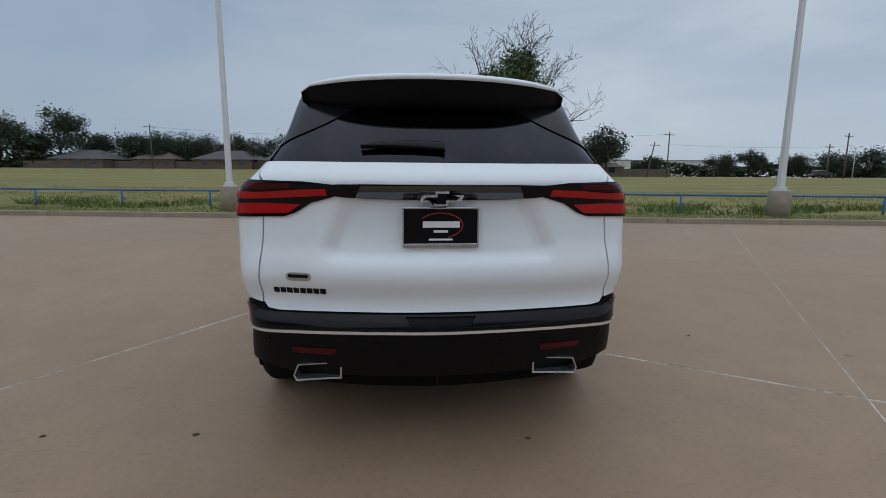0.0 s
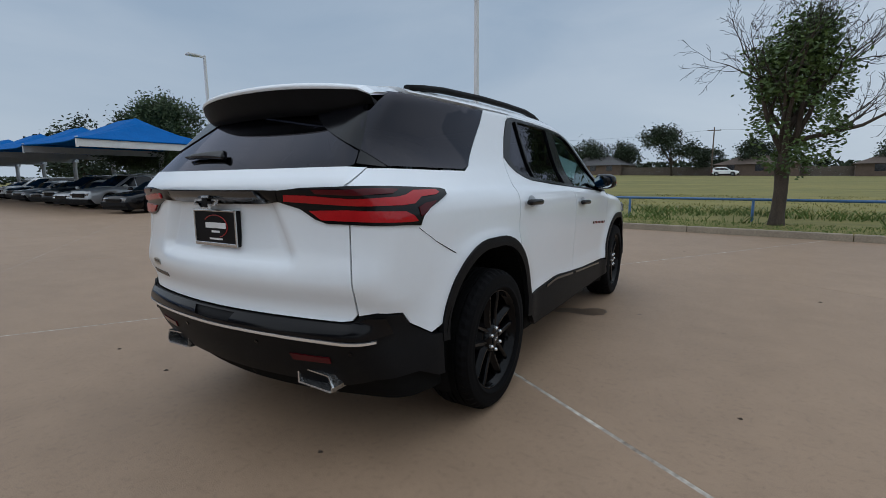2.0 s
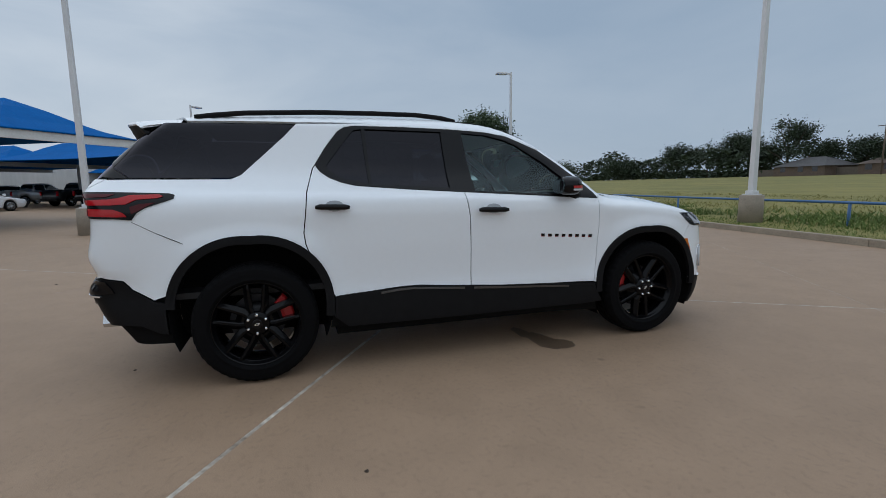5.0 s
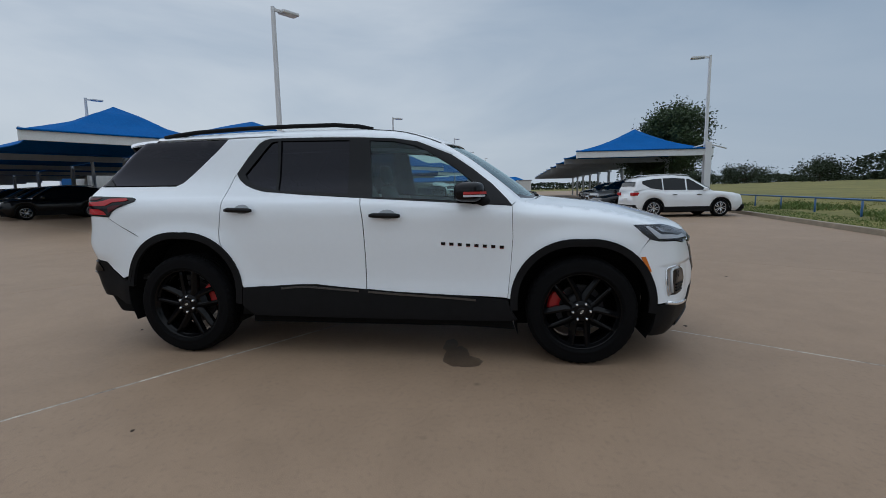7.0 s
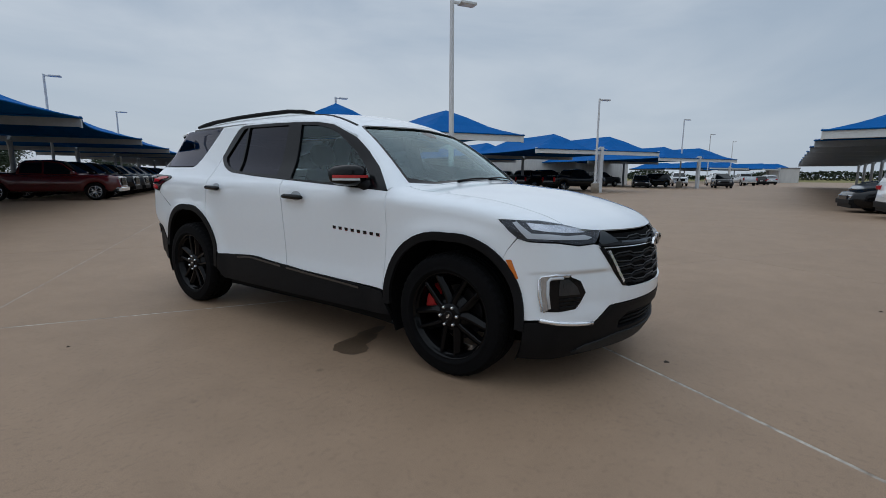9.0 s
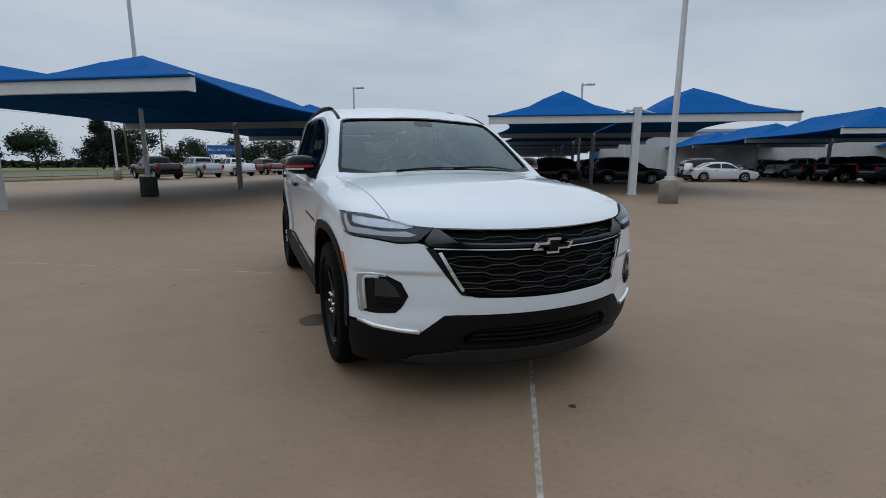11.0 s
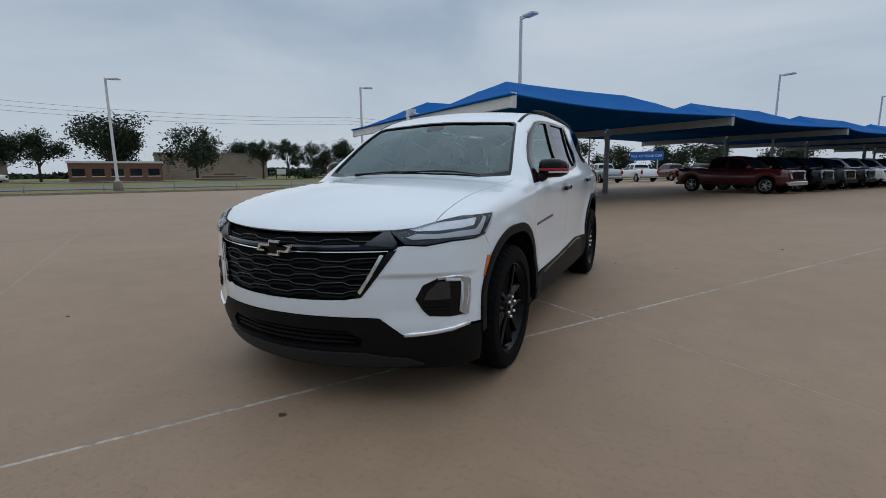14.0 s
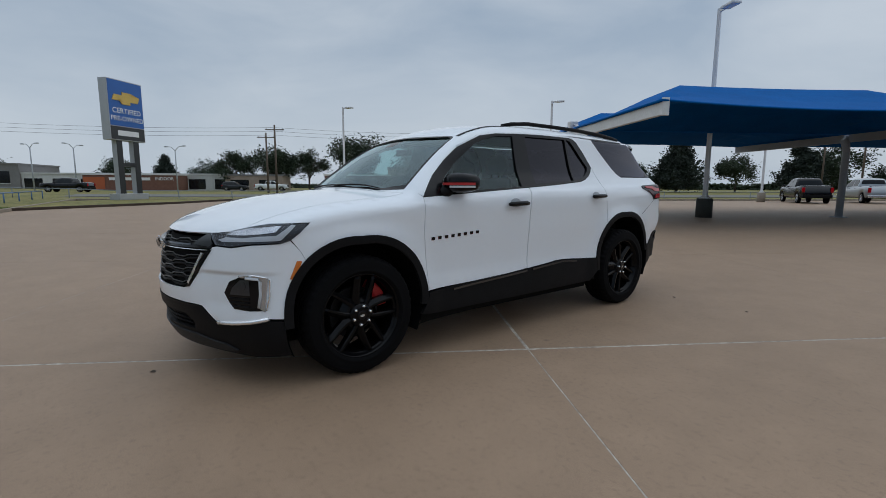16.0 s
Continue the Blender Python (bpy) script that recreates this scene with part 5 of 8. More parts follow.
    cross_emblem(bm, .092, .030, .010)
    e = part("emblem", bm, M["chrome"], gate, "bright edged cross-bar emblem")
    e.matrix_local = Matrix.Translation(p0)
    bm = bmesh.new()
    cross_emblem(bm, .092, .030, .004, .0085)
    o = part("emblem_face", bm, M["gloss_black"], e)
    o.matrix_local = Matrix.Translation((0, -.0095, 0))
    py = -2.545
    bm = bmesh.new()
    box(bm, -.158, .158, py - .012, py + .014, .985, 1.150, .004)
    pl = part("number_plate", bm, M["plate_black"], gate, "black dealer plate in a bright frame")
    bm = bmesh.new()
    for x0, x1, z0, z1 in ((-.160, -.153, .983, 1.152), (.153, .160, .983, 1.152), (-.153, .153, .983, 1.000), (-.153, .153, 1.143, 1.152)):
        box(bm, x0, x1, py - .019, py - .010, z0, z1, .003)
    part("plate_frame", bm, M["tip_steel"], pl)
    bars = [("mark_white", -.075, .080, 1.066, 1.092), ("mark_white", -.03, .030, 1.045, 1.055), ("mark_white", -.05, .05, 1.012, 1.020)]
    for key, x0, x1, z0, z1 in bars:
        bm = bmesh.new()
        box(bm, x0, x1, py - .0135, py - .0115, z0, z1)
        part("print_bar", bm, M[key], pl)
    bm = bmesh.new()
    tube(bm, [(.092 * math.cos(radians(a)), py - .013, 1.075 + .052 * math.sin(radians(a))) for a in range(-70, 150, 12)], .0022, 5)
    part("print_swoosh", bm, M["mark_red"], pl)
    # sticker and lettering bars
    c = RP((-.595, .858))[0]
    q = [(c[0] + .062 * math.copysign(abs(math.cos(radians(a))) ** .5, math.cos(radians(a))), c[1] + .018 * math.copysign(abs(math.sin(radians(a))) ** .5, math.sin(radians(a)))) for a in range(0, 360, 12)]
    st = patch("dealer_sticker", q, belt, M["silver"], gate, off=.002, thick=.002, step=.03, label="small silver capsule sticker")
    q = [(c[0] - .048, c[1] - .004), (c[0] + .048, c[1] - .004), (c[0] + .048, c[1] + .010), (c[0] - .048, c[1] + .010)]
    patch("print_bar", q, belt, M["gloss_black"], st, off=.0035, thick=.002, step=.03)
    for k in range(8):
        x0 = -.708 + k * .0288
        q = RP((x0, .784), (x0 + .0235, .783), (x0 + .0235, .806), (x0, .807))
        patch("letter_bar", q, belt, M["gloss_black"], gate, off=.003, thick=.003, step=.03)
    # wiper cover
    rows = []
    for i, (x, z, w) in enumerate(((-.33, 1.388, .006), (-.26, 1.395, .020), (-.12, 1.397, .030), (0.0, 1.392, .034), (.02, 1.380, .020))):
        p = on_skin(RP((x, z)), belt, .014)[0]
        rows.append((p, w * .62, .014, (0, .5, .86), (0, .86, -.5)))
    bm = bmesh.new()
    rounded_hull(bm, rows, 14)
    part("rear_wiper", bm, M["gloss_black"], gate, "black rear wiper under its cover", smooth=True)
    # rear bumper
    b = RP((0, .700), (.40, .700), (.70, .697), (.75, .705), (.77, .728), (.83, .735)) + SP((-2.285, .714), (-2.236, .655), (-2.118, .584), (-2.03, .570)) + SP(*arc_pts(ARCH_R, ARCH, 166, 190, 5)) + SP((-2.09, .378), (-2.20, .43)) + RP((.80, .44), (.66, .392), (0, .385))
    b[0], b[-1] = (0.0, b[0][1]), (0.0, b[-1][1])
    bmp = patch("rear_bumper", both(b), belt, M["satin_black"], car, off=.006, thick=.03, step=.04, gap=.002, label="satin black rear bumper")
    q = RP((0, .692), (.40, .692), (.74, .690), (.80, .724), (.845, .720), (.845, .640), (.80, .634), (0, .640))
    q[0], q[-1] = (0.0, q[0][1]), (0.0, q[-1][1])
    hand = RP((0, .684), (.150, .684), (.125, .650), (0, .646))
    hand[0], hand[-1] = (0.0, hand[0][1]), (0.0, hand[-1][1])
    patch("step_pad", both(q), belt, M["gloss_black"], bmp, off=.016, thick=.012, step=.018, holes=[both(hand)])
    half = RP((.001, .629), (.2, .630), (.4, .629), (.6, .626), (.75, .623), (.82, .622))
    q = ribbon([(-a, z) for a, z in half[::-1]] + half, .009)
    patch("bumper_strip", q, belt, M["chrome"], bmp, off=.018, thick=.012, step=.02)
    for sg in sides:
        q = RP((.442, .545), (.640, .545), (.638, .517), (.452, .514))
        patch("reflector", q, belt, M["dark_red"], bmp, off=.012, thick=.01, side=sg, step=.03)
        for xx in (.27, .74):
            c = RP((xx, .575))[0]
            q = [(c[0] + .009 * math.cos(radians(a)), c[1] + .009 * math.sin(radians(a))) for a in range(0, 360, 36)]
            patch("parking_sensor", q, belt, M["gloss_black"], bmp, off=.011, thick=.004, side=sg, step=.03)
        # exhaust end
        bm = bmesh.new()
        outer = [(.432, .384), (.634, .379), (.645, .405), (.624, .456), (.446, .462), (.431, .438)]
        inner = [(.440, .391), (.628, .386), (.637, .406), (.618, .449), (.452, .455), (.439, .436)]
        y_out, y_in = -2.492, -2.36
        ro = [[bm.verts.new((sg * x, y, z)) for x, z in poly] for poly, y in ((outer, y_in), (outer, y_out + .01), ([(a * .99 + .005, c) for a, c in outer], y_out), (inner, y_out + .002), (inner, y_in))]
        for r0, r1 in zip(ro, ro[1:]):
            for k in range(6):
                bm.faces.new((r0[k], r0[(k + 1) % 6], r1[(k + 1) % 6], r1[k]))
        bm.faces.new(ro[-1])
        bmesh.ops.recalc_face_normals(bm, faces=bm.faces)
        part("exhaust_tip", bm, M["tip_steel"], car, "bright trapezoid exhaust end")
        bm = bmesh.new()
        vs = [bm.verts.new((sg * x, y_in - .06, z)) for x, z in inner]
        bm.faces.new(vs)
        part("exhaust_bore", bm, M["liner"], car)

    # ---- nose: fascia, grille, chin
    fasc = FP((0, .520), (.50, .516), (.55, .510), (.60, .465), (.65, .418), (.75, .424), (.86, .440)) + SF((2.12, .462), (1.99, .452)) + SF(*arc_pts(ARCH_F, ARCH, 5, 46, 8)) + SF((1.93, .85), (1.985, .915), (2.046, .900)) + FP((.859, .894), (.748, .873), (.66, .879), (.628, .872), (.612, .855), (.478, .628), (.40, .608), (.2, .602), (0, .600))
    fasc[0], fasc[-1] = (0.0, fasc[0][1]), (0.0, fasc[-1][1])
    patch("front_bumper", both(fasc), nose, M["paint"], car, gap=.002, step=.024, label="white front bumper skin")
    gr = FP((0, .936), (.30, .941), (.55, .948), (.585, .94), (.625, .872), (.478, .626), (.40, .606), (0, .598))
    gr[0], gr[-1] = (0.0, gr[0][1]), (0.0, gr[-1][1])
    gri = patch("grille", both(gr), nose, M["liner"], car, off=-.035, thick=0, step=.05, label="black grille with dark wavy bars")
    # wavy bars
    for row in range(6):
        z0 = .805 - .040 * row
        w = .560 - (.805 - z0) / .2 * .098
        if row == 5:
            z0, w = .905, .50
        pts = []
        n = 60
        for i in range(n + 1):
            x = -w + 2 * w * i / n
            ph = (x / .30 + (.5 if row % 2 else 0)) % 1.0
            wave = np.interp(ph, [0, .10, .22, .50, .60, .72, 1.0], [0, .0, .014, .010, .010, -.004, 0])
            pts.append((x, z0 + float(wave) - .016 * (1 - (x / .5) ** 2) * .4))
        rope("grille_bar", FP(*pts), nose, -.014, .0036, M["grille_line"], gri, n=6)
        rope("grille_mesh", FP(*[(x, z - .020) for x, z in pts]), nose, -.024, .0085, M["satin_black"], gri, n=6)
    q = FP((0, .874), (.30, .877), (.628, .884), (.628, .864), (.30, .855), (0, .851))
    q[0], q[-1] = (0.0, q[0][1]), (0.0, q[-1][1])
    patch("upper_bar", both(q), nose, M["gloss_black"], gri, off=.004, thick=.04, step=.03)
    half = FP((.001, .868), (.3, .872), (.46, .878))
    patch("chrome_line", ribbon([(-a, z) for a, z in half[::-1]] + half, .010), nose, M["dark_chrome"], gri, off=.008, thick=.006, step=.03)
    half = FP((.001, .842), (.3, .846), (.59, .852))
    patch("chrome_line", ribbon([(-a, z) for a, z in half[::-1]] + half, .005), nose, M["chrome"], gri, off=-.002, thick=.006, step=.03)
    for sg in sides:
        q = FP((.480, .882), (.500, .900), (.555, .945), (.582, .942), (.628, .890), (.610, .872))
        patch("grille_wing", q, nose, M["grille_line"], gri, off=.006, thick=.02, side=sg, step=.03)
        q = FP((.628, .858), (.590, .850), (.462, .640), (.44, .618), (.478, .624))
        patch("grille_frame", q, nose, M["gloss_black"], gri, off=.004, thick=.03, side=sg, step=.03)
        q = FP((.572, .832), (.556, .836), (.462, .650), (.474, .640))
        patch("chrome_blade", q, nose, M["chrome"], gri, off=.008, thick=.012, side=sg, step=.03)
    p0 = on_skin([(0.0, .852)], nose, .014)[0]
    bm = bmesh.new()
    cross_emblem(bm, .122, .040, .012)
    e = part("emblem", bm, M["chrome"], gri, "bright edged cross-bar emblem")
    e.matrix_local = Matrix.Translation(p0) @ Matrix.Rotation(math.pi, 4, "Z")
    bm = bmesh.new()
    cross_emblem(bm, .122, .040, .004, .0105)
    o = part("emblem_face", bm, M["gloss_black"], e)
    o.matrix_local = Matrix.Translation((0, -.0115, 0))
    ch = FP((0, .516), (.50, .512), (.55, .506), (.60, .460), (.65, .410), (.75, .414), (.86, .428)) + SF((2.12, .448), (2.04, .443)) + SF(*arc_pts(ARCH_F, ARCH, 2, -22, 4)) + SF((2.10, .215)) + FP((.80, .205), (.443, .222), (0, .215))
    ch[0], ch[-1] = (0.0, ch[0][1]), (0.0, ch[-1][1])
    lowg = FP((0, .449), (.39, .444), (.46, .400), (.45, .350), (0, .340))
    lowg[0], lowg[-1] = (0.0, lowg[0][1]), (0.0, lowg[-1][1])
    low = patch("lower_bumper", both(ch), nose, M["satin_black"], car, off=.004, thick=.03, holes=[both(lowg)], step=.04, label="black lower bumper with an air intake")
    patch("intake_back", both(lowg), nose, M["liner"], low, off=-.04, thick=0, step=.06)
    for z0 in (.425, .398, .371):
        half = FP((.001, z0), (.2, z0), (.42, z0 + .002))
        rope("intake_slat", [(-a, z) for a, z in half[::-1]] + half, nose, -.012, .007, M["satin_black"], low, n=6)
    lipq = FP((0, .318), (.45, .322), (.56, .300), (.66, .285), (.72, .245), (.60, .235), (0, .238))
    lipq[0], lipq[-1] = (0.0, lipq[0][1]), (0.0, lipq[-1][1])
    patch("chin_spoiler", both(lipq), nose, M["grain_black"], low, off=.014, thick=.02, step=.04)

    # ---- mirrors
    for sg in sides:
        bm = bmesh.new()
        a, b = (0, 1, 0), (0, 0, 1)
        rows = [((sg * .925, .770, 1.250), .050, .052, a, b), ((sg * .945, .760, 1.255), .088, .068, a, b), ((sg * 1.00, .745, 1.258), .098, .072, a, b), ((sg * 1.065, .722, 1.258), .090, .067, a, b), ((sg * 1.105, .708, 1.257), .062, .050, a, b), ((sg * 1.116, .705, 1.257), .035, .032, a, b)]
        rounded_hull(bm, rows, 22)
        mr = part("wing_mirror", bm, M["gloss_black"], car, "black wing mirror with a red stripe and clear repeater", smooth=True)
        bm = bmesh.new()
        tube(bm, [(sg * .89, .88, 1.165), (sg * .965, .80, 1.205)], [.050, .035], 8)
        part("mirror_foot", bm, M["satin_black"], mr)
        for nm, key, z0, z1, k in (("stripe", "mark_red", 1.240, 1.258, 1.012), ("repeater", "lamp_white", 1.222, 1.236, 1.014)):
            verts, faces = [], []
            seq = [(.935, .852), (1.00, .845), (1.065, .814), (1.105, .772), (1.120, .725), (1.121, .70)] if nm == "stripe" else [(1.005, .8435), (1.065, .8145), (1.106, .772), (1.121, .725), (1.122, .70)]
            for x, y in seq:
                for z in (z0, z1):
                    verts.append((sg * (x + .002), y + .004, z))
            for x, y in seq:
                for z in (z0, z1):
                    verts.append((sg * (x - .012), y - .012, z))
            n = len(seq)
            for i in range(n - 1):
                c = 2 * i
                d = 2 * n + c
                faces += [(c, c + 2, c + 3, c + 1), (c + 1, c + 3, d + 3, d + 1), (c, d, d + 2, c + 2)]
            mesh_ob(nm, verts, faces, M[key], mr, smooth=False)
        bm = bmesh.new()
        vs = [bm.verts.new((sg * (1.02 + .080 * math.copysign(abs(math.cos(t)) ** .7, math.cos(t))), .640, 1.256 + .056 * math.copysign(abs(math.sin(t)) ** .7, math.sin(t)))) for t in [k * math.tau / 20 for k in range(20)]]
        bm.faces.new(vs)
        part("mirror_glass", bm, M["mirror"], mr)

    # ---- wheels
    for sg in sides:
        build_wheel(car, sg * .850, -1.535, .393, sg, 17 if sg > 0 else 40, 20 if sg > 0 else 160)
        build_wheel(car, sg * .853, 1.535, .393, sg, 52 if sg > 0 else 8, 160 if sg > 0 else 35)

    # ---- cabin
    def seat(x, y, z, w=.25):
        bm = bmesh.new()
        rounded_hull(bm, [((x, y - .08, z + .02), w, .07, (1, 0, 0), (0, 0, 1)), ((x, y + .12, z + .03), w + .01, .085, (1, 0, 0), (0, 0, 1)), ((x, y + .36, z + .05), w, .08, (1, 0, 0), (0, 0, 1)), ((x, y + .46, z + .04), w * .9, .05, (1, 0, 0), (0, 0, 1))], 16)
        rounded_hull(bm, [((x, y - .06, z + .05), w * .95, .07, (1, 0, 0), (0, 1, 0)), ((x, y - .12, z + .30), w, .075, (1, 0, 0), (0, 1, 0)), ((x, y - .19, z + .55), w * .9, .06, (1, 0, 0), (0, 1, 0)), ((x, y - .215, z + .63), w * .7, .04, (1, 0, 0), (0, 1, 0))], 16)
        rounded_hull(bm, [((x, y - .215, z + .66), .08, .03, (1, 0, 0), (0, 1, 0)), ((x, y - .22, z + .70), .13, .05, (1, 0, 0), (0, 1, 0)), ((x, y - .235, z + .80), .12, .045, (1, 0, 0), (0, 1, 0)), ((x, y - .24, z + .84), .08, .03, (1, 0, 0), (0, 1, 0))], 14)
        tube(bm, [(x - .05, y - .2, z + .6), (x - .05, y - .22, z + .7)], .007, 6)
        tube(bm, [(x + .05, y - .2, z + .6), (x + .05, y - .22, z + .7)], .007, 6)
        part("seat", bm, M["seat"], car)

    for sg in sides:
        seat(sg * .40, .02, .68)
        seat(sg * .43, -.95, .70)
    seat(0.0, -1.72, .72, .42)
    bm = bmesh.new()
    rounded_hull(bm, [((-.78, .82, 1.02), .20, .16, (0, 1, 0), (0, 0, 1)), ((-.40, .84, 1.06), .24, .15, (0, 1, 0), (0, 0, 1)), ((0, .88, 1.05), .26, .15, (0, 1, 0), (0, 0, 1)), ((.40, .86, 1.04), .24, .15, (0, 1, 0), (0, 0, 1)), ((.78, .82, 1.02), .20, .16, (0, 1, 0), (0, 0, 1))], 16)
    part("dashboard", bm, M["cabin"], car)
    bm = bmesh.new()
    c0 = Vector((-.40, .52, 1.06))
    ring = [c0 + Vector((.185 * math.cos(t), .07 * math.sin(t), .17 * math.sin(t))) for t in [k * math.tau / 24 for k in range(25)]]
    tube(bm, ring, .016, 8, cap=False)
    tube(bm, [c0 + Vector((-.17, 0, 0)), c0 + Vector((0, .02, -.01)), c0 + Vector((.17, 0, 0))], .018, 6)
    tube(bm, [c0, c0 + Vector((0, .22, -.08))], .03, 8)
    part("steering_wheel", bm, M["cabin"], car)
    bm = bmesh.new()
    box(bm, -.11, .11, .56, .59, 1.50, 1.56, .012)
    part("inside_mirror", bm, M["cabin"], car)
    bm = bmesh.new()
    box(bm, .30, .58, .93, 1.08, 1.205, 1.208)
    part("paper_sheet", bm, M["paper"], car)
    bm = bmesh.new()
    box(bm, -.80, .80, -2.2, .95, .56, .60)
    box(bm, -.14, .14, -.2, .75, .60, .88, .03)
    part("cabin_floor", bm, M["cabin"], car)
    return car


build_car()


# ---------------------------------------------------------------- trees
rng = np.random.default_rng(7)


def leaf_mesh(name, centers, size, material, parent, flat=0.6, aspect=0.55):
    """Many small four-sided leaves round the given places."""
    n = len(centers)
    c = np.asarray(centers, float)
    a = rng.normal(size=(n, 3))
    a[:, 2] *= flat
    a /= np.linalg.norm(a, axis=1)[:, None]
    b = np.cross(a, rng.normal(size=(n, 3)))
    b /= np.linalg.norm(b, axis=1)[:, None]
    s = (size * rng.uniform(0.6, 1.4, n))[:, None]
    q = np.stack([c - a * s, c + b * s * aspect * 0.8 - a * s * 0.1, c + a * s, c - b * s * aspect * 0.8 - a * s * 0.1], 1).reshape(-1, 3)
    f = np.arange(4 * n).reshape(-1, 4)
    me = bpy.data.meshes.new(name)
    me.from_pydata(q.tolist(), [], f.tolist())
    me.materials.append(material)
    ob = new(name, me)
    ob.parent = parent
    return ob


def far_tree(x, y, h, w, kind="leafy", clump=95, per=62, bole=0.22, leaf=None, group="trees beyond the lot", label=None, key="leaf_far"):
    """A tree some way off: trunk with limbs, crown of leaf clumps with gaps."""
    z = land(x, y)
    label = label or ("dark green pine with layered boughs beyond the road" if kind == "pine" else "leafy green shade tree beyond the lot")
    root = empty("tree", Matrix.Translation((x, y, z)), label, "tree", group)
    bm = bmesh.new()
    lean = rng.normal(0, 0.03 * h, 2)
    top_pt = (lean[0], lean[1], h * (0.95 if kind == "pine" else 0.62))
    tube(bm, [(0, 0, -0.3), (lean[0] * 0.3, lean[1] * 0.3, h * 0.25), top_pt], [h * 0.028, h * 0.022, h * 0.006], 7)
    cen = []
    if kind == "pine":
        n = 11
        for i in range(n):
            f = i / (n - 1)
            zz = h * (0.22 + 0.76 * f)
            r = w / 2 * (1 - f) ** 0.75 + 0.25
            for k in range(max(3, int(8 * (1 - f) + 2))):
                a = rng.uniform(0, math.tau)
                rr = r * rng.uniform(0.5, 1.05)
                e = (rr * math.cos(a), rr * math.sin(a), zz - 0.06 * rr)
                tube(bm, [(0, 0, zz), e], [0.05, 0.015], 4, False)
                for m in range(5):
                    t = rng.uniform(0.3, 1.05)
                    cen.append((e[0] * t, e[1] * t, zz + (e[2] - zz) * t + 0.05, 0.14 * w * 0.35))
    else:
        for i in range(7):
            a = i * math.tau / 7 + rng.uniform(-0.4, 0.4)
            r = w * rng.uniform(0.25, 0.42)
            zz = h * rng.uniform(0.5, 0.9)
            st = h * rng.uniform(0.2, 0.4)
            tube(bm, [(lean[0] * 0.3, lean[1] * 0.3, st), (0.5 * r * math.cos(a), 0.5 * r * math.sin(a), (st + zz) / 2 + 0.03 * h), (r * math.cos(a), r * math.sin(a), zz)], [h * 0.012, h * 0.008, h * 0.003], 5, False)
        lobes = []
        for i in range(9):
            a = rng.uniform(0, math.tau)
            r = w / 2 * math.sqrt(rng.uniform(0.05, 0.72))
            lobes.append((r * math.cos(a), r * math.sin(a), h * rng.uniform(0.42, 0.88) - 0.05 * r, w * rng.uniform(0.14, 0.24)))
        lobes.append((lean[0], lean[1], h * 0.86, w * 0.2))
        for i in range(clump):
            lx, ly, lz, lr = lobes[rng.integers(len(lobes))]
            d = rng.normal(size=3)
            d /= np.linalg.norm(d)
            rr = lr * rng.uniform(0.45, 1.1)
            cen.append((lx + d[0] * rr, ly + d[1] * rr, max(h * bole, lz + d[2] * rr * 0.85), w * 0.062))
    part("trunk", bm, M["bark"], root)
    pts = []
    for cx, cy, cz, cr in cen:
        pts += (rng.normal(size=(per, 3)) * cr + (cx, cy, cz)).tolist()
    leaf_mesh("crown", pts, leaf or 0.016 * w + 0.085, M["conifer" if kind == "pine" else key], root)
    return root


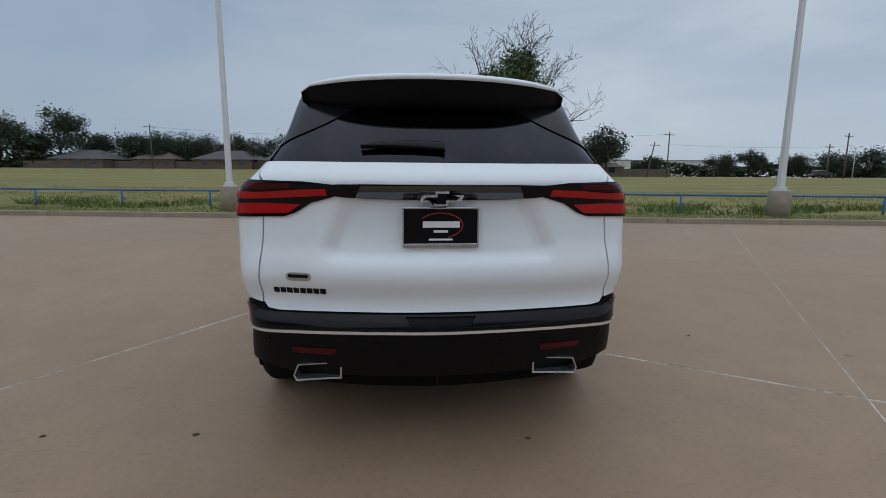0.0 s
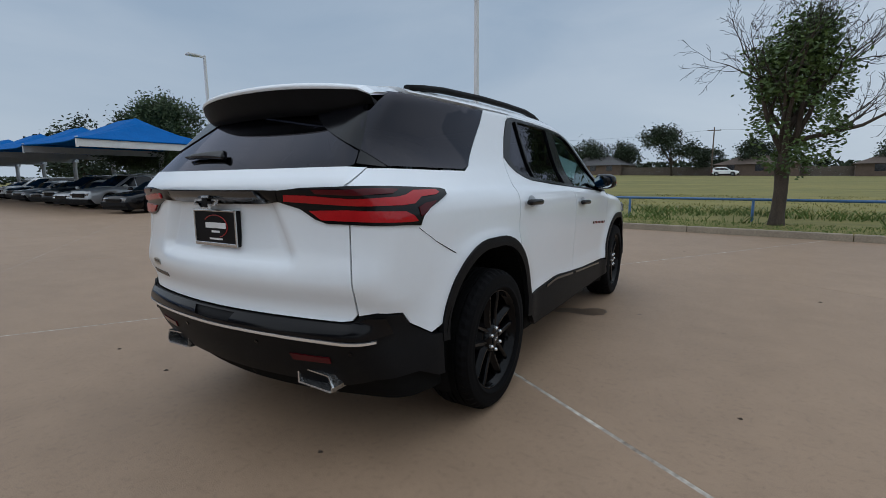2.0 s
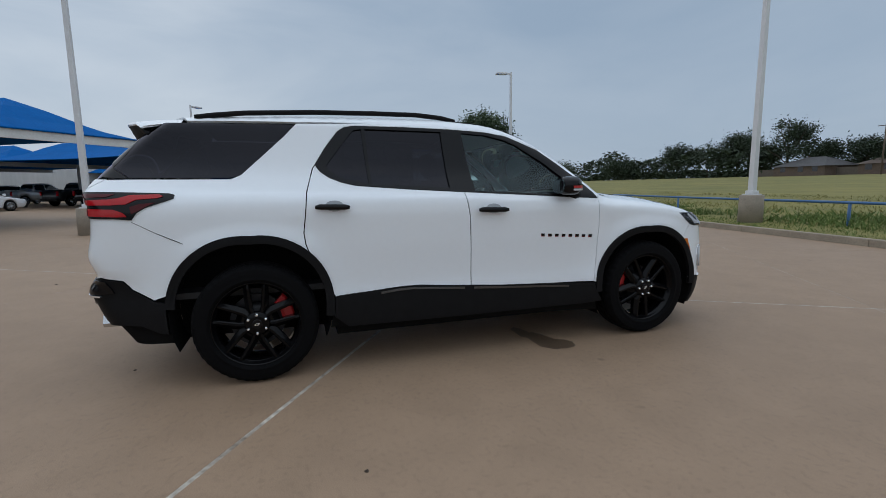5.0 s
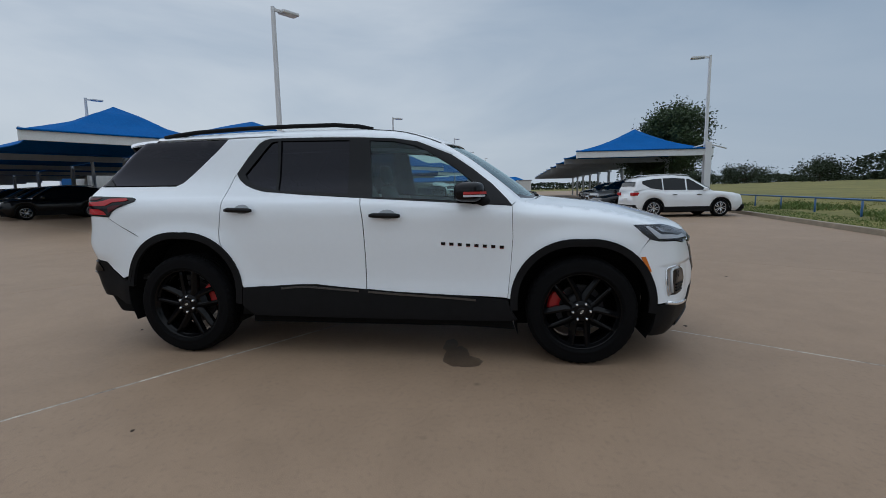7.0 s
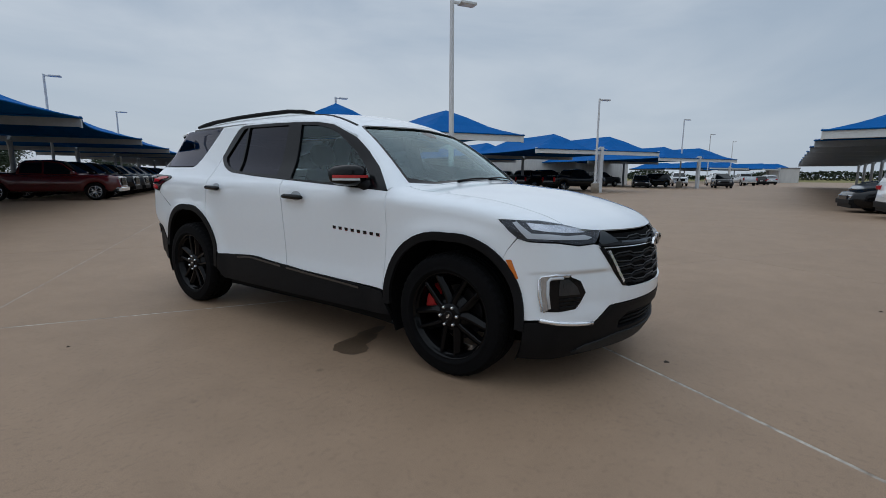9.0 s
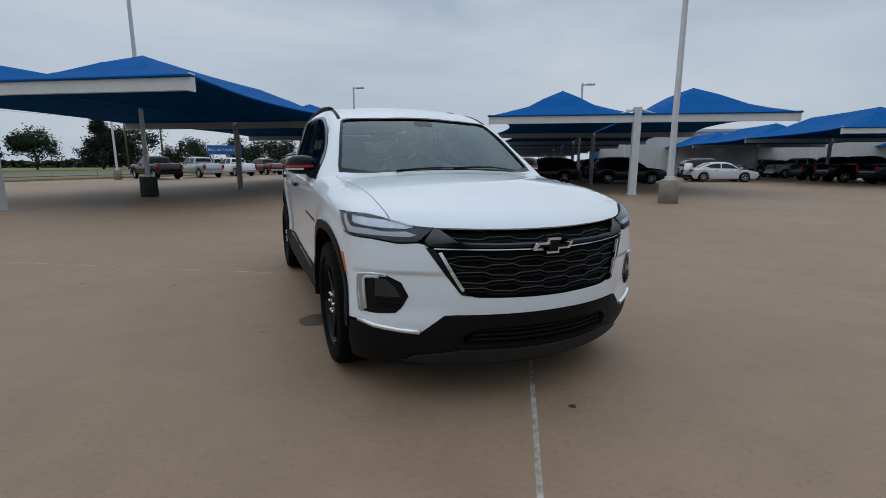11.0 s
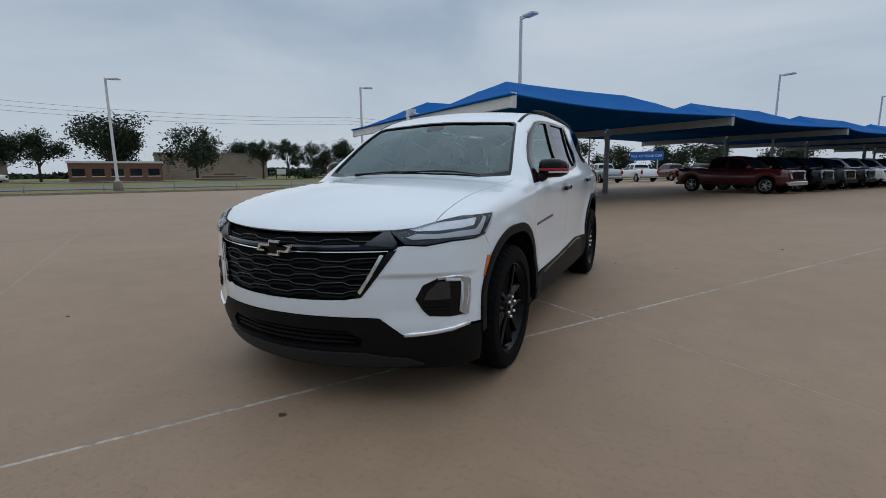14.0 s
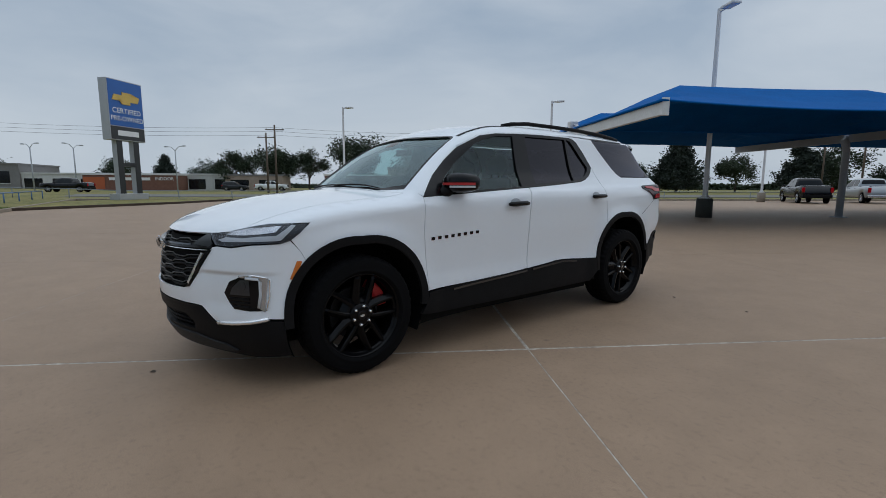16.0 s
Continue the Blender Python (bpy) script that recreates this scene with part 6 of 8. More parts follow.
def near_tree(x, y):
    """The half-bare tree by the kerb: leafy heart, dead twigs above and to one side."""
    root = empty("roadside_tree", Matrix.Translation((x, y, land(x, y))), "half-dead shade tree, leafy below with bare twigs above", "tree")
    bm_t, bm_d = bmesh.new(), bmesh.new()
    tube(bm_t, [(0, 0, -0.1), (0.0, 0, 0.06), (0.01, 0, 0.3), (0.03, 0.0, 0.8), (0.02, 0.02, 1.35), (0.03, 0.02, 1.7)], [0.21, 0.175, 0.15, 0.14, 0.15, 0.11], 12)
    leaves = []

    def grow(p, d, length, r, depth, bare):
        pts, rad = [p], [r]
        n = 4
        for i in range(n):
            d = (d + Vector(rng.normal(0, 0.13 + 0.03 * depth, 3)) + Vector((0, 0, 0.05))).normalized()
            p = p + d * (length / n)
            pts.append(p)
            rad.append(max(0.0042, r * (1 - 0.62 * (i + 1) / n)))
        tube(bm_d if depth > 1 else bm_t, pts, rad, 8 if depth == 0 else 5 if depth < 3 else 3, False)
        if depth < 4:
            for k in range(3 if depth < 2 else 2):
                i = int(rng.integers(1, n + 1)) if depth else int(rng.integers(2, n + 1))
                ax = Vector(rng.normal(size=3)).normalized()
                nd = (d + ax * rng.uniform(0.45, 0.95)).normalized()
                grow(pts[i], nd, length * rng.uniform(0.45, 0.66), rad[i] * 0.72, depth + 1, bare)
            grow(pts[-1], d, length * 0.55, rad[-1] * 0.95, depth + 1, bare)
        if depth >= 1:
            for q in pts[1:]:
                rxy = math.hypot(q.x - 0.16, q.y - 0.07)
                lim = 1.15 if q.z < 3.6 else 1.15 - (q.z - 3.6) * 0.62
                if not bare and rxy < lim and q.z < 4.7 and noise.noise((q.x * 1.6, q.y * 1.6, q.z * 1.4)) > -0.15:
                    for _ in range(6 if depth < 3 else 5):
                        leaves.append(tuple(q + Vector(rng.normal(0, 0.19, 3))))

    right = Vector((0.918, 0.396, 0))
    back = Vector((-0.396, 0.918, 0))
    fork = Vector((0.03, 0.02, 1.55))
    for k, (a, b, c, ln, bare) in enumerate(((-0.42, 0.15, 1.0, 1.9, False), (-0.20, -0.35, 1.0, 1.95, False), (0.10, 0.30, 1.0, 2.0, False), (0.25, -0.2, 1.0, 1.85, False), (0.50, 0.1, 1.0, 1.95, False), (-0.55, -0.2, 0.85, 1.7, False), (0.40, 0.45, 0.9, 1.7, False))):
        grow(fork + Vector((0, 0, rng.uniform(-0.15, 0.2))), (right * a + back * b + Vector((0, 0, c))).normalized(), ln, 0.075, 0, bare)
    grow(Vector((0.05, 0.02, 1.95)), (right * 1.0 + back * 0.05 + Vector((0, 0, 0.18))).normalized(), 1.95, 0.07, 0, True)
    grow(Vector((0.05, 0.02, 2.3)), (right * 0.66 + Vector((0, 0, 1.0))).normalized(), 1.9, 0.07, 0, True)
    grow(Vector((-0.1, 0.0, 2.3)), (right * -0.7 + back * 0.2 + Vector((0, 0, 0.9))).normalized(), 1.5, 0.05, 0, True)
    # inner fullness
    for _ in range(9000):
        d = rng.normal(size=3)
        d /= np.linalg.norm(d)
        r = rng.uniform(0.3, 1) ** 0.5
        zz = 2.78 + d[2] * r * 1.7
        k = 1.12 if zz < 3.9 else 0.95
        p = right * (d[0] * r * k + 0.22) + back * (d[1] * r * k)
        if noise.noise((p.x * 1.7, p.y * 1.7, zz * 1.7)) > 0.0:
            leaves.append((p.x, p.y, zz))
    part("trunk", bm_t, M["bark"], root)
    part("bare_crown", bm_d, M["twig"], root)
    leaf_mesh("crown", leaves, 0.055, M["leaf"], root, aspect=0.6)


near_tree(3.03, 10.02)
for x, y, h, w in ((-112, 136, 14, 15), (-104, 133, 13, 13), (-97, 131, 10, 11), (-89, 127, 15, 15), (-80, 131, 11, 12), (-73, 130, 12, 13), (-66, 129, 13, 12), (-59, 128, 12, 13), (-52, 127, 11, 12), (-44, 127, 12, 11), (-38, 122, 10, 11),
                   (-61, 124, 9, 10), (-30, 121, 12, 12), (-22, 121, 11, 10), (-9, 108, 15, 12), (-3, 112, 8, 8), (6, 112, 9, 9), (28, 110, 10, 12), (36, 110, 9, 11), (46, 108, 11, 13), (35, 75, 10.5, 8.5), (88, 119, 7, 9), (95, 118, 9, 9), (105, 117, 7, 9), (118, 117, 7, 12), (-125, 138, 12, 16), (-140, 138, 13, 16), (-160, 130, 13, 18), (-190, 120, 13, 20), (-225, 110, 12, 22), (-260, 100, 12, 24),
                   (128, 118, 8, 14), (140, 110, 8, 16), (70, 126, 6, 9)):
    far_tree(x, y, h * (0.55 if x < -150 else 0.95 if x < -85 else 0.66 if x < 2 else 0.8), w * 0.9)
far_tree(-27.6, 11.6, 6.1, 4.9, clump=300, per=150, bole=0.3, leaf=0.085, key="leaf_mid", label="broad green tree standing behind the shade canopies")
far_tree(-60.0, 20.0, 7.5, 9.0, clump=90)
for x, y, h, w, k in ((85, -43, 13, 13, "leafy"), (78, -54, 10.5, 12, "leafy"), (84, -68, 9, 8, "leafy"), (72, -64, 9, 5.5, "leafy"), (69, -68, 9.2, 5.5, "leafy"), (66.5, -73, 8, 8, "leafy"), (63, -78.5, 8.8, 7.5, "leafy"), (57, -87, 9.5, 8.5, "leafy"), (52, -95, 7, 6, "leafy"),
                      (39.5, -87, 11, 13, "pine"), (33, -97, 8, 8.5, "leafy"), (26, -108, 11, 10, "pine"), (22, -114, 10, 12, "leafy"), (12, -118, 7, 10, "leafy"), (-8, -142, 9, 14, "leafy"), (2, -135, 8, 12, "leafy"),
                      (98, -22, 9, 8, "leafy"), (95, -29, 10, 10, "leafy"), (92.5, -36, 10, 8, "leafy"), (98, -32, 9, 9, "leafy"), (89, -47, 11, 7, "leafy"), (111, -12, 8, 7, "pine"), (140, 20, 7, 12, "leafy"), (128, -5, 7, 10, "leafy"), (118, -22, 7, 11, "leafy"), (110, -75, 3, 5, "leafy"), (-30, -160, 9, 16, "leafy"), (-60, -165, 9, 18, "leafy")):
    far_tree(x, y, h * 0.84, w * 0.9, k)


def hedge_row(pts, h, name, label):
    """A far line of trees along the horizon, too dense to count."""
    cen = []
    for (x0, y0), (x1, y1) in zip(pts, pts[1:]):
        n = int(math.hypot(x1 - x0, y1 - y0) / 2.2)
        for i in range(n):
            f = i / n
            x, y = x0 + (x1 - x0) * f, y0 + (y1 - y0) * f
            z = land(x, y)
            hh = h * (0.65 + 0.5 * noise.noise((x * 0.05, y * 0.05, 1)))
            for _ in range(70):
                cen.append((x + rng.normal(0, 1.6), y + rng.normal(0, 1.6), z + rng.uniform(0.0, 1.0) ** 0.8 * hh))
    root = empty(name, Matrix(), label, "woods", kind="stuff")
    leaf_mesh("woods", cen, 0.8, M["leaf_far"], root)


hedge_row([(-300, 150), (-150, 150), (-40, 140), (60, 132)], 5.0, "far_woods", "dark line of distant trees behind the houses")
hedge_row([(-200, 138), (-130, 130), (-92, 127)], 13.0, "far_woods", "tall dense dark trees behind the field")
hedge_row([(60, 134), (150, 122), (230, 60)], 5, "far_woods", "dark line of distant trees behind the sheds")
hedge_row([(190, 40), (150, -60), (110, -110), (60, -150), (-40, -190), (-140, -190)], 3.2, "far_woods", "dark line of distant trees beyond the road")
hedge_row([(-200, -120), (-260, -40), (-300, 40), (-300, 150)], 6, "far_woods", "dark line of distant trees past the lot")

# ---------------------------------------------------------------- grass by the kerb
def blades(n, x0, x1, d0, d1, h0, h1, width, key, name, label, patchy=0.0):
    verts, faces = [], []
    for _ in range(n):
        t, d = rng.uniform(x0, x1), d0 + (d1 - d0) * rng.uniform(0, 1) ** 1.2
        x, y = t * 0.9903 + KN.x * d, KERB_N[0] - t * 0.1386 + KN.y * d
        if patchy and noise.noise((x * 0.35, y * 0.5, 3)) < patchy - 0.25:
            continue
        z = land(x, y) - 0.01
        a = rng.uniform(0, math.tau)
        h = rng.uniform(h0, h1)
        w = width * rng.uniform(0.6, 1.4)
        lx, ly = rng.normal(0, 0.35, 2) * h
        dx, dy = math.cos(a) * w, math.sin(a) * w
        k = len(verts)
        verts += [(x - dx, y - dy, z), (x + dx, y + dy, z), (x + lx + dx * 0.4, y + ly + dy * 0.4, z + h * 0.7), (x + lx * 1.7, y + ly * 1.7, z + h)]
        faces += [(k, k + 1, k + 2), (k, k + 2, k + 3)]
    ob = mesh_ob(name, verts, faces, M[key])
    return tagged(ob, label, "grass", kind="stuff")


blades(16000, -24, 27, 0.2, 1.7, 0.03, 0.075, 0.010, "blade", "mown_grass", "short mown green grass behind the kerb")
blades(15000, -24, 27, 1.5, 4.6, 0.10, 0.27, 0.016, "blade", "tall_weeds", "taller green weeds along the blue rail", 0.2)
blades(5000, -24, 27, 1.3, 6.0, 0.05, 0.16, 0.014, "straw", "dry_grass", "dry straw-coloured grass between the weeds", 0.25)
blades(14000, -30, 30, 4.4, 16, 0.05, 0.12, 0.022, "straw", "field_grass", "yellowing cut grass of the field", 0.12)

# ---------------------------------------------------------------- road, lawn, corner bed
M["brick"] = mat("brown_brick", (0.115, 0.082, 0.064), 0.85, var=0.3, scale=2.0, bump=0.3, bscale=12)
M["red_brick"] = mat("red_brick", (0.185, 0.088, 0.062), 0.85, var=0.3, scale=2.0, bump=0.3, bscale=12)
M["tan_wall"] = mat("tan_block_wall", (0.34, 0.27, 0.215), 0.85, var=0.2, scale=0.5, bump=0.2)
M["shingle"] = mat("grey_shingles", (0.085, 0.083, 0.085), 0.9, var=0.3, scale=1.5, bump=0.5, bscale=9)
M["brown_shingle"] = mat("brown_shingles", (0.105, 0.078, 0.062), 0.9, var=0.3, scale=1.5, bump=0.5, bscale=9)
M["fence_wood"] = mat("weathered_fence_boards", (0.115, 0.095, 0.078), 0.9, var=0.35, scale=3, bump=0.4, stretch3=(6, 6, 0.6))
M["wood_pole"] = mat("utility_pole_wood", (0.12, 0.09, 0.07), 0.9, var=0.3, scale=5)
M["white_wall"] = mat("white_wall_panels", (0.58, 0.58, 0.56), 0.7, var=0.12, scale=0.4, stretch3=(1, 1, 0.2))
M["grey_wall"] = mat("grey_wall_panels", (0.20, 0.195, 0.19), 0.8, var=0.15, scale=0.4)
M["dark_glass"] = mat("dark_window_glass", (0.012, 0.014, 0.017), 0.08, var=0.2, scale=2)
M["blue_wall"] = mat("blue_entrance_panels", (0.02, 0.16, 0.45), 0.35, var=0.1, scale=1)
M["sign_blue"] = mat("blue_sign_face", (0.006, 0.105, 0.40), 0.3, var=0.06, scale=2)
M["sign_black"] = mat("black_sign_face", (0.02, 0.021, 0.023), 0.35, var=0.1, scale=2)
M["sign_silver"] = mat("silver_sign_cladding", (0.40, 0.41, 0.42), 0.4, metal=0.3, var=0.08, scale=2)
M["gold"] = mat("gold_emblem", (0.62, 0.42, 0.10), 0.35, metal=0.3, var=0.15, scale=2)
M["letters"] = mat("white_letters", (0.78, 0.78, 0.78), 0.5, var=0.03, scale=4)
M["orange_sign"] = mat("orange_banner", (0.42, 0.10, 0.035), 0.6, var=0.1, scale=1)
M["soil"] = mat("dark_soil", (0.065, 0.045, 0.032), 0.95, var=0.4, scale=2, bump=0.6, bscale=20)
M["wire"] = mat("black_wire", (0.02, 0.02, 0.02), 0.6, var=0.1, scale=5)


def strip(name, v0, v1, u0, u1, z, key, label, category):
    q = [uv(u0, v0), uv(u0, v1), uv(u1, v1), uv(u1, v0)]
    bm = bmesh.new()
    prism(bm, q[::-1] if area2(q) < 0 else q, z - 0.05, z)
    return tagged(part(name, bm, M[key], None), label, category, kind="structure")


strip("road", 40.0, 50.0, -220, 160, 0.16, "road", "grey asphalt road beyond the roadside lawn", "road")
strip("lawn", KERB_E + 0.18, 39.9, -220, 40, 0.11, "grass", "roadside lawn between kerb and road", "lawn")
q = [(25.5, 5.75), (31.0, -2.0), (37.0, -7.6), (41.0, -2.0), (34.0, 8.0), (26.5, 9.0)]
bm = bmesh.new()
prism(bm, q if area2(q) > 0 else q[::-1], -0.02, 0.10)
tagged(part("corner_bed", bm, M["grass"], None), "grass corner bed round the roadside sign", "lawn", kind="structure")
q2 = [(25.3, 5.6), (30.9, -2.3), (37.0, -7.95), (37.0, -7.6), (31.0, -2.0), (25.5, 5.75)]
bm = bmesh.new()
prism(bm, q2 if area2(q2) > 0 else q2[::-1], -0.02, 0.13)
tagged(part("corner_kerb", bm, M["soil"], None), "dark soil-stained kerb round the corner bed", "kerb", kind="structure")


# ---------------------------------------------------------------- houses, sheds, fences, poles
def at_ang(x, y, ang, z=None):
    return Matrix.Translation((x, y, land(x, y) if z is None else z)) @ Matrix.Rotation(ang, 4, "Z")


def house(x, y, ang, w, d, wall=2.6, roof=2.6, wall_key="brick", roof_key="shingle"):
    root = empty("house", at_ang(x, y, ang), "low brick house with a hipped shingle roof behind the fence", "house", "houses beyond the field")
    bm = bmesh.new()
    box(bm, -w / 2, w / 2, -d / 2, d / 2, -1.0, wall)
    part("wall", bm, M[wall_key], root)
    bm = bmesh.new()
    e, hip = 0.5, d * 0.45
    lo = [bm.verts.new(c) for c in ((-w / 2 - e, -d / 2 - e, wall), (w / 2 + e, -d / 2 - e, wall), (w / 2 + e, d / 2 + e, wall), (-w / 2 - e, d / 2 + e, wall))]
    r0, r1 = bm.verts.new((-w / 2 + hip, 0, wall + roof)), bm.verts.new((w / 2 - hip, 0, wall + roof))
    for f in ((lo[0], lo[1], r1, r0), (lo[1], lo[2], r1), (lo[2], lo[3], r0, r1), (lo[3], lo[0], r0), (lo[3], lo[2], lo[1], lo[0])):
        bm.faces.new(f)
    roof_ob = part("roof", bm, M[roof_key], root)
    bm = bmesh.new()
    box(bm, -w * 0.2, -w * 0.2 + 0.5, 0.6, 1.1, wall + roof * 0.3, wall + roof + 0.35)
    part("chimney", bm, M[wall_key], roof_ob)
    for k in (-0.3, 0.05, 0.32):
        bm = bmesh.new()
        box(bm, w * k - 0.7, w * k + 0.7, -d / 2 - 0.03, -d / 2 + 0.02, 0.9, 2.1)
        part("window", bm, M["dark_glass"], root)
    return root


an = ang_n
for x, y, w, d, rf, wk, rk in ((-80, 124, 14, 10, 3.0, "brick", "shingle"), (-44, 121, 15, 10, 3.0, "brick", "shingle"), (-40.5, 122, 13, 10, 2.8, "brick", "shingle"), (-27, 119, 15, 11, 3.2, "brick", "shingle"), (6.5, 112, 14, 9, 2.2, "brick", "brown_shingle"), (29, 108, 16, 10, 2.6, "brick", "brown_shingle"), (44, 107, 15, 10, 2.4, "brick", "brown_shingle"), (-62, 123, 11, 8, 2.4, "brick", "brown_shingle")):
    house(x, y, an, w, d, 2.2, rf * 0.8, wk, rk)

fence = empty("board_fence", Matrix(), "long weathered grey board fence behind the field", "fence", kind="structure")
for i in range(62):
    t = -112 + i * 2.6
    x, y = t * 0.9903 + KN.x * 101, KERB_N[0] - t * 0.1386 + KN.y * 101
    bm = bmesh.new()
    for k in range(13):
        hh = 1.8 + rng.uniform(-0.03, 0.03)
        box(bm, k * 0.2 + 0.006, k * 0.2 + 0.194, -0.012, 0.012, -0.3, hh)
    box(bm, 0, 2.6, 0.012, 0.06, 0.4, 0.5)
    box(bm, 0, 2.6, 0.012, 0.06, 1.3, 1.4)
    o = part("fence_panel", bm, M["fence_wood"], fence)
    o.matrix_local = at_ang(x, y, an)


def utility_pole(x, y, h, ang, arm=2.4, lean=0.0):
    root = empty("utility_pole", at_ang(x, y, ang), "wooden utility pole with a crossarm", "utility pole", "utility poles")
    bm = bmesh.new()
    tube(bm, [(0, 0, -0.3), (lean * h, 0, h)], [0.16, 0.11], 8)
    part("pole", bm, M["wood_pole"], root)
    bm = bmesh.new()
    box(bm, lean * h - arm / 2, lean * h + arm / 2, -0.06, 0.06, h - 0.7, h - 0.57)
    part("crossarm", bm, M["wood_pole"], root)
    for k in (-0.45, 0.45):
        bm = bmesh.new()
        tube(bm, [(lean * h + arm * k, 0, h - 0.57), (lean * h + arm * k, 0, h - 0.40)], 0.05, 6)
        part("insulator", bm, M["grey_steel"], root)
    return root


for x, y, h, a, l in ((-57, 108, 10, 0.3, 0.0), (52, 93, 7.5, 0.2, 0.22), (56, 92, 9.6, 0.2, 0.0), (89, 88, 7.2, 0.2, 0), (92, 87, 9.4, 0.2, 0), (-1.5, 104, 9.5, 0.2, 0), (61.0, -18.6, 9.2, 1.0, 0), (66.0, -19.0, 8.6, 1.0, 0), (13.5, -91, 11.5, 1.0, 0.0), (20, -98, 11, 1.0, 0), (84, 24, 12, 1.0, 0)):
    utility_pole(x, y, h, a, lean=l)


def wires(a, b, sag, count=2, gap=0.8):
    root = empty("overhead_wire", Matrix(), "thin dark overhead wires between poles", "wire", "overhead wires")
    for k in range(count):
        pts = []
        for i in range(13):
            f = i / 12
            pts.append((a[0] + (b[0] - a[0]) * f, a[1] + (b[1] - a[1]) * f, a[2] + (b[2] - a[2]) * f - 4 * sag * f * (1 - f) - gap * k))
        bm = bmesh.new()
        tube(bm, pts, 0.014, 4)
        part("strand", bm, M["wire"], root)


wires((-57, 108, land(-57, 108) + 9.5), (-1.5, 104, land(-1.5, 104) + 9.0), 1.0, 1)
wires((-1.5, 104, land(-1.5, 104) + 9.0), (56, 92, land(56, 92) + 9.1), 1.0, 1)
wires((56, 92, land(56, 92) + 7.0), (92, 87, land(92, 87) + 6.8), 0.5, 1)
wires((61.0, -18.6, 8.9), (43, -54, 9.4), 0.6, 3, 0.5)
wires((43, -54, 9.4), (13.5, -91, 9.4), 0.6, 3, 0.5)
wires((61.0, -18.6, 8.9), (84, 24, 9.4), 0.6, 3, 0.5)


def street_lamp(x, y, h, ang, arms=2):
    root = empty("street_lamp", at_ang(x, y, ang), "tall grey street lamp with curved arms", "street lamp", "street lamps")
    bm = bmesh.new()
    tube(bm, [(0, 0, -0.2), (0, 0, h)], [0.11, 0.07], 8)
    part("mast", bm, M["grey_steel"], root)
    for s in (1, -1)[:arms]:
        bm = bmesh.new()
        tube(bm, [(0, 0, h - 0.1), (s * 0.8, 0, h + 0.45), (s * 1.9, 0, h + 0.55)], 0.04, 6)
        a = part("arm", bm, M["grey_steel"], root)
        bm = bmesh.new()
        box(bm, s * 1.9 - 0.3, s * 1.9 + 0.3, -0.13, 0.13, h + 0.46, h + 0.60, 0.03)
        part("lamp_head", bm, M["grey_steel"], a)


for x, y, a in ((88, 8, 0.5), (84, 3, 2.6), (77, -9, 0.5), (95, 88, 0.2)):
    street_lamp(x, y, 6.3, a)


def shed(name, x, y, ang, w, d, h, key, label, windows=0, roof_key="grey_wall", door=False):
    """A flat-roofed commercial building with a parapet and openings."""
    root = empty(name, at_ang(x, y, ang), label, "building")
    bm = bmesh.new()
    box(bm, -w / 2, w / 2, -d / 2, d / 2, -1.0, h)
    part("wall", bm, M[key], root)
    bm = bmesh.new()
    box(bm, -w / 2 - 0.15, w / 2 + 0.15, -d / 2 - 0.15, d / 2 + 0.15, h, h + 0.28)
    part("parapet", bm, M[roof_key], root)
    for k in range(windows):
        wx = -w / 2 + w * (k + 0.5) / windows
        ww = w / windows * 0.32
        bm = bmesh.new()
        box(bm, wx - ww, wx + ww, -d / 2 - 0.04, -d / 2 + 0.02, 0.9 if not door else 0.1, h * 0.72)
        wd = part("window", bm, M["dark_glass"], root)
        bm = bmesh.new()
        box(bm, wx - ww - 0.08, wx + ww + 0.08, -d / 2 - 0.10, -d / 2 - 0.03, 0.80 if not door else 0.05, 0.92 if not door else 0.12)
        part("sill", bm, M["white_wall"], wd)
    return root


def facing(x0, y0, x1, y1):
    """Angle of a wall from one end to the other, whose front faces the car."""
    return math.atan2(y0 - y1, x0 - x1)


shed("warehouse", 90.5, -66.5, facing(84, -74, 95, -56), 21, 14, 5.0, "tan_wall", "long low tan block warehouse across the road", 0)
shed("brick_office", 72.5, -37.0, facing(69, -41, 74, -32), 11, 8, 2.7, "red_brick", "small red brick office with a flat white roof", 5, "white_wall")
shed("grey_store", 131, 17, facing(126, 9, 134, 26), 18, 14, 4.6, "grey_wall", "grey flat-roofed store far across the road", 2, "grey_wall")
shed("white_shop_row", 117, -6, facing(104, -28, 127, 12), 46, 10, 3.1, "white_wall", "long white shop row across the road", 9, "white_wall", True)
ish = shed("storage_shop", 107.5, -6.5, facing(103, -13.5, 111.5, 1), 17, 5, 2.9, "red_brick", "red brick shop front with white lettering and an orange banner", 0, "white_wall")
shed("tan_shop", 97, -27, facing(94, -32, 100, -22), 11, 8, 2.9, "tan_wall", "tan shop building beside the trees", 2)
shed("industrial_shed", 76, 150, an, 60, 14, 5.0, "white_wall", "long white industrial shed far beyond the field", 0, "grey_wall")
shed("white_trailer_shed", 52, 118, an, 14, 8, 4.0, "white_wall", "white metal shed beyond the field", 1)


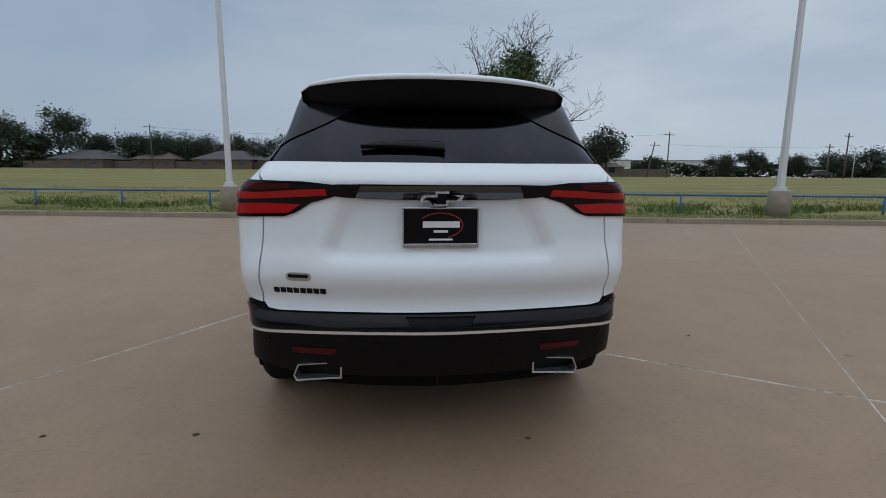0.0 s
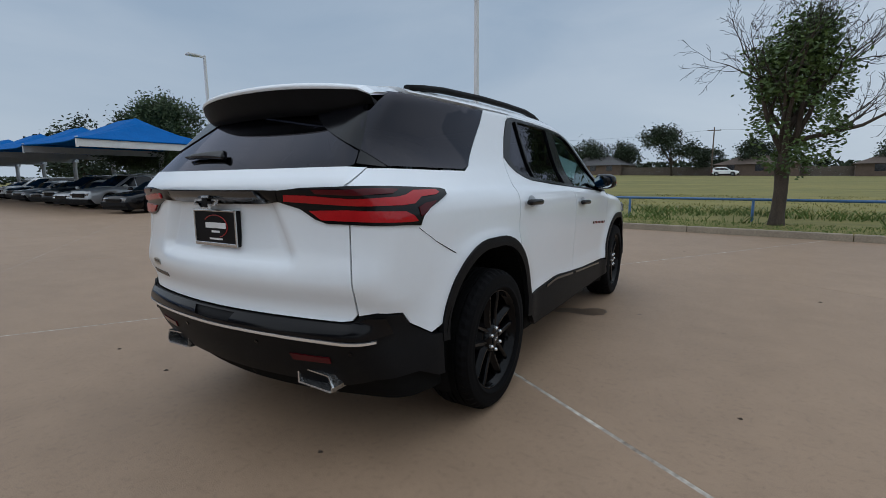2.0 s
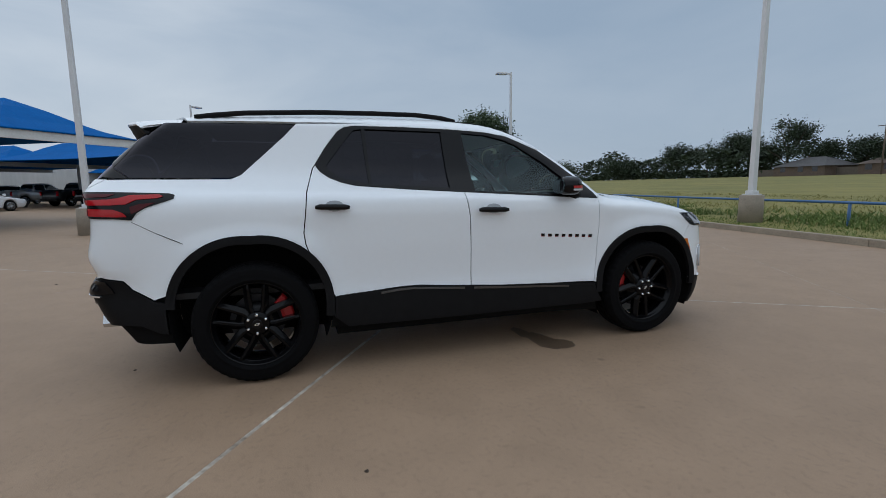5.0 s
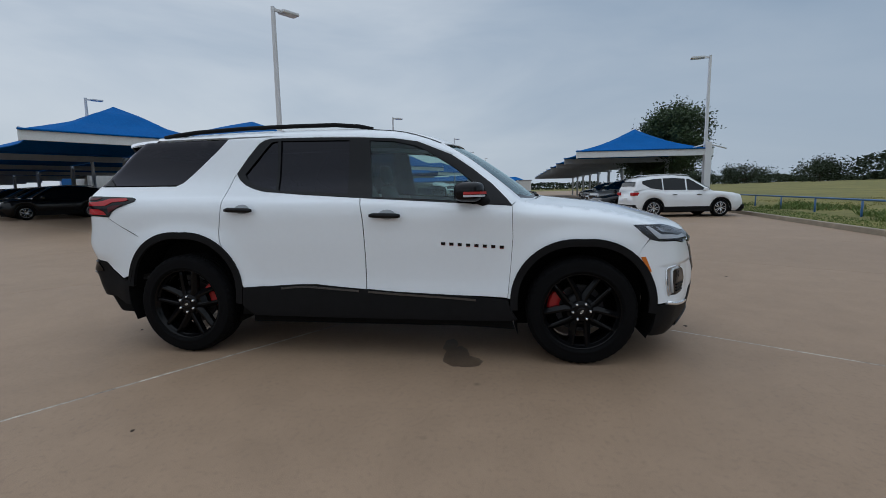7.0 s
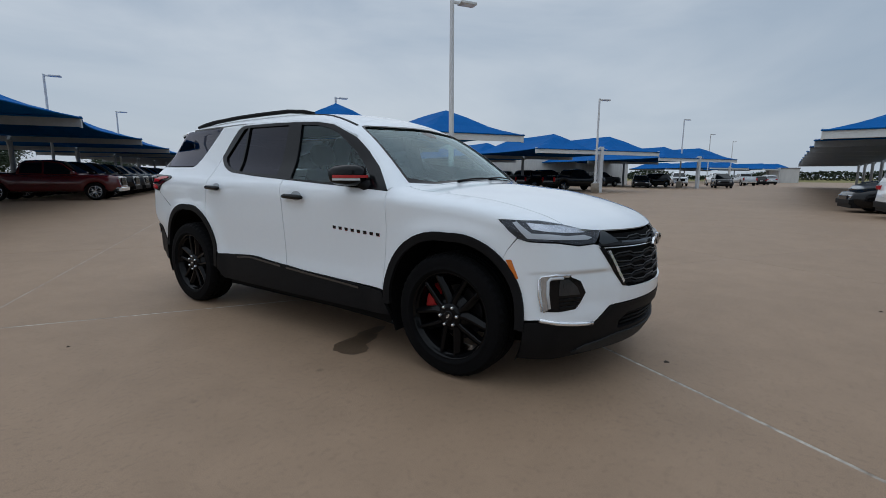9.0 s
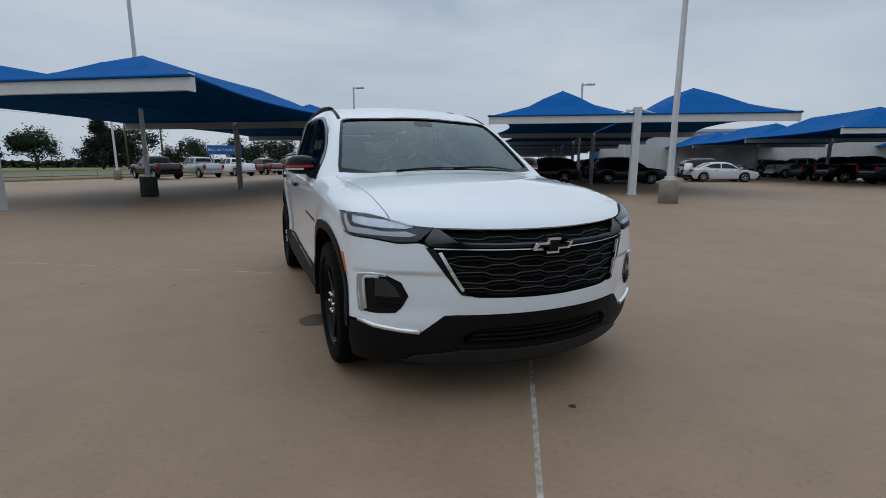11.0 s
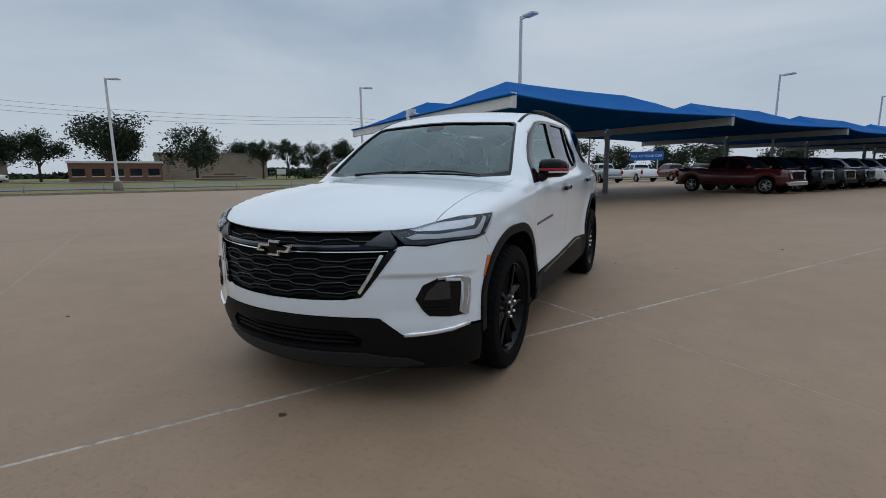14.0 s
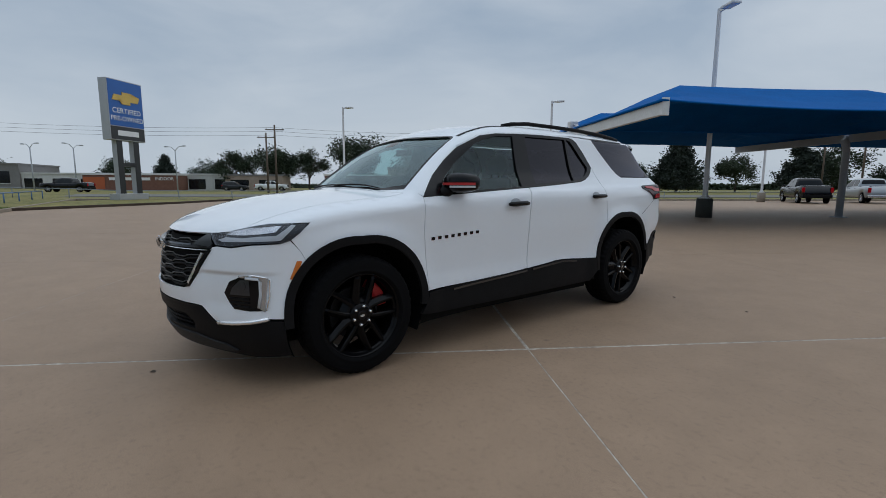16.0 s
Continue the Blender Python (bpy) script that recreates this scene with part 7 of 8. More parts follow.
def lettering(text, size, m, material, parent, name="lettering", depth=0.02):
    cu = bpy.data.curves.new(name, "FONT")
    cu.body, cu.size, cu.extrude = text, size, depth
    cu.align_x, cu.align_y = "CENTER", "CENTER"
    ob = bpy.data.objects.new(name, cu)
    scene.collection.objects.link(ob)
    dg = bpy.context.evaluated_depsgraph_get()
    me = bpy.data.meshes.new_from_object(ob.evaluated_get(dg))
    bpy.data.objects.remove(ob)
    me.materials.clear()
    me.materials.append(material)
    o = new(name, me)
    o.parent = parent
    o.matrix_local = m
    return o


front = Matrix.Rotation(radians(90), 4, "X")
lettering("INDOOR", 0.85, Matrix.Translation((6.2, -2.56, 2.2)) @ front, M["letters"], ish)
for x0, x1 in ((0.9, 3.6), (-3.8, 0.2)):
    bm = bmesh.new()
    box(bm, x0, x1, -2.58, -2.53, 1.9, 2.45)
    part("print_bar", bm, M["letters"], ish)
bm = bmesh.new()
box(bm, -8.3, -4.6, -2.60, -2.53, 0.2, 2.5)
part("banner", bm, M["orange_sign"], ish, "orange banner")

# roadside pylon sign
SIGN_Y = -0.1
sg_root = empty("pylon_sign", at_ang(38.6, SIGN_Y, radians(-50), 0.10) @ Matrix.Scale(0.84, 4), "tall roadside pylon sign with a blue face and two legs", "sign")
bm = bmesh.new()
box(bm, -1.5, 1.5, -0.55, 0.55, 0.0, 0.55, 0.03)
part("plinth", bm, M["sign_silver"], sg_root)
for s in (-1, 1):
    bm = bmesh.new()
    box(bm, s * 0.85 - 0.26, s * 0.85 + 0.26, -0.26, 0.26, 0.55, 5.3, 0.02)
    part("leg", bm, M["sign_silver"], sg_root)
    bm = bmesh.new()
    box(bm, s * 0.85 - 0.28, s * 0.85 + 0.28, -0.285, -0.265, 0.55, 5.1)
    part("leg_face", bm, M["sign_black"], sg_root)
bm = bmesh.new()
box(bm, -0.6, 0.6, -0.24, 0.24, 2.9, 3.25, 0.02)
part("crosspiece", bm, M["sign_black"], sg_root)
bm = bmesh.new()
box(bm, -1.75, 1.75, -0.42, 0.42, 5.12, 10.2, 0.03)
cab = part("cabinet", bm, M["sign_silver"], sg_root)
bm = bmesh.new()
box(bm, -1.68, 1.68, -0.445, -0.42, 6.34, 10.12)
part("blue_face", bm, M["sign_blue"], cab, "bright blue sign face")
bm = bmesh.new()
box(bm, -1.68, 1.68, -0.445, -0.42, 5.20, 6.28)
part("black_face", bm, M["sign_black"], cab)
bm = bmesh.new()
cross_emblem(bm, 1.40, 0.52, 0.06)
o = part("emblem", bm, M["gold"], cab, "plain gold cross-bar emblem")
o.matrix_local = Matrix.Translation((0, -0.447, 8.70))
lettering("CERTIFIED", 0.62, Matrix.Translation((0, -0.455, 7.60)) @ front, M["letters"], cab)
lettering("PRE-OWNED", 0.56, Matrix.Translation((0, -0.455, 6.95)) @ front, M["letters"], cab)
bm = bmesh.new()
box(bm, -1.05, 1.05, -0.465, -0.44, 5.52, 5.96)
part("print_bar", bm, M["letters"], cab)

# billboard
bb = empty("billboard", at_ang(4.0, -106, radians(178), 0.2), "blue billboard with white lettering on a steel post", "sign")
bm = bmesh.new()
tube(bm, [(-2.2, 0, -0.2), (-2.2, 0, 3.2)], 0.14, 8)
part("post", bm, M["grey_steel"], bb)
bm = bmesh.new()
tube(bm, [(2.2, 0, -0.2), (2.2, 0, 3.2)], 0.14, 8)
part("post", bm, M["grey_steel"], bb)
bm = bmesh.new()
box(bm, -3.3, 3.3, -0.12, 0.12, 3.0, 4.9, 0.03)
part("board", bm, M["sign_blue"], bb)
lettering("SELL US YOUR CAR", 0.72, Matrix.Translation((0, -0.14, 3.95)) @ front, M["letters"], bb)

# dealership
dl = empty("showroom", at_ang(-74.5, -45.0, math.atan2(0.66, -0.75) + math.pi, 0.0), "white car showroom with dark windows and a blue entrance", "building")
bm = bmesh.new()
box(bm, -20, 24, 0, 22, 0, 5.2)
part("wall", bm, M["white_wall"], dl)
bm = bmesh.new()
box(bm, -20.2, 24.2, -0.2, 22.2, 5.2, 5.5)
part("parapet", bm, M["white_wall"], dl)
for k in range(6):
    bm = bmesh.new()
    box(bm, -19 + k * 3.7, -16.2 + k * 3.7, -0.06, 0.02, 1.6, 3.4)
    part("window", bm, M["dark_glass"], dl)
for k in range(8):
    bm = bmesh.new()
    box(bm, 3.2 + k * 2.2, 5.2 + k * 2.2, -0.08, 0.02, 0.2, 3.9)
    part("glazing", bm, M["dark_glass"], dl)
bm = bmesh.new()
box(bm, 20.5, 25.5, -2.5, 3, 0, 7.0, 0.05)
part("entrance_arch", bm, M["blue_wall"], dl, "bright blue entrance panel")
bm = bmesh.new()
box(bm, -0.5, 20.4, -3.2, 0.0, 4.1, 4.6, 0.03)
part("awning", bm, M["blue_wall"], dl)
shed("service_shed", -142.0, 6.0, radians(95) + math.pi, 6, 8, 3.4, "white_wall", "white service shed at the end of the lot", 2)

# stained patch of damp on the concrete
bm = bmesh.new()
for cx, cy, rx, ry in ((0.86, 0.62, 0.22, 0.10), (0.98, 0.70, 0.11, 0.13), (0.62, 0.55, 0.16, 0.06)):
    vs = [bm.verts.new((cx + rx * math.cos(t) * (1 + 0.2 * noise.noise((math.cos(t) * 2, math.sin(t) * 2, cx))), cy + ry * math.sin(t) * (1 + 0.25 * noise.noise((math.cos(t) * 2, math.sin(t) * 2, cx + 3))), 0.0015 + cx * 0.0004)) for t in [k * math.tau / 28 for k in range(28)]]
    bm.faces.new(vs)
M["damp"] = mat("damp_concrete", (0.115, 0.076, 0.047), 0.45, var=0.3, scale=6)
tagged(part("damp_stain", bm, M["damp"], None), "dark damp drip stain on the concrete under the car", "stain", kind="stuff")


# stone terraces, a notice board and a clipped hedge on the far lawn
M["field_stone"] = mat("brown_field_stone", (0.17, 0.115, 0.085), 0.9, var=0.35, scale=2.5, bump=0.5, bscale=10)
M["cap_stone"] = mat("pale_cap_stone", (0.36, 0.30, 0.25), 0.85, var=0.2, scale=2, bump=0.3)


def terrace(x, y, ang, w, label):
    root = empty("stone_terrace", at_ang(x, y, ang), label, "garden wall", "stone terraces on the lawn")
    for x0, x1, y0, h in ((-w / 2, w / 2, 0.0, 0.35), (-w * .36, w * .36, 0.8, 0.75), (-w * .17, w * .17, 1.5, 1.15)):
        bm = bmesh.new()
        box(bm, x0, x1, y0, y0 + 1.2, -0.5, h, 0.03)
        wl_ob = part("wall_step", bm, M["field_stone"], root)
        bm = bmesh.new()
        box(bm, x0 - .12, x1 + .12, y0 - .12, y0 + 1.3, h, h + .14, 0.03)
        part("cap", bm, M["cap_stone"], wl_ob)


terrace(62.5, -47.5, facing(60, -51, 65, -44), 9.0, "low stepped wall of brown stone on the lawn")
terrace(52.5, -64.0, facing(49.5, -68, 55.5, -60), 8.0, "low stepped wall of brown stone beside the trees")
nb = empty("notice_board", at_ang(58.0, -55.0, facing(55, -59, 61, -51)), "white notice board on two dark posts", "sign")
for sx in (-.8, .8):
    bm = bmesh.new()
    box(bm, sx - .06, sx + .06, -.06, .06, -.3, 1.9, .01)
    part("post", bm, M["sign_black"], nb)
bm = bmesh.new()
box(bm, -.72, .72, -.05, .05, .9, 1.85, .01)
part("board", bm, M["white_wall"], nb)
hp = [(57.5 + rng.normal(0, .8) + k * .12, -60.5 + rng.normal(0, .8) - k * .16, 0.1 + rng.uniform(0, 1.5)) for k in range(12) for _ in range(60)]
hr = empty("clipped_hedge", Matrix(), "dark clipped hedge on the lawn", "hedge", kind="stuff")
leaf_mesh("leaves", hp, 0.3, M["leaf_far"], hr)


# small dark chips and dry leaves lying on the concrete
bm = bmesh.new()
for cx, cy in ((-1.93, -2.21), (-1.19, -2.25), (0.45, -2.40), (2.16, -1.02), (-0.09, 2.64), (2.9, 2.2), (-2.6, 4.1), (3.6, -3.2), (-3.4, -4.4), (1.4, 5.4)):
    r = rng.uniform(0.010, 0.022)
    a0 = rng.uniform(0, math.tau)
    lo = [bm.verts.new((cx + r * (1.5 if k % 2 else 0.8) * math.cos(a0 + k * math.tau / 6), cy + r * math.sin(a0 + k * math.tau / 6), 0.002)) for k in range(6)]
    hi = bm.verts.new((cx + 0.2 * r, cy, 0.010))
    for k in range(6):
        bm.faces.new((lo[k], lo[(k + 1) % 6], hi))
tagged(part("ground_litter", bm, M["soil"], None), "tiny dark chips and dry leaves on the concrete", "litter", kind="stuff")


# ---------------------------------------------------------------- parked vehicles
M.update({
    "v_white": mat("white_vehicle_paint", (0.74, 0.755, 0.77), 0.3, var=0.02, scale=3, coat=0.8),
    "v_black": mat("black_vehicle_paint", (0.004, 0.004, 0.005), 0.2, var=0.1, scale=3, coat=0.25, spec=0.3),
    "v_silver": mat("silver_vehicle_paint", (0.36, 0.38, 0.40), 0.3, metal=0.4, var=0.03, scale=3, coat=0.8),
    "v_red": mat("maroon_vehicle_paint", (0.085, 0.008, 0.010), 0.22, var=0.08, scale=3, coat=0.8),
    "v_grey": mat("grey_vehicle_paint", (0.022, 0.024, 0.027), 0.3, metal=0.2, var=0.05, scale=3, coat=0.25, spec=0.3),
    "v_rim": mat("silver_alloy", (0.55, 0.56, 0.57), 0.25, metal=0.8, var=0.08, scale=8),
    "v_glass": mat("vehicle_dark_glass", (0.006, 0.008, 0.009), 0.08, var=0.15, scale=4, spec=0.4),
})

SHAPES = {
    # length, half width, wheelbase, tyre radius, sill, deck line (x, z), cab base and roof (x, z), deck behind the cab
    "suv": dict(L=4.62, W=.93, wb=2.70, r=.36, sill=.24, belt=1.02,
                deck=[(-2.31, .62), (-2.29, .95), (-2.22, 1.08), (-1.0, 1.07), (.5, 1.05), (.95, 1.05), (1.6, 1.0), (2.0, .93), (2.22, .80), (2.31, .50)],
                cab=[(-2.25, 1.08), (-2.15, 1.40), (-2.0, 1.57), (-1.4, 1.67), (-.6, 1.70), (.05, 1.65), (1.02, 1.05)]),
    "sedan": dict(L=4.85, W=.92, wb=2.83, r=.335, sill=.2, belt=.93,
                  deck=[(-2.42, .55), (-2.40, .92), (-2.2, 1.0), (-1.6, 1.0), (-.4, .95), (.9, .92), (1.5, .86), (2.1, .74), (2.36, .62), (2.42, .45)],
                  cab=[(-1.85, .99), (-1.0, 1.38), (-.5, 1.45), (.1, 1.43), (.45, 1.33), (1.12, .90)]),
    "pickup": dict(L=5.88, W=1.0, wb=3.74, r=.41, sill=.42, belt=1.22,
                   deck=[(-2.94, .70), (-2.93, 1.20), (-2.86, 1.26), (-1.1, 1.25), (.9, 1.20), (1.4, 1.22), (2.2, 1.19), (2.72, 1.13), (2.90, .95), (2.94, .62)],
                   cab=[(-1.12, 1.22), (-1.0, 1.72), (-.8, 1.86), (.1, 1.90), (.55, 1.84), (1.32, 1.22)]),
}


def vehicle(kind, paint, label, name=None):
    """A parked vehicle facing local +x, its wheels on z = 0."""
    s = SHAPES[kind]
    root = empty(name or {"suv": "parked_suv", "sedan": "parked_sedan", "pickup": "pickup_truck"}[kind], Matrix(), label, {"suv": "car", "sedan": "car", "pickup": "truck"}[kind], "vehicles parked in the lot")
    L, W, r, sill = s["L"], s["W"], s["r"], s["sill"]
    top_of = curve([p[0] for p in s["deck"]], [p[1] for p in s["deck"]])
    axles = (-s["wb"] / 2 - (.12 if kind == "suv" else .05), s["wb"] / 2 - (.05 if kind != "pickup" else -.02))
    # lower body: rings along the length, arches cut by raising the bottom edge
    bm = bmesh.new()
    rings = []
    n = 72
    for i in range(n + 1):
        x = -L / 2 + L * i / n
        e = min(x + L / 2, L / 2 - x)
        w = W * (0.80 + 0.20 * min(1, e / .45) ** .5)
        zt = float(top_of(x))
        zb = sill + .12 * max(0, 1 - e / .35)
        for ax in axles:
            d = abs(x - ax)
            if d < r * 1.14:
                zb = max(zb, r + math.sqrt((r * 1.14) ** 2 - d * d) * .98)
        zb = min(zb, zt - .05)
        prof = [(0, zb), (w * .93, zb), (w * .985, zb + (zt - zb) * .18), (w, zb + (zt - zb) * .50), (w * .985, zb + (zt - zb) * .80), (w * .93, zt - .015), (w * .80, zt + .012), (0, zt + .03)]
        ring = [bm.verts.new((x, y, z)) for y, z in prof] + [bm.verts.new((x, -y, z)) for y, z in prof[-2:0:-1]]
        rings.append(ring)
    for a, b in zip(rings, rings[1:]):
        for k in range(len(a)):
            bm.faces.new((a[k], b[k], b[(k + 1) % len(a)], a[(k + 1) % len(a)])).smooth = True
    bm.faces.new(rings[0][::-1])
    bm.faces.new(rings[-1])
    bmesh.ops.recalc_face_normals(bm, faces=bm.faces)
    part("body", bm, M[paint], root)
    # dark lower trim
    bm = bmesh.new()
    box(bm, -L / 2 + .06, L / 2 - .06, -W * .90, W * .90, sill - .03, sill + .16, .02)
    if kind == "suv":
        box(bm, axles[0] + r * 1.1, axles[1] - r * 1.1, -W * .995, W * .995, sill - .01, sill + .20, .02)
    part("lower_trim", bm, M["satin_black"], root)
    # cab: painted shell with dark panes set in its sides, front and back
    c = s["cab"]
    n = 30
    xs = [c[0][0] + (c[-1][0] - c[0][0]) * i / n for i in range(n + 1)]
    roof_of = lambda x: float(np.interp(x, [p[0] for p in c], [p[1] for p in c]))

    def cab_at(x):
        """Foot, roof height and half width of the roof at x."""
        zr, z0 = roof_of(x), min(roof_of(x), float(top_of(x)) - .01)
        return z0, zr, W * (.93 - .30 * max(0.001, zr - z0) / .75 * .85)

    bm = bmesh.new()
    rings = []
    for x in xs:
        z0, zr, wt = cab_at(x)
        prof = [(W * .93, z0), (wt + (W * .93 - wt) * .5, z0 + (zr - z0) * .5), (wt, zr - .03), (wt * .9, zr + .012), (wt * .6, zr + .028), (0, zr + .036)]
        rings.append([bm.verts.new((x, y, z)) for y, z in prof] + [bm.verts.new((x, -y, z)) for y, z in prof[-2::-1]])
    for a, b in zip(rings, rings[1:]):
        for k in range(len(a) - 1):
            bm.faces.new((a[k], b[k], b[k + 1], a[k + 1])).smooth = True
    for end in (rings[0], rings[-1]):
        bm.faces.new(end)
    bmesh.ops.recalc_face_normals(bm, faces=bm.faces)
    part("cab", bm, M[paint], root)

    def pane(name, rows):
        bm = bmesh.new()
        vs = [[bm.verts.new(p) for p in row] for row in rows]
        for a, b in zip(vs, vs[1:]):
            for k in range(len(a) - 1):
                bm.faces.new((a[k], b[k], b[k + 1], a[k + 1])).smooth = True
        bmesh.ops.recalc_face_normals(bm, faces=bm.faces)
        part(name, bm, M["v_glass"], root)

    rows = []
    for i in range(9):
        x = c[-2][0] + .07 + (c[-1][0] - c[-2][0] - .13) * i / 8
        z0, zr, wt = cab_at(x)
        rows.append([(x + .012, wt * f * .90, zr + .046 - .016 * abs(f)) for f in (-1, -.6, 0, .6, 1)])
    pane("windscreen", rows)
    rows = []
    for i in range(7):
        x = c[0][0] + .05 + (c[1][0] - c[0][0] - .02) * i / 6
        z0, zr, wt = cab_at(x)
        rows.append([(x - .014, wt * f * .86, zr + .046 - .016 * abs(f)) for f in (-1, -.6, 0, .6, 1)])
    pane("rear_window", rows)
    lights = {"suv": [(-1.92, -1.10), (-1.05, -.14), (-.08, .88)], "sedan": [(-1.38, -.33), (-.26, .92)], "pickup": [(-.96, -.13), (-.05, 1.14)]}[kind]
    for sgn in (1, -1):
        for xa, xb in lights:
            rows = []
            for i in range(11):
                x = xa + (xb - xa) * i / 10
                z0, zr, wt = cab_at(x)
                lo = z0 + .06 + (.50 * max(0, -1.60 - x) if kind == "suv" else .30 * max(0, -1.05 - x) if kind == "sedan" else 0)
                hi = max(lo + .015, zr - .095)
                row = []
                for z in (lo, (lo + hi) / 2, hi):
                    row.append((x, sgn * (W * .93 + (wt - W * .93) * (z - z0) / max(.02, zr - .03 - z0) + .007), z))
                rows.append(row)
            pane("side_window", rows)
        if kind == "suv":
            for ax in axles:
                bm = bmesh.new()
                tube(bm, [(ax + r * 1.17 * math.cos(radians(a)), sgn * W * .968, r + r * 1.15 * math.sin(radians(a))) for a in range(-18, 199, 12)], .042, 6)
                part("arch_trim", bm, M["satin_black"], root)
        # lamps, mirrors, handles
        bm = bmesh.new()
        zf = float(top_of(L / 2 - .12))
        box(bm, L / 2 - .32, L / 2 - .035, sgn * W * .62 - .17, sgn * W * .62 + .17, zf - .22, zf - .07, .03)
        part("head_lamp", bm, M["lamp_clear"], root)
        bm = bmesh.new()
        zr = 1.08 if kind == "pickup" else .98 if kind == "suv" else .86
        if kind == "pickup":
            box(bm, -L / 2 - .012, -L / 2 + .08, sgn * W * .86 - .09, sgn * W * .86 + .09, zr - .26, zr + .10, .015)
        else:
            box(bm, -L / 2 - .012, -L / 2 + .30, sgn * W * .74 - .17, sgn * W * .74 + .14, zr - .09, zr + .05, .03)
        part("tail_lamp", bm, M["red_lens"], root)
        bm = bmesh.new()
        mx = c[-2][0] + .55
        rounded_hull(bm, [((mx, sgn * (W * .95), s["belt"] + .08), .05, .05, (1, 0, 0), (0, 0, 1)), ((mx, sgn * (W + .10), s["belt"] + .10), .09, .085, (1, 0, 0), (0, 0, 1)), ((mx - .02, sgn * (W + .18), s["belt"] + .10), .06, .06, (1, 0, 0), (0, 0, 1))], 10)
        part("wing_mirror", bm, M[paint], root)
        for hx in (-.62, .38) if kind != "pickup" else (-.72, .22):
            bm = bmesh.new()
            box(bm, hx - .09, hx + .09, sgn * W * .995 - .02, sgn * W * .995 + .02, s["belt"] - .11, s["belt"] - .085, .006)
            part("door_handle", bm, M["gloss_black"], root)
    # front and rear trim
    bm = bmesh.new()
    zf = float(top_of(L / 2 - .12))
    box(bm, L / 2 - .10, L / 2 + .012, -W * .52, W * .52, zf - (.48 if kind == "pickup" else .30), zf - .09, .02)
    part("grille", bm, M["gloss_black"], root)
    bm = bmesh.new()
    zb = .52 if kind == "pickup" else .40
    box(bm, L / 2 - .22, L / 2 + (.05 if kind == "pickup" else .015), -W * .90, W * .90, zb - .10, zb + .09, .03)
    part("front_bumper", bm, M["chrome" if kind == "pickup" and paint in ("v_red", "v_white", "v_silver") else "satin_black"], root)
    bm = bmesh.new()
    box(bm, -L / 2 - (.06 if kind == "pickup" else .015), -L / 2 + .22, -W * .90, W * .90, zb - .08, zb + .12, .03)
    part("rear_bumper", bm, M["chrome" if kind == "pickup" and paint in ("v_red", "v_white", "v_silver") else "satin_black"], root)
    bm = bmesh.new()
    box(bm, -L / 2 - .016, -L / 2 + .02, -.17, .17, zb + (.26 if kind != "pickup" else .02), zb + (.38 if kind != "pickup" else .12))
    part("number_plate", bm, M["mark_white"], root)
    if kind == "pickup":
        bm = bmesh.new()
        box(bm, -2.84, -1.16, -W * .84, W * .84, 1.235, 1.292)
        part("bed_cover", bm, M["satin_black"], root)
    if kind == "suv":
        for sgn in (1, -1):
            bm = bmesh.new()
            tube(bm, [(-1.75, sgn * .60, 1.67), (-1.6, sgn * .61, 1.73), (-.5, sgn * .61, 1.76), (0, sgn * .60, 1.72), (.1, sgn * .59, 1.67)], .018, 6)
            part("roof_rail", bm, M["v_rim"], root)
    # wheels
    for ax in axles:
        for sgn in (1, -1):
            bm = bmesh.new()
            m = 36
            wy = sgn * (W - .13)
            prof = [(-.10, r * .68), (-.11, r * .9), (-.09, r), (.09, r), (.11, r * .9), (.10, r * .68)]
            rr = [[bm.verts.new((ax + q * math.cos(k * math.tau / m), wy + dy * 1.0, r + q * math.sin(k * math.tau / m))) for k in range(m)] for dy, q in prof]
            for a, b in zip(rr, rr[1:]):
                for k in range(m):
                    bm.faces.new((a[k], a[(k + 1) % m], b[(k + 1) % m], b[k])).smooth = True
            bmesh.ops.recalc_face_normals(bm, faces=bm.faces)
            wheel = part("wheel", bm, M["rubber"], root, "black tyre on a silver rim")
            bm = bmesh.new()
            tube(bm, [(ax, wy + sgn * .02, r), (ax, wy + sgn * .05, r)], r * .66, 24)
            part("rim_back", bm, M["liner"], wheel)
            bm = bmesh.new()
            for k in range(5):
                for da in (-.16, .16):
                    a = k * math.tau / 5 + da
                    a2 = k * math.tau / 5 + da * 1.5
                    tube(bm, [(ax + r * .10 * math.cos(a), wy + sgn * .085, r + r * .10 * math.sin(a)), (ax + r * .66 * math.cos(a2), wy + sgn * .09, r + r * .66 * math.sin(a2))], [.022, .018], 5)
            tube(bm, [(ax, wy + sgn * .06, r), (ax, wy + sgn * .10, r)], r * .16, 12)
            ringp = [(ax + r * .67 * math.cos(k * math.tau / 24), wy + sgn * .09, r + r * .67 * math.sin(k * math.tau / 24)) for k in range(25)]
            tube(bm, ringp, .016, 5, False)
            part("rim", bm, M["v_rim"], wheel)
    return root


def stand(x, y, deg):
    return Matrix.Translation((x, y, 0)) @ Matrix.Rotation(radians(deg), 4, "Z")


ROW_V = math.degrees(math.atan2(VY, VX))          # heading along +V
first = {}


def park(kind, paint, label, m):
    """The first of a kind is built, the rest are copies."""
    key = (kind, paint)
    if key not in first:
        first[key] = vehicle(kind, paint, label)
        first[key].matrix_world = m
        return first[key]
    o = copy_thing(first[key], m)
    o["label"] = label
    return o


WORD = {"v_white": "white", "v_black": "black", "v_silver": "silver", "v_red": "dark red", "v_grey": "dark grey"}
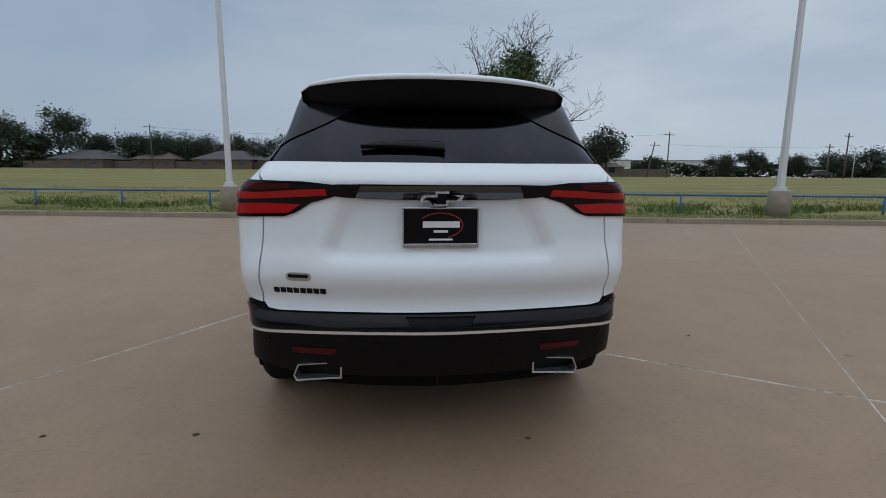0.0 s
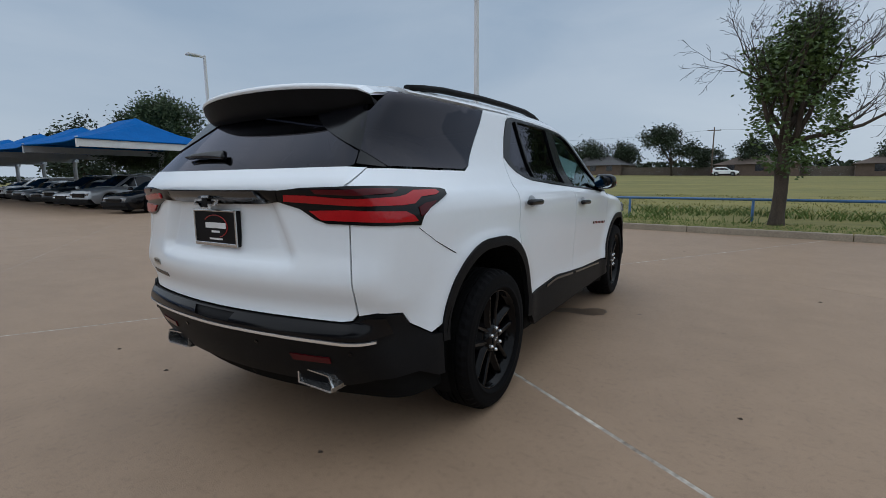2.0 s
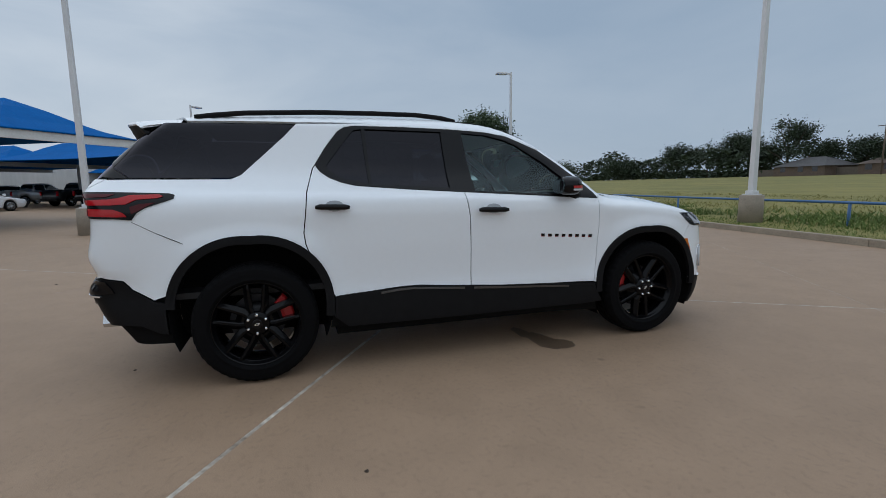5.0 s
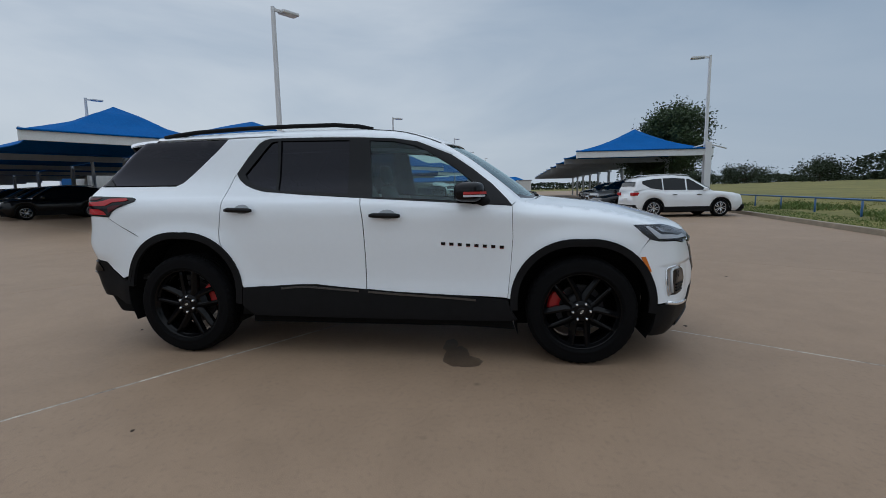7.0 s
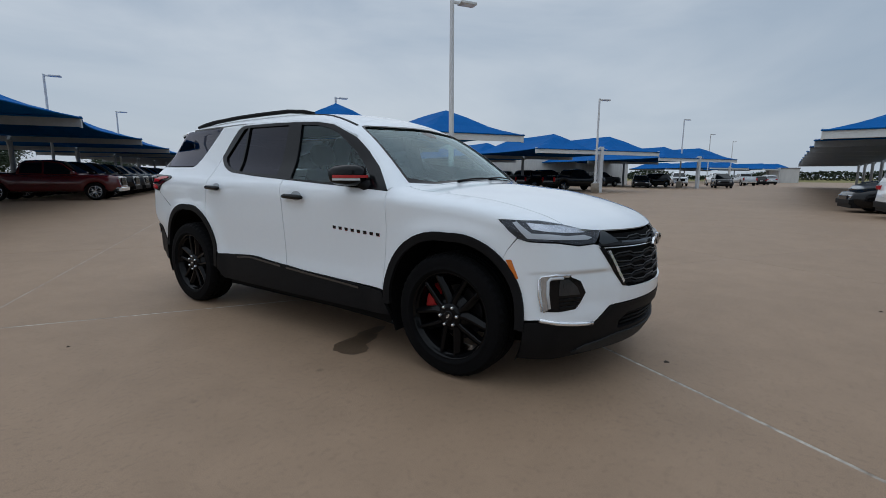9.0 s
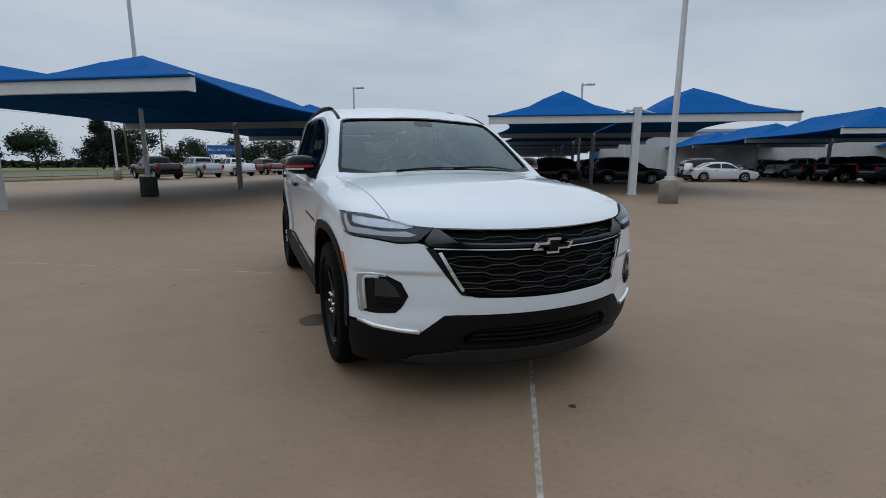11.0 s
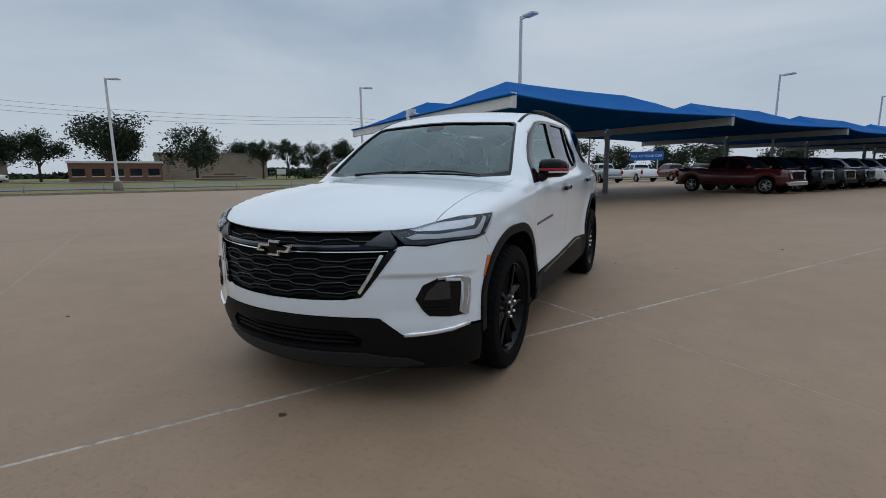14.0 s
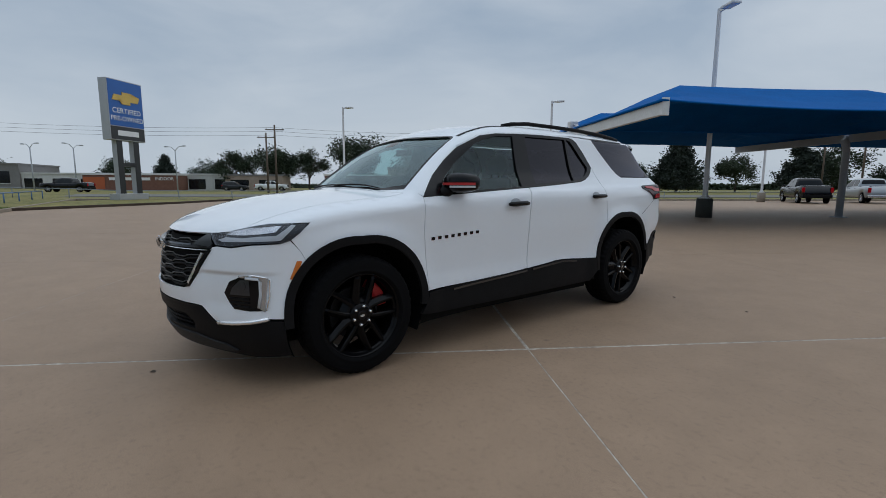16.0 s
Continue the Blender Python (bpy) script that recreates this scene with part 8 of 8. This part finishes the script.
# along the field kerb: nose to the kerb, or backed in
kerb_deg = 98.0
for k, (dist, kind, paint, nose_in) in enumerate(((0.0, "suv", "v_white", True), (3.3, "sedan", "v_black", False), (9.0, "suv", "v_silver", False), (12.0, "sedan", "v_white", False), (15.0, "suv", "v_grey", False), (18.0, "sedan", "v_black", False), (24, "sedan", "v_silver", False), (27, "suv", "v_black", False), (33, "suv", "v_white", False), (36, "sedan", "v_grey", False))):
    px, py = -16.9 - dist * 0.9903, 8.45 + dist * 0.1386 - (0.0 if nose_in else 1.0)
    park(kind, paint, "%s %s parked %s by the field kerb" % (WORD[paint], {"suv": "sport utility car", "sedan": "saloon car"}[kind], "nose in" if nose_in else "backed in"), stand(px, py, kerb_deg if nose_in else kerb_deg + 180))
# first canopy row, noses to the aisle
colours = ["v_red", "v_black", "v_grey", "v_black", "v_white", "v_silver", "v_white", "v_black", "v_black", "v_grey", "v_black", "v_white", "v_silver", "v_black", "v_white", "v_grey", "v_silver"]
for k, paint in enumerate(colours):
    u = -24.3 - 2.95 * k - (0.4 if k else 0)
    x, y = uv(u, 9.7)
    park("pickup", paint, "%s pickup truck parked under the shade canopy" % WORD[paint], stand(x, y, ROW_V + 180))
# behind it, noses to the road
for x, y, paint in ((8.0, -42.3, "v_black"), (5.0, -46.2, "v_silver"), (2.0, -51.0, "v_white"), (-1.3, -56.5, "v_red"), (-4.6, -62.0, "v_black"), (-7.8, -68.5, "v_silver"), (-11.0, -75.0, "v_white")):
    park("pickup", paint, "%s pickup truck parked facing the road" % WORD[paint], stand(x, y, -60))
# second canopy row, both sides
for k, (u, v, kind, paint, turn) in enumerate(((-29.3, -2.9, "suv", "v_black", 0), (-32.4, -2.9, "suv", "v_black", 0), (-36.5, -2.9, "suv", "v_grey", 0), (-43.0, -2.9, "suv", "v_black", 0), (-49.0, -2.9, "suv", "v_white", 0), (-28.9, -8.6, "suv", "v_black", 180), (-32.0, -8.6, "suv", "v_black", 180), (-38.6, -8.9, "suv", "v_grey", 180), (-44.0, -8.9, "suv", "v_black", 180), (-52.0, -2.9, "suv", "v_black", 0), (-55.0, -2.9, "pickup", "v_black", 0), (-58.0, -2.9, "pickup", "v_white", 0), (-61.0, -2.9, "pickup", "v_black", 0),
                                                (-31.0, -27.2, "pickup", "v_black", 180), (-35.0, -26.8, "pickup", "v_black", 180), (-38.4, -26.8, "pickup", "v_grey", 180), (-34.0, -16.4, "sedan", "v_white", 180), (-37.0, -16.8, "suv", "v_black", 180), (-49.4, -28.6, "suv", "v_black", 180), (-52.8, -28.6, "pickup", "v_white", 180), (-46.0, -28.5, "pickup", "v_silver", 180),
                                                (-44.0, -41.5, "pickup", "v_grey", 180), (-47.2, -41.5, "pickup", "v_white", 180), (-50.4, -41.5, "suv", "v_black", 180), (-41.0, -47.7, "suv", "v_black", 0), (-53.5, -41.5, "pickup", "v_grey", 180))):
    x, y = uv(u, v)
    park(kind, paint, "%s %s parked under the shade canopy" % (WORD[paint], {"suv": "sport utility car", "sedan": "saloon car", "pickup": "pickup truck"}[kind]), stand(x, y, ROW_V + turn))
for x, y, kind, paint, deg in ((-62.5, -1.4, "suv", "v_black", 12), (-71.0, -7.4, "pickup", "v_white", 15), (-76.0, -3.0, "pickup", "v_white", 15), (-84.0, 0.0, "pickup", "v_silver", 200), (-57.0, -9.5, "sedan", "v_black", 15), (-92.0, 1.5, "sedan", "v_black", 200), (-98.0, 3.0, "suv", "v_silver", 200)):
    park(kind, paint, "%s %s parked by the far canopies" % (WORD[paint], {"suv": "sport utility car", "sedan": "saloon car", "pickup": "pickup truck"}[kind]), stand(x, y, deg))
# crossing the far end of the aisle
x, y = uv(-70.7, 2.7)
park("pickup", "v_black", "black pickup truck standing across the far aisle", stand(x, y, ROW_V + 180))
# across the road
for x, y, kind, paint, deg in ((78, 4, "pickup", "v_black", 62), (86, -26, "pickup", "v_white", 240), (92, -21, "suv", "v_grey", 240), (96, 96, "suv", "v_grey", -8), (1.0, 104, "suv", "v_white", -8)):
    o = park(kind, paint, "%s %s standing across the road" % (WORD[paint], {"suv": "sport utility car", "pickup": "pickup truck"}[kind]), stand(x, y, deg))
    o.location.z = land(x, y)
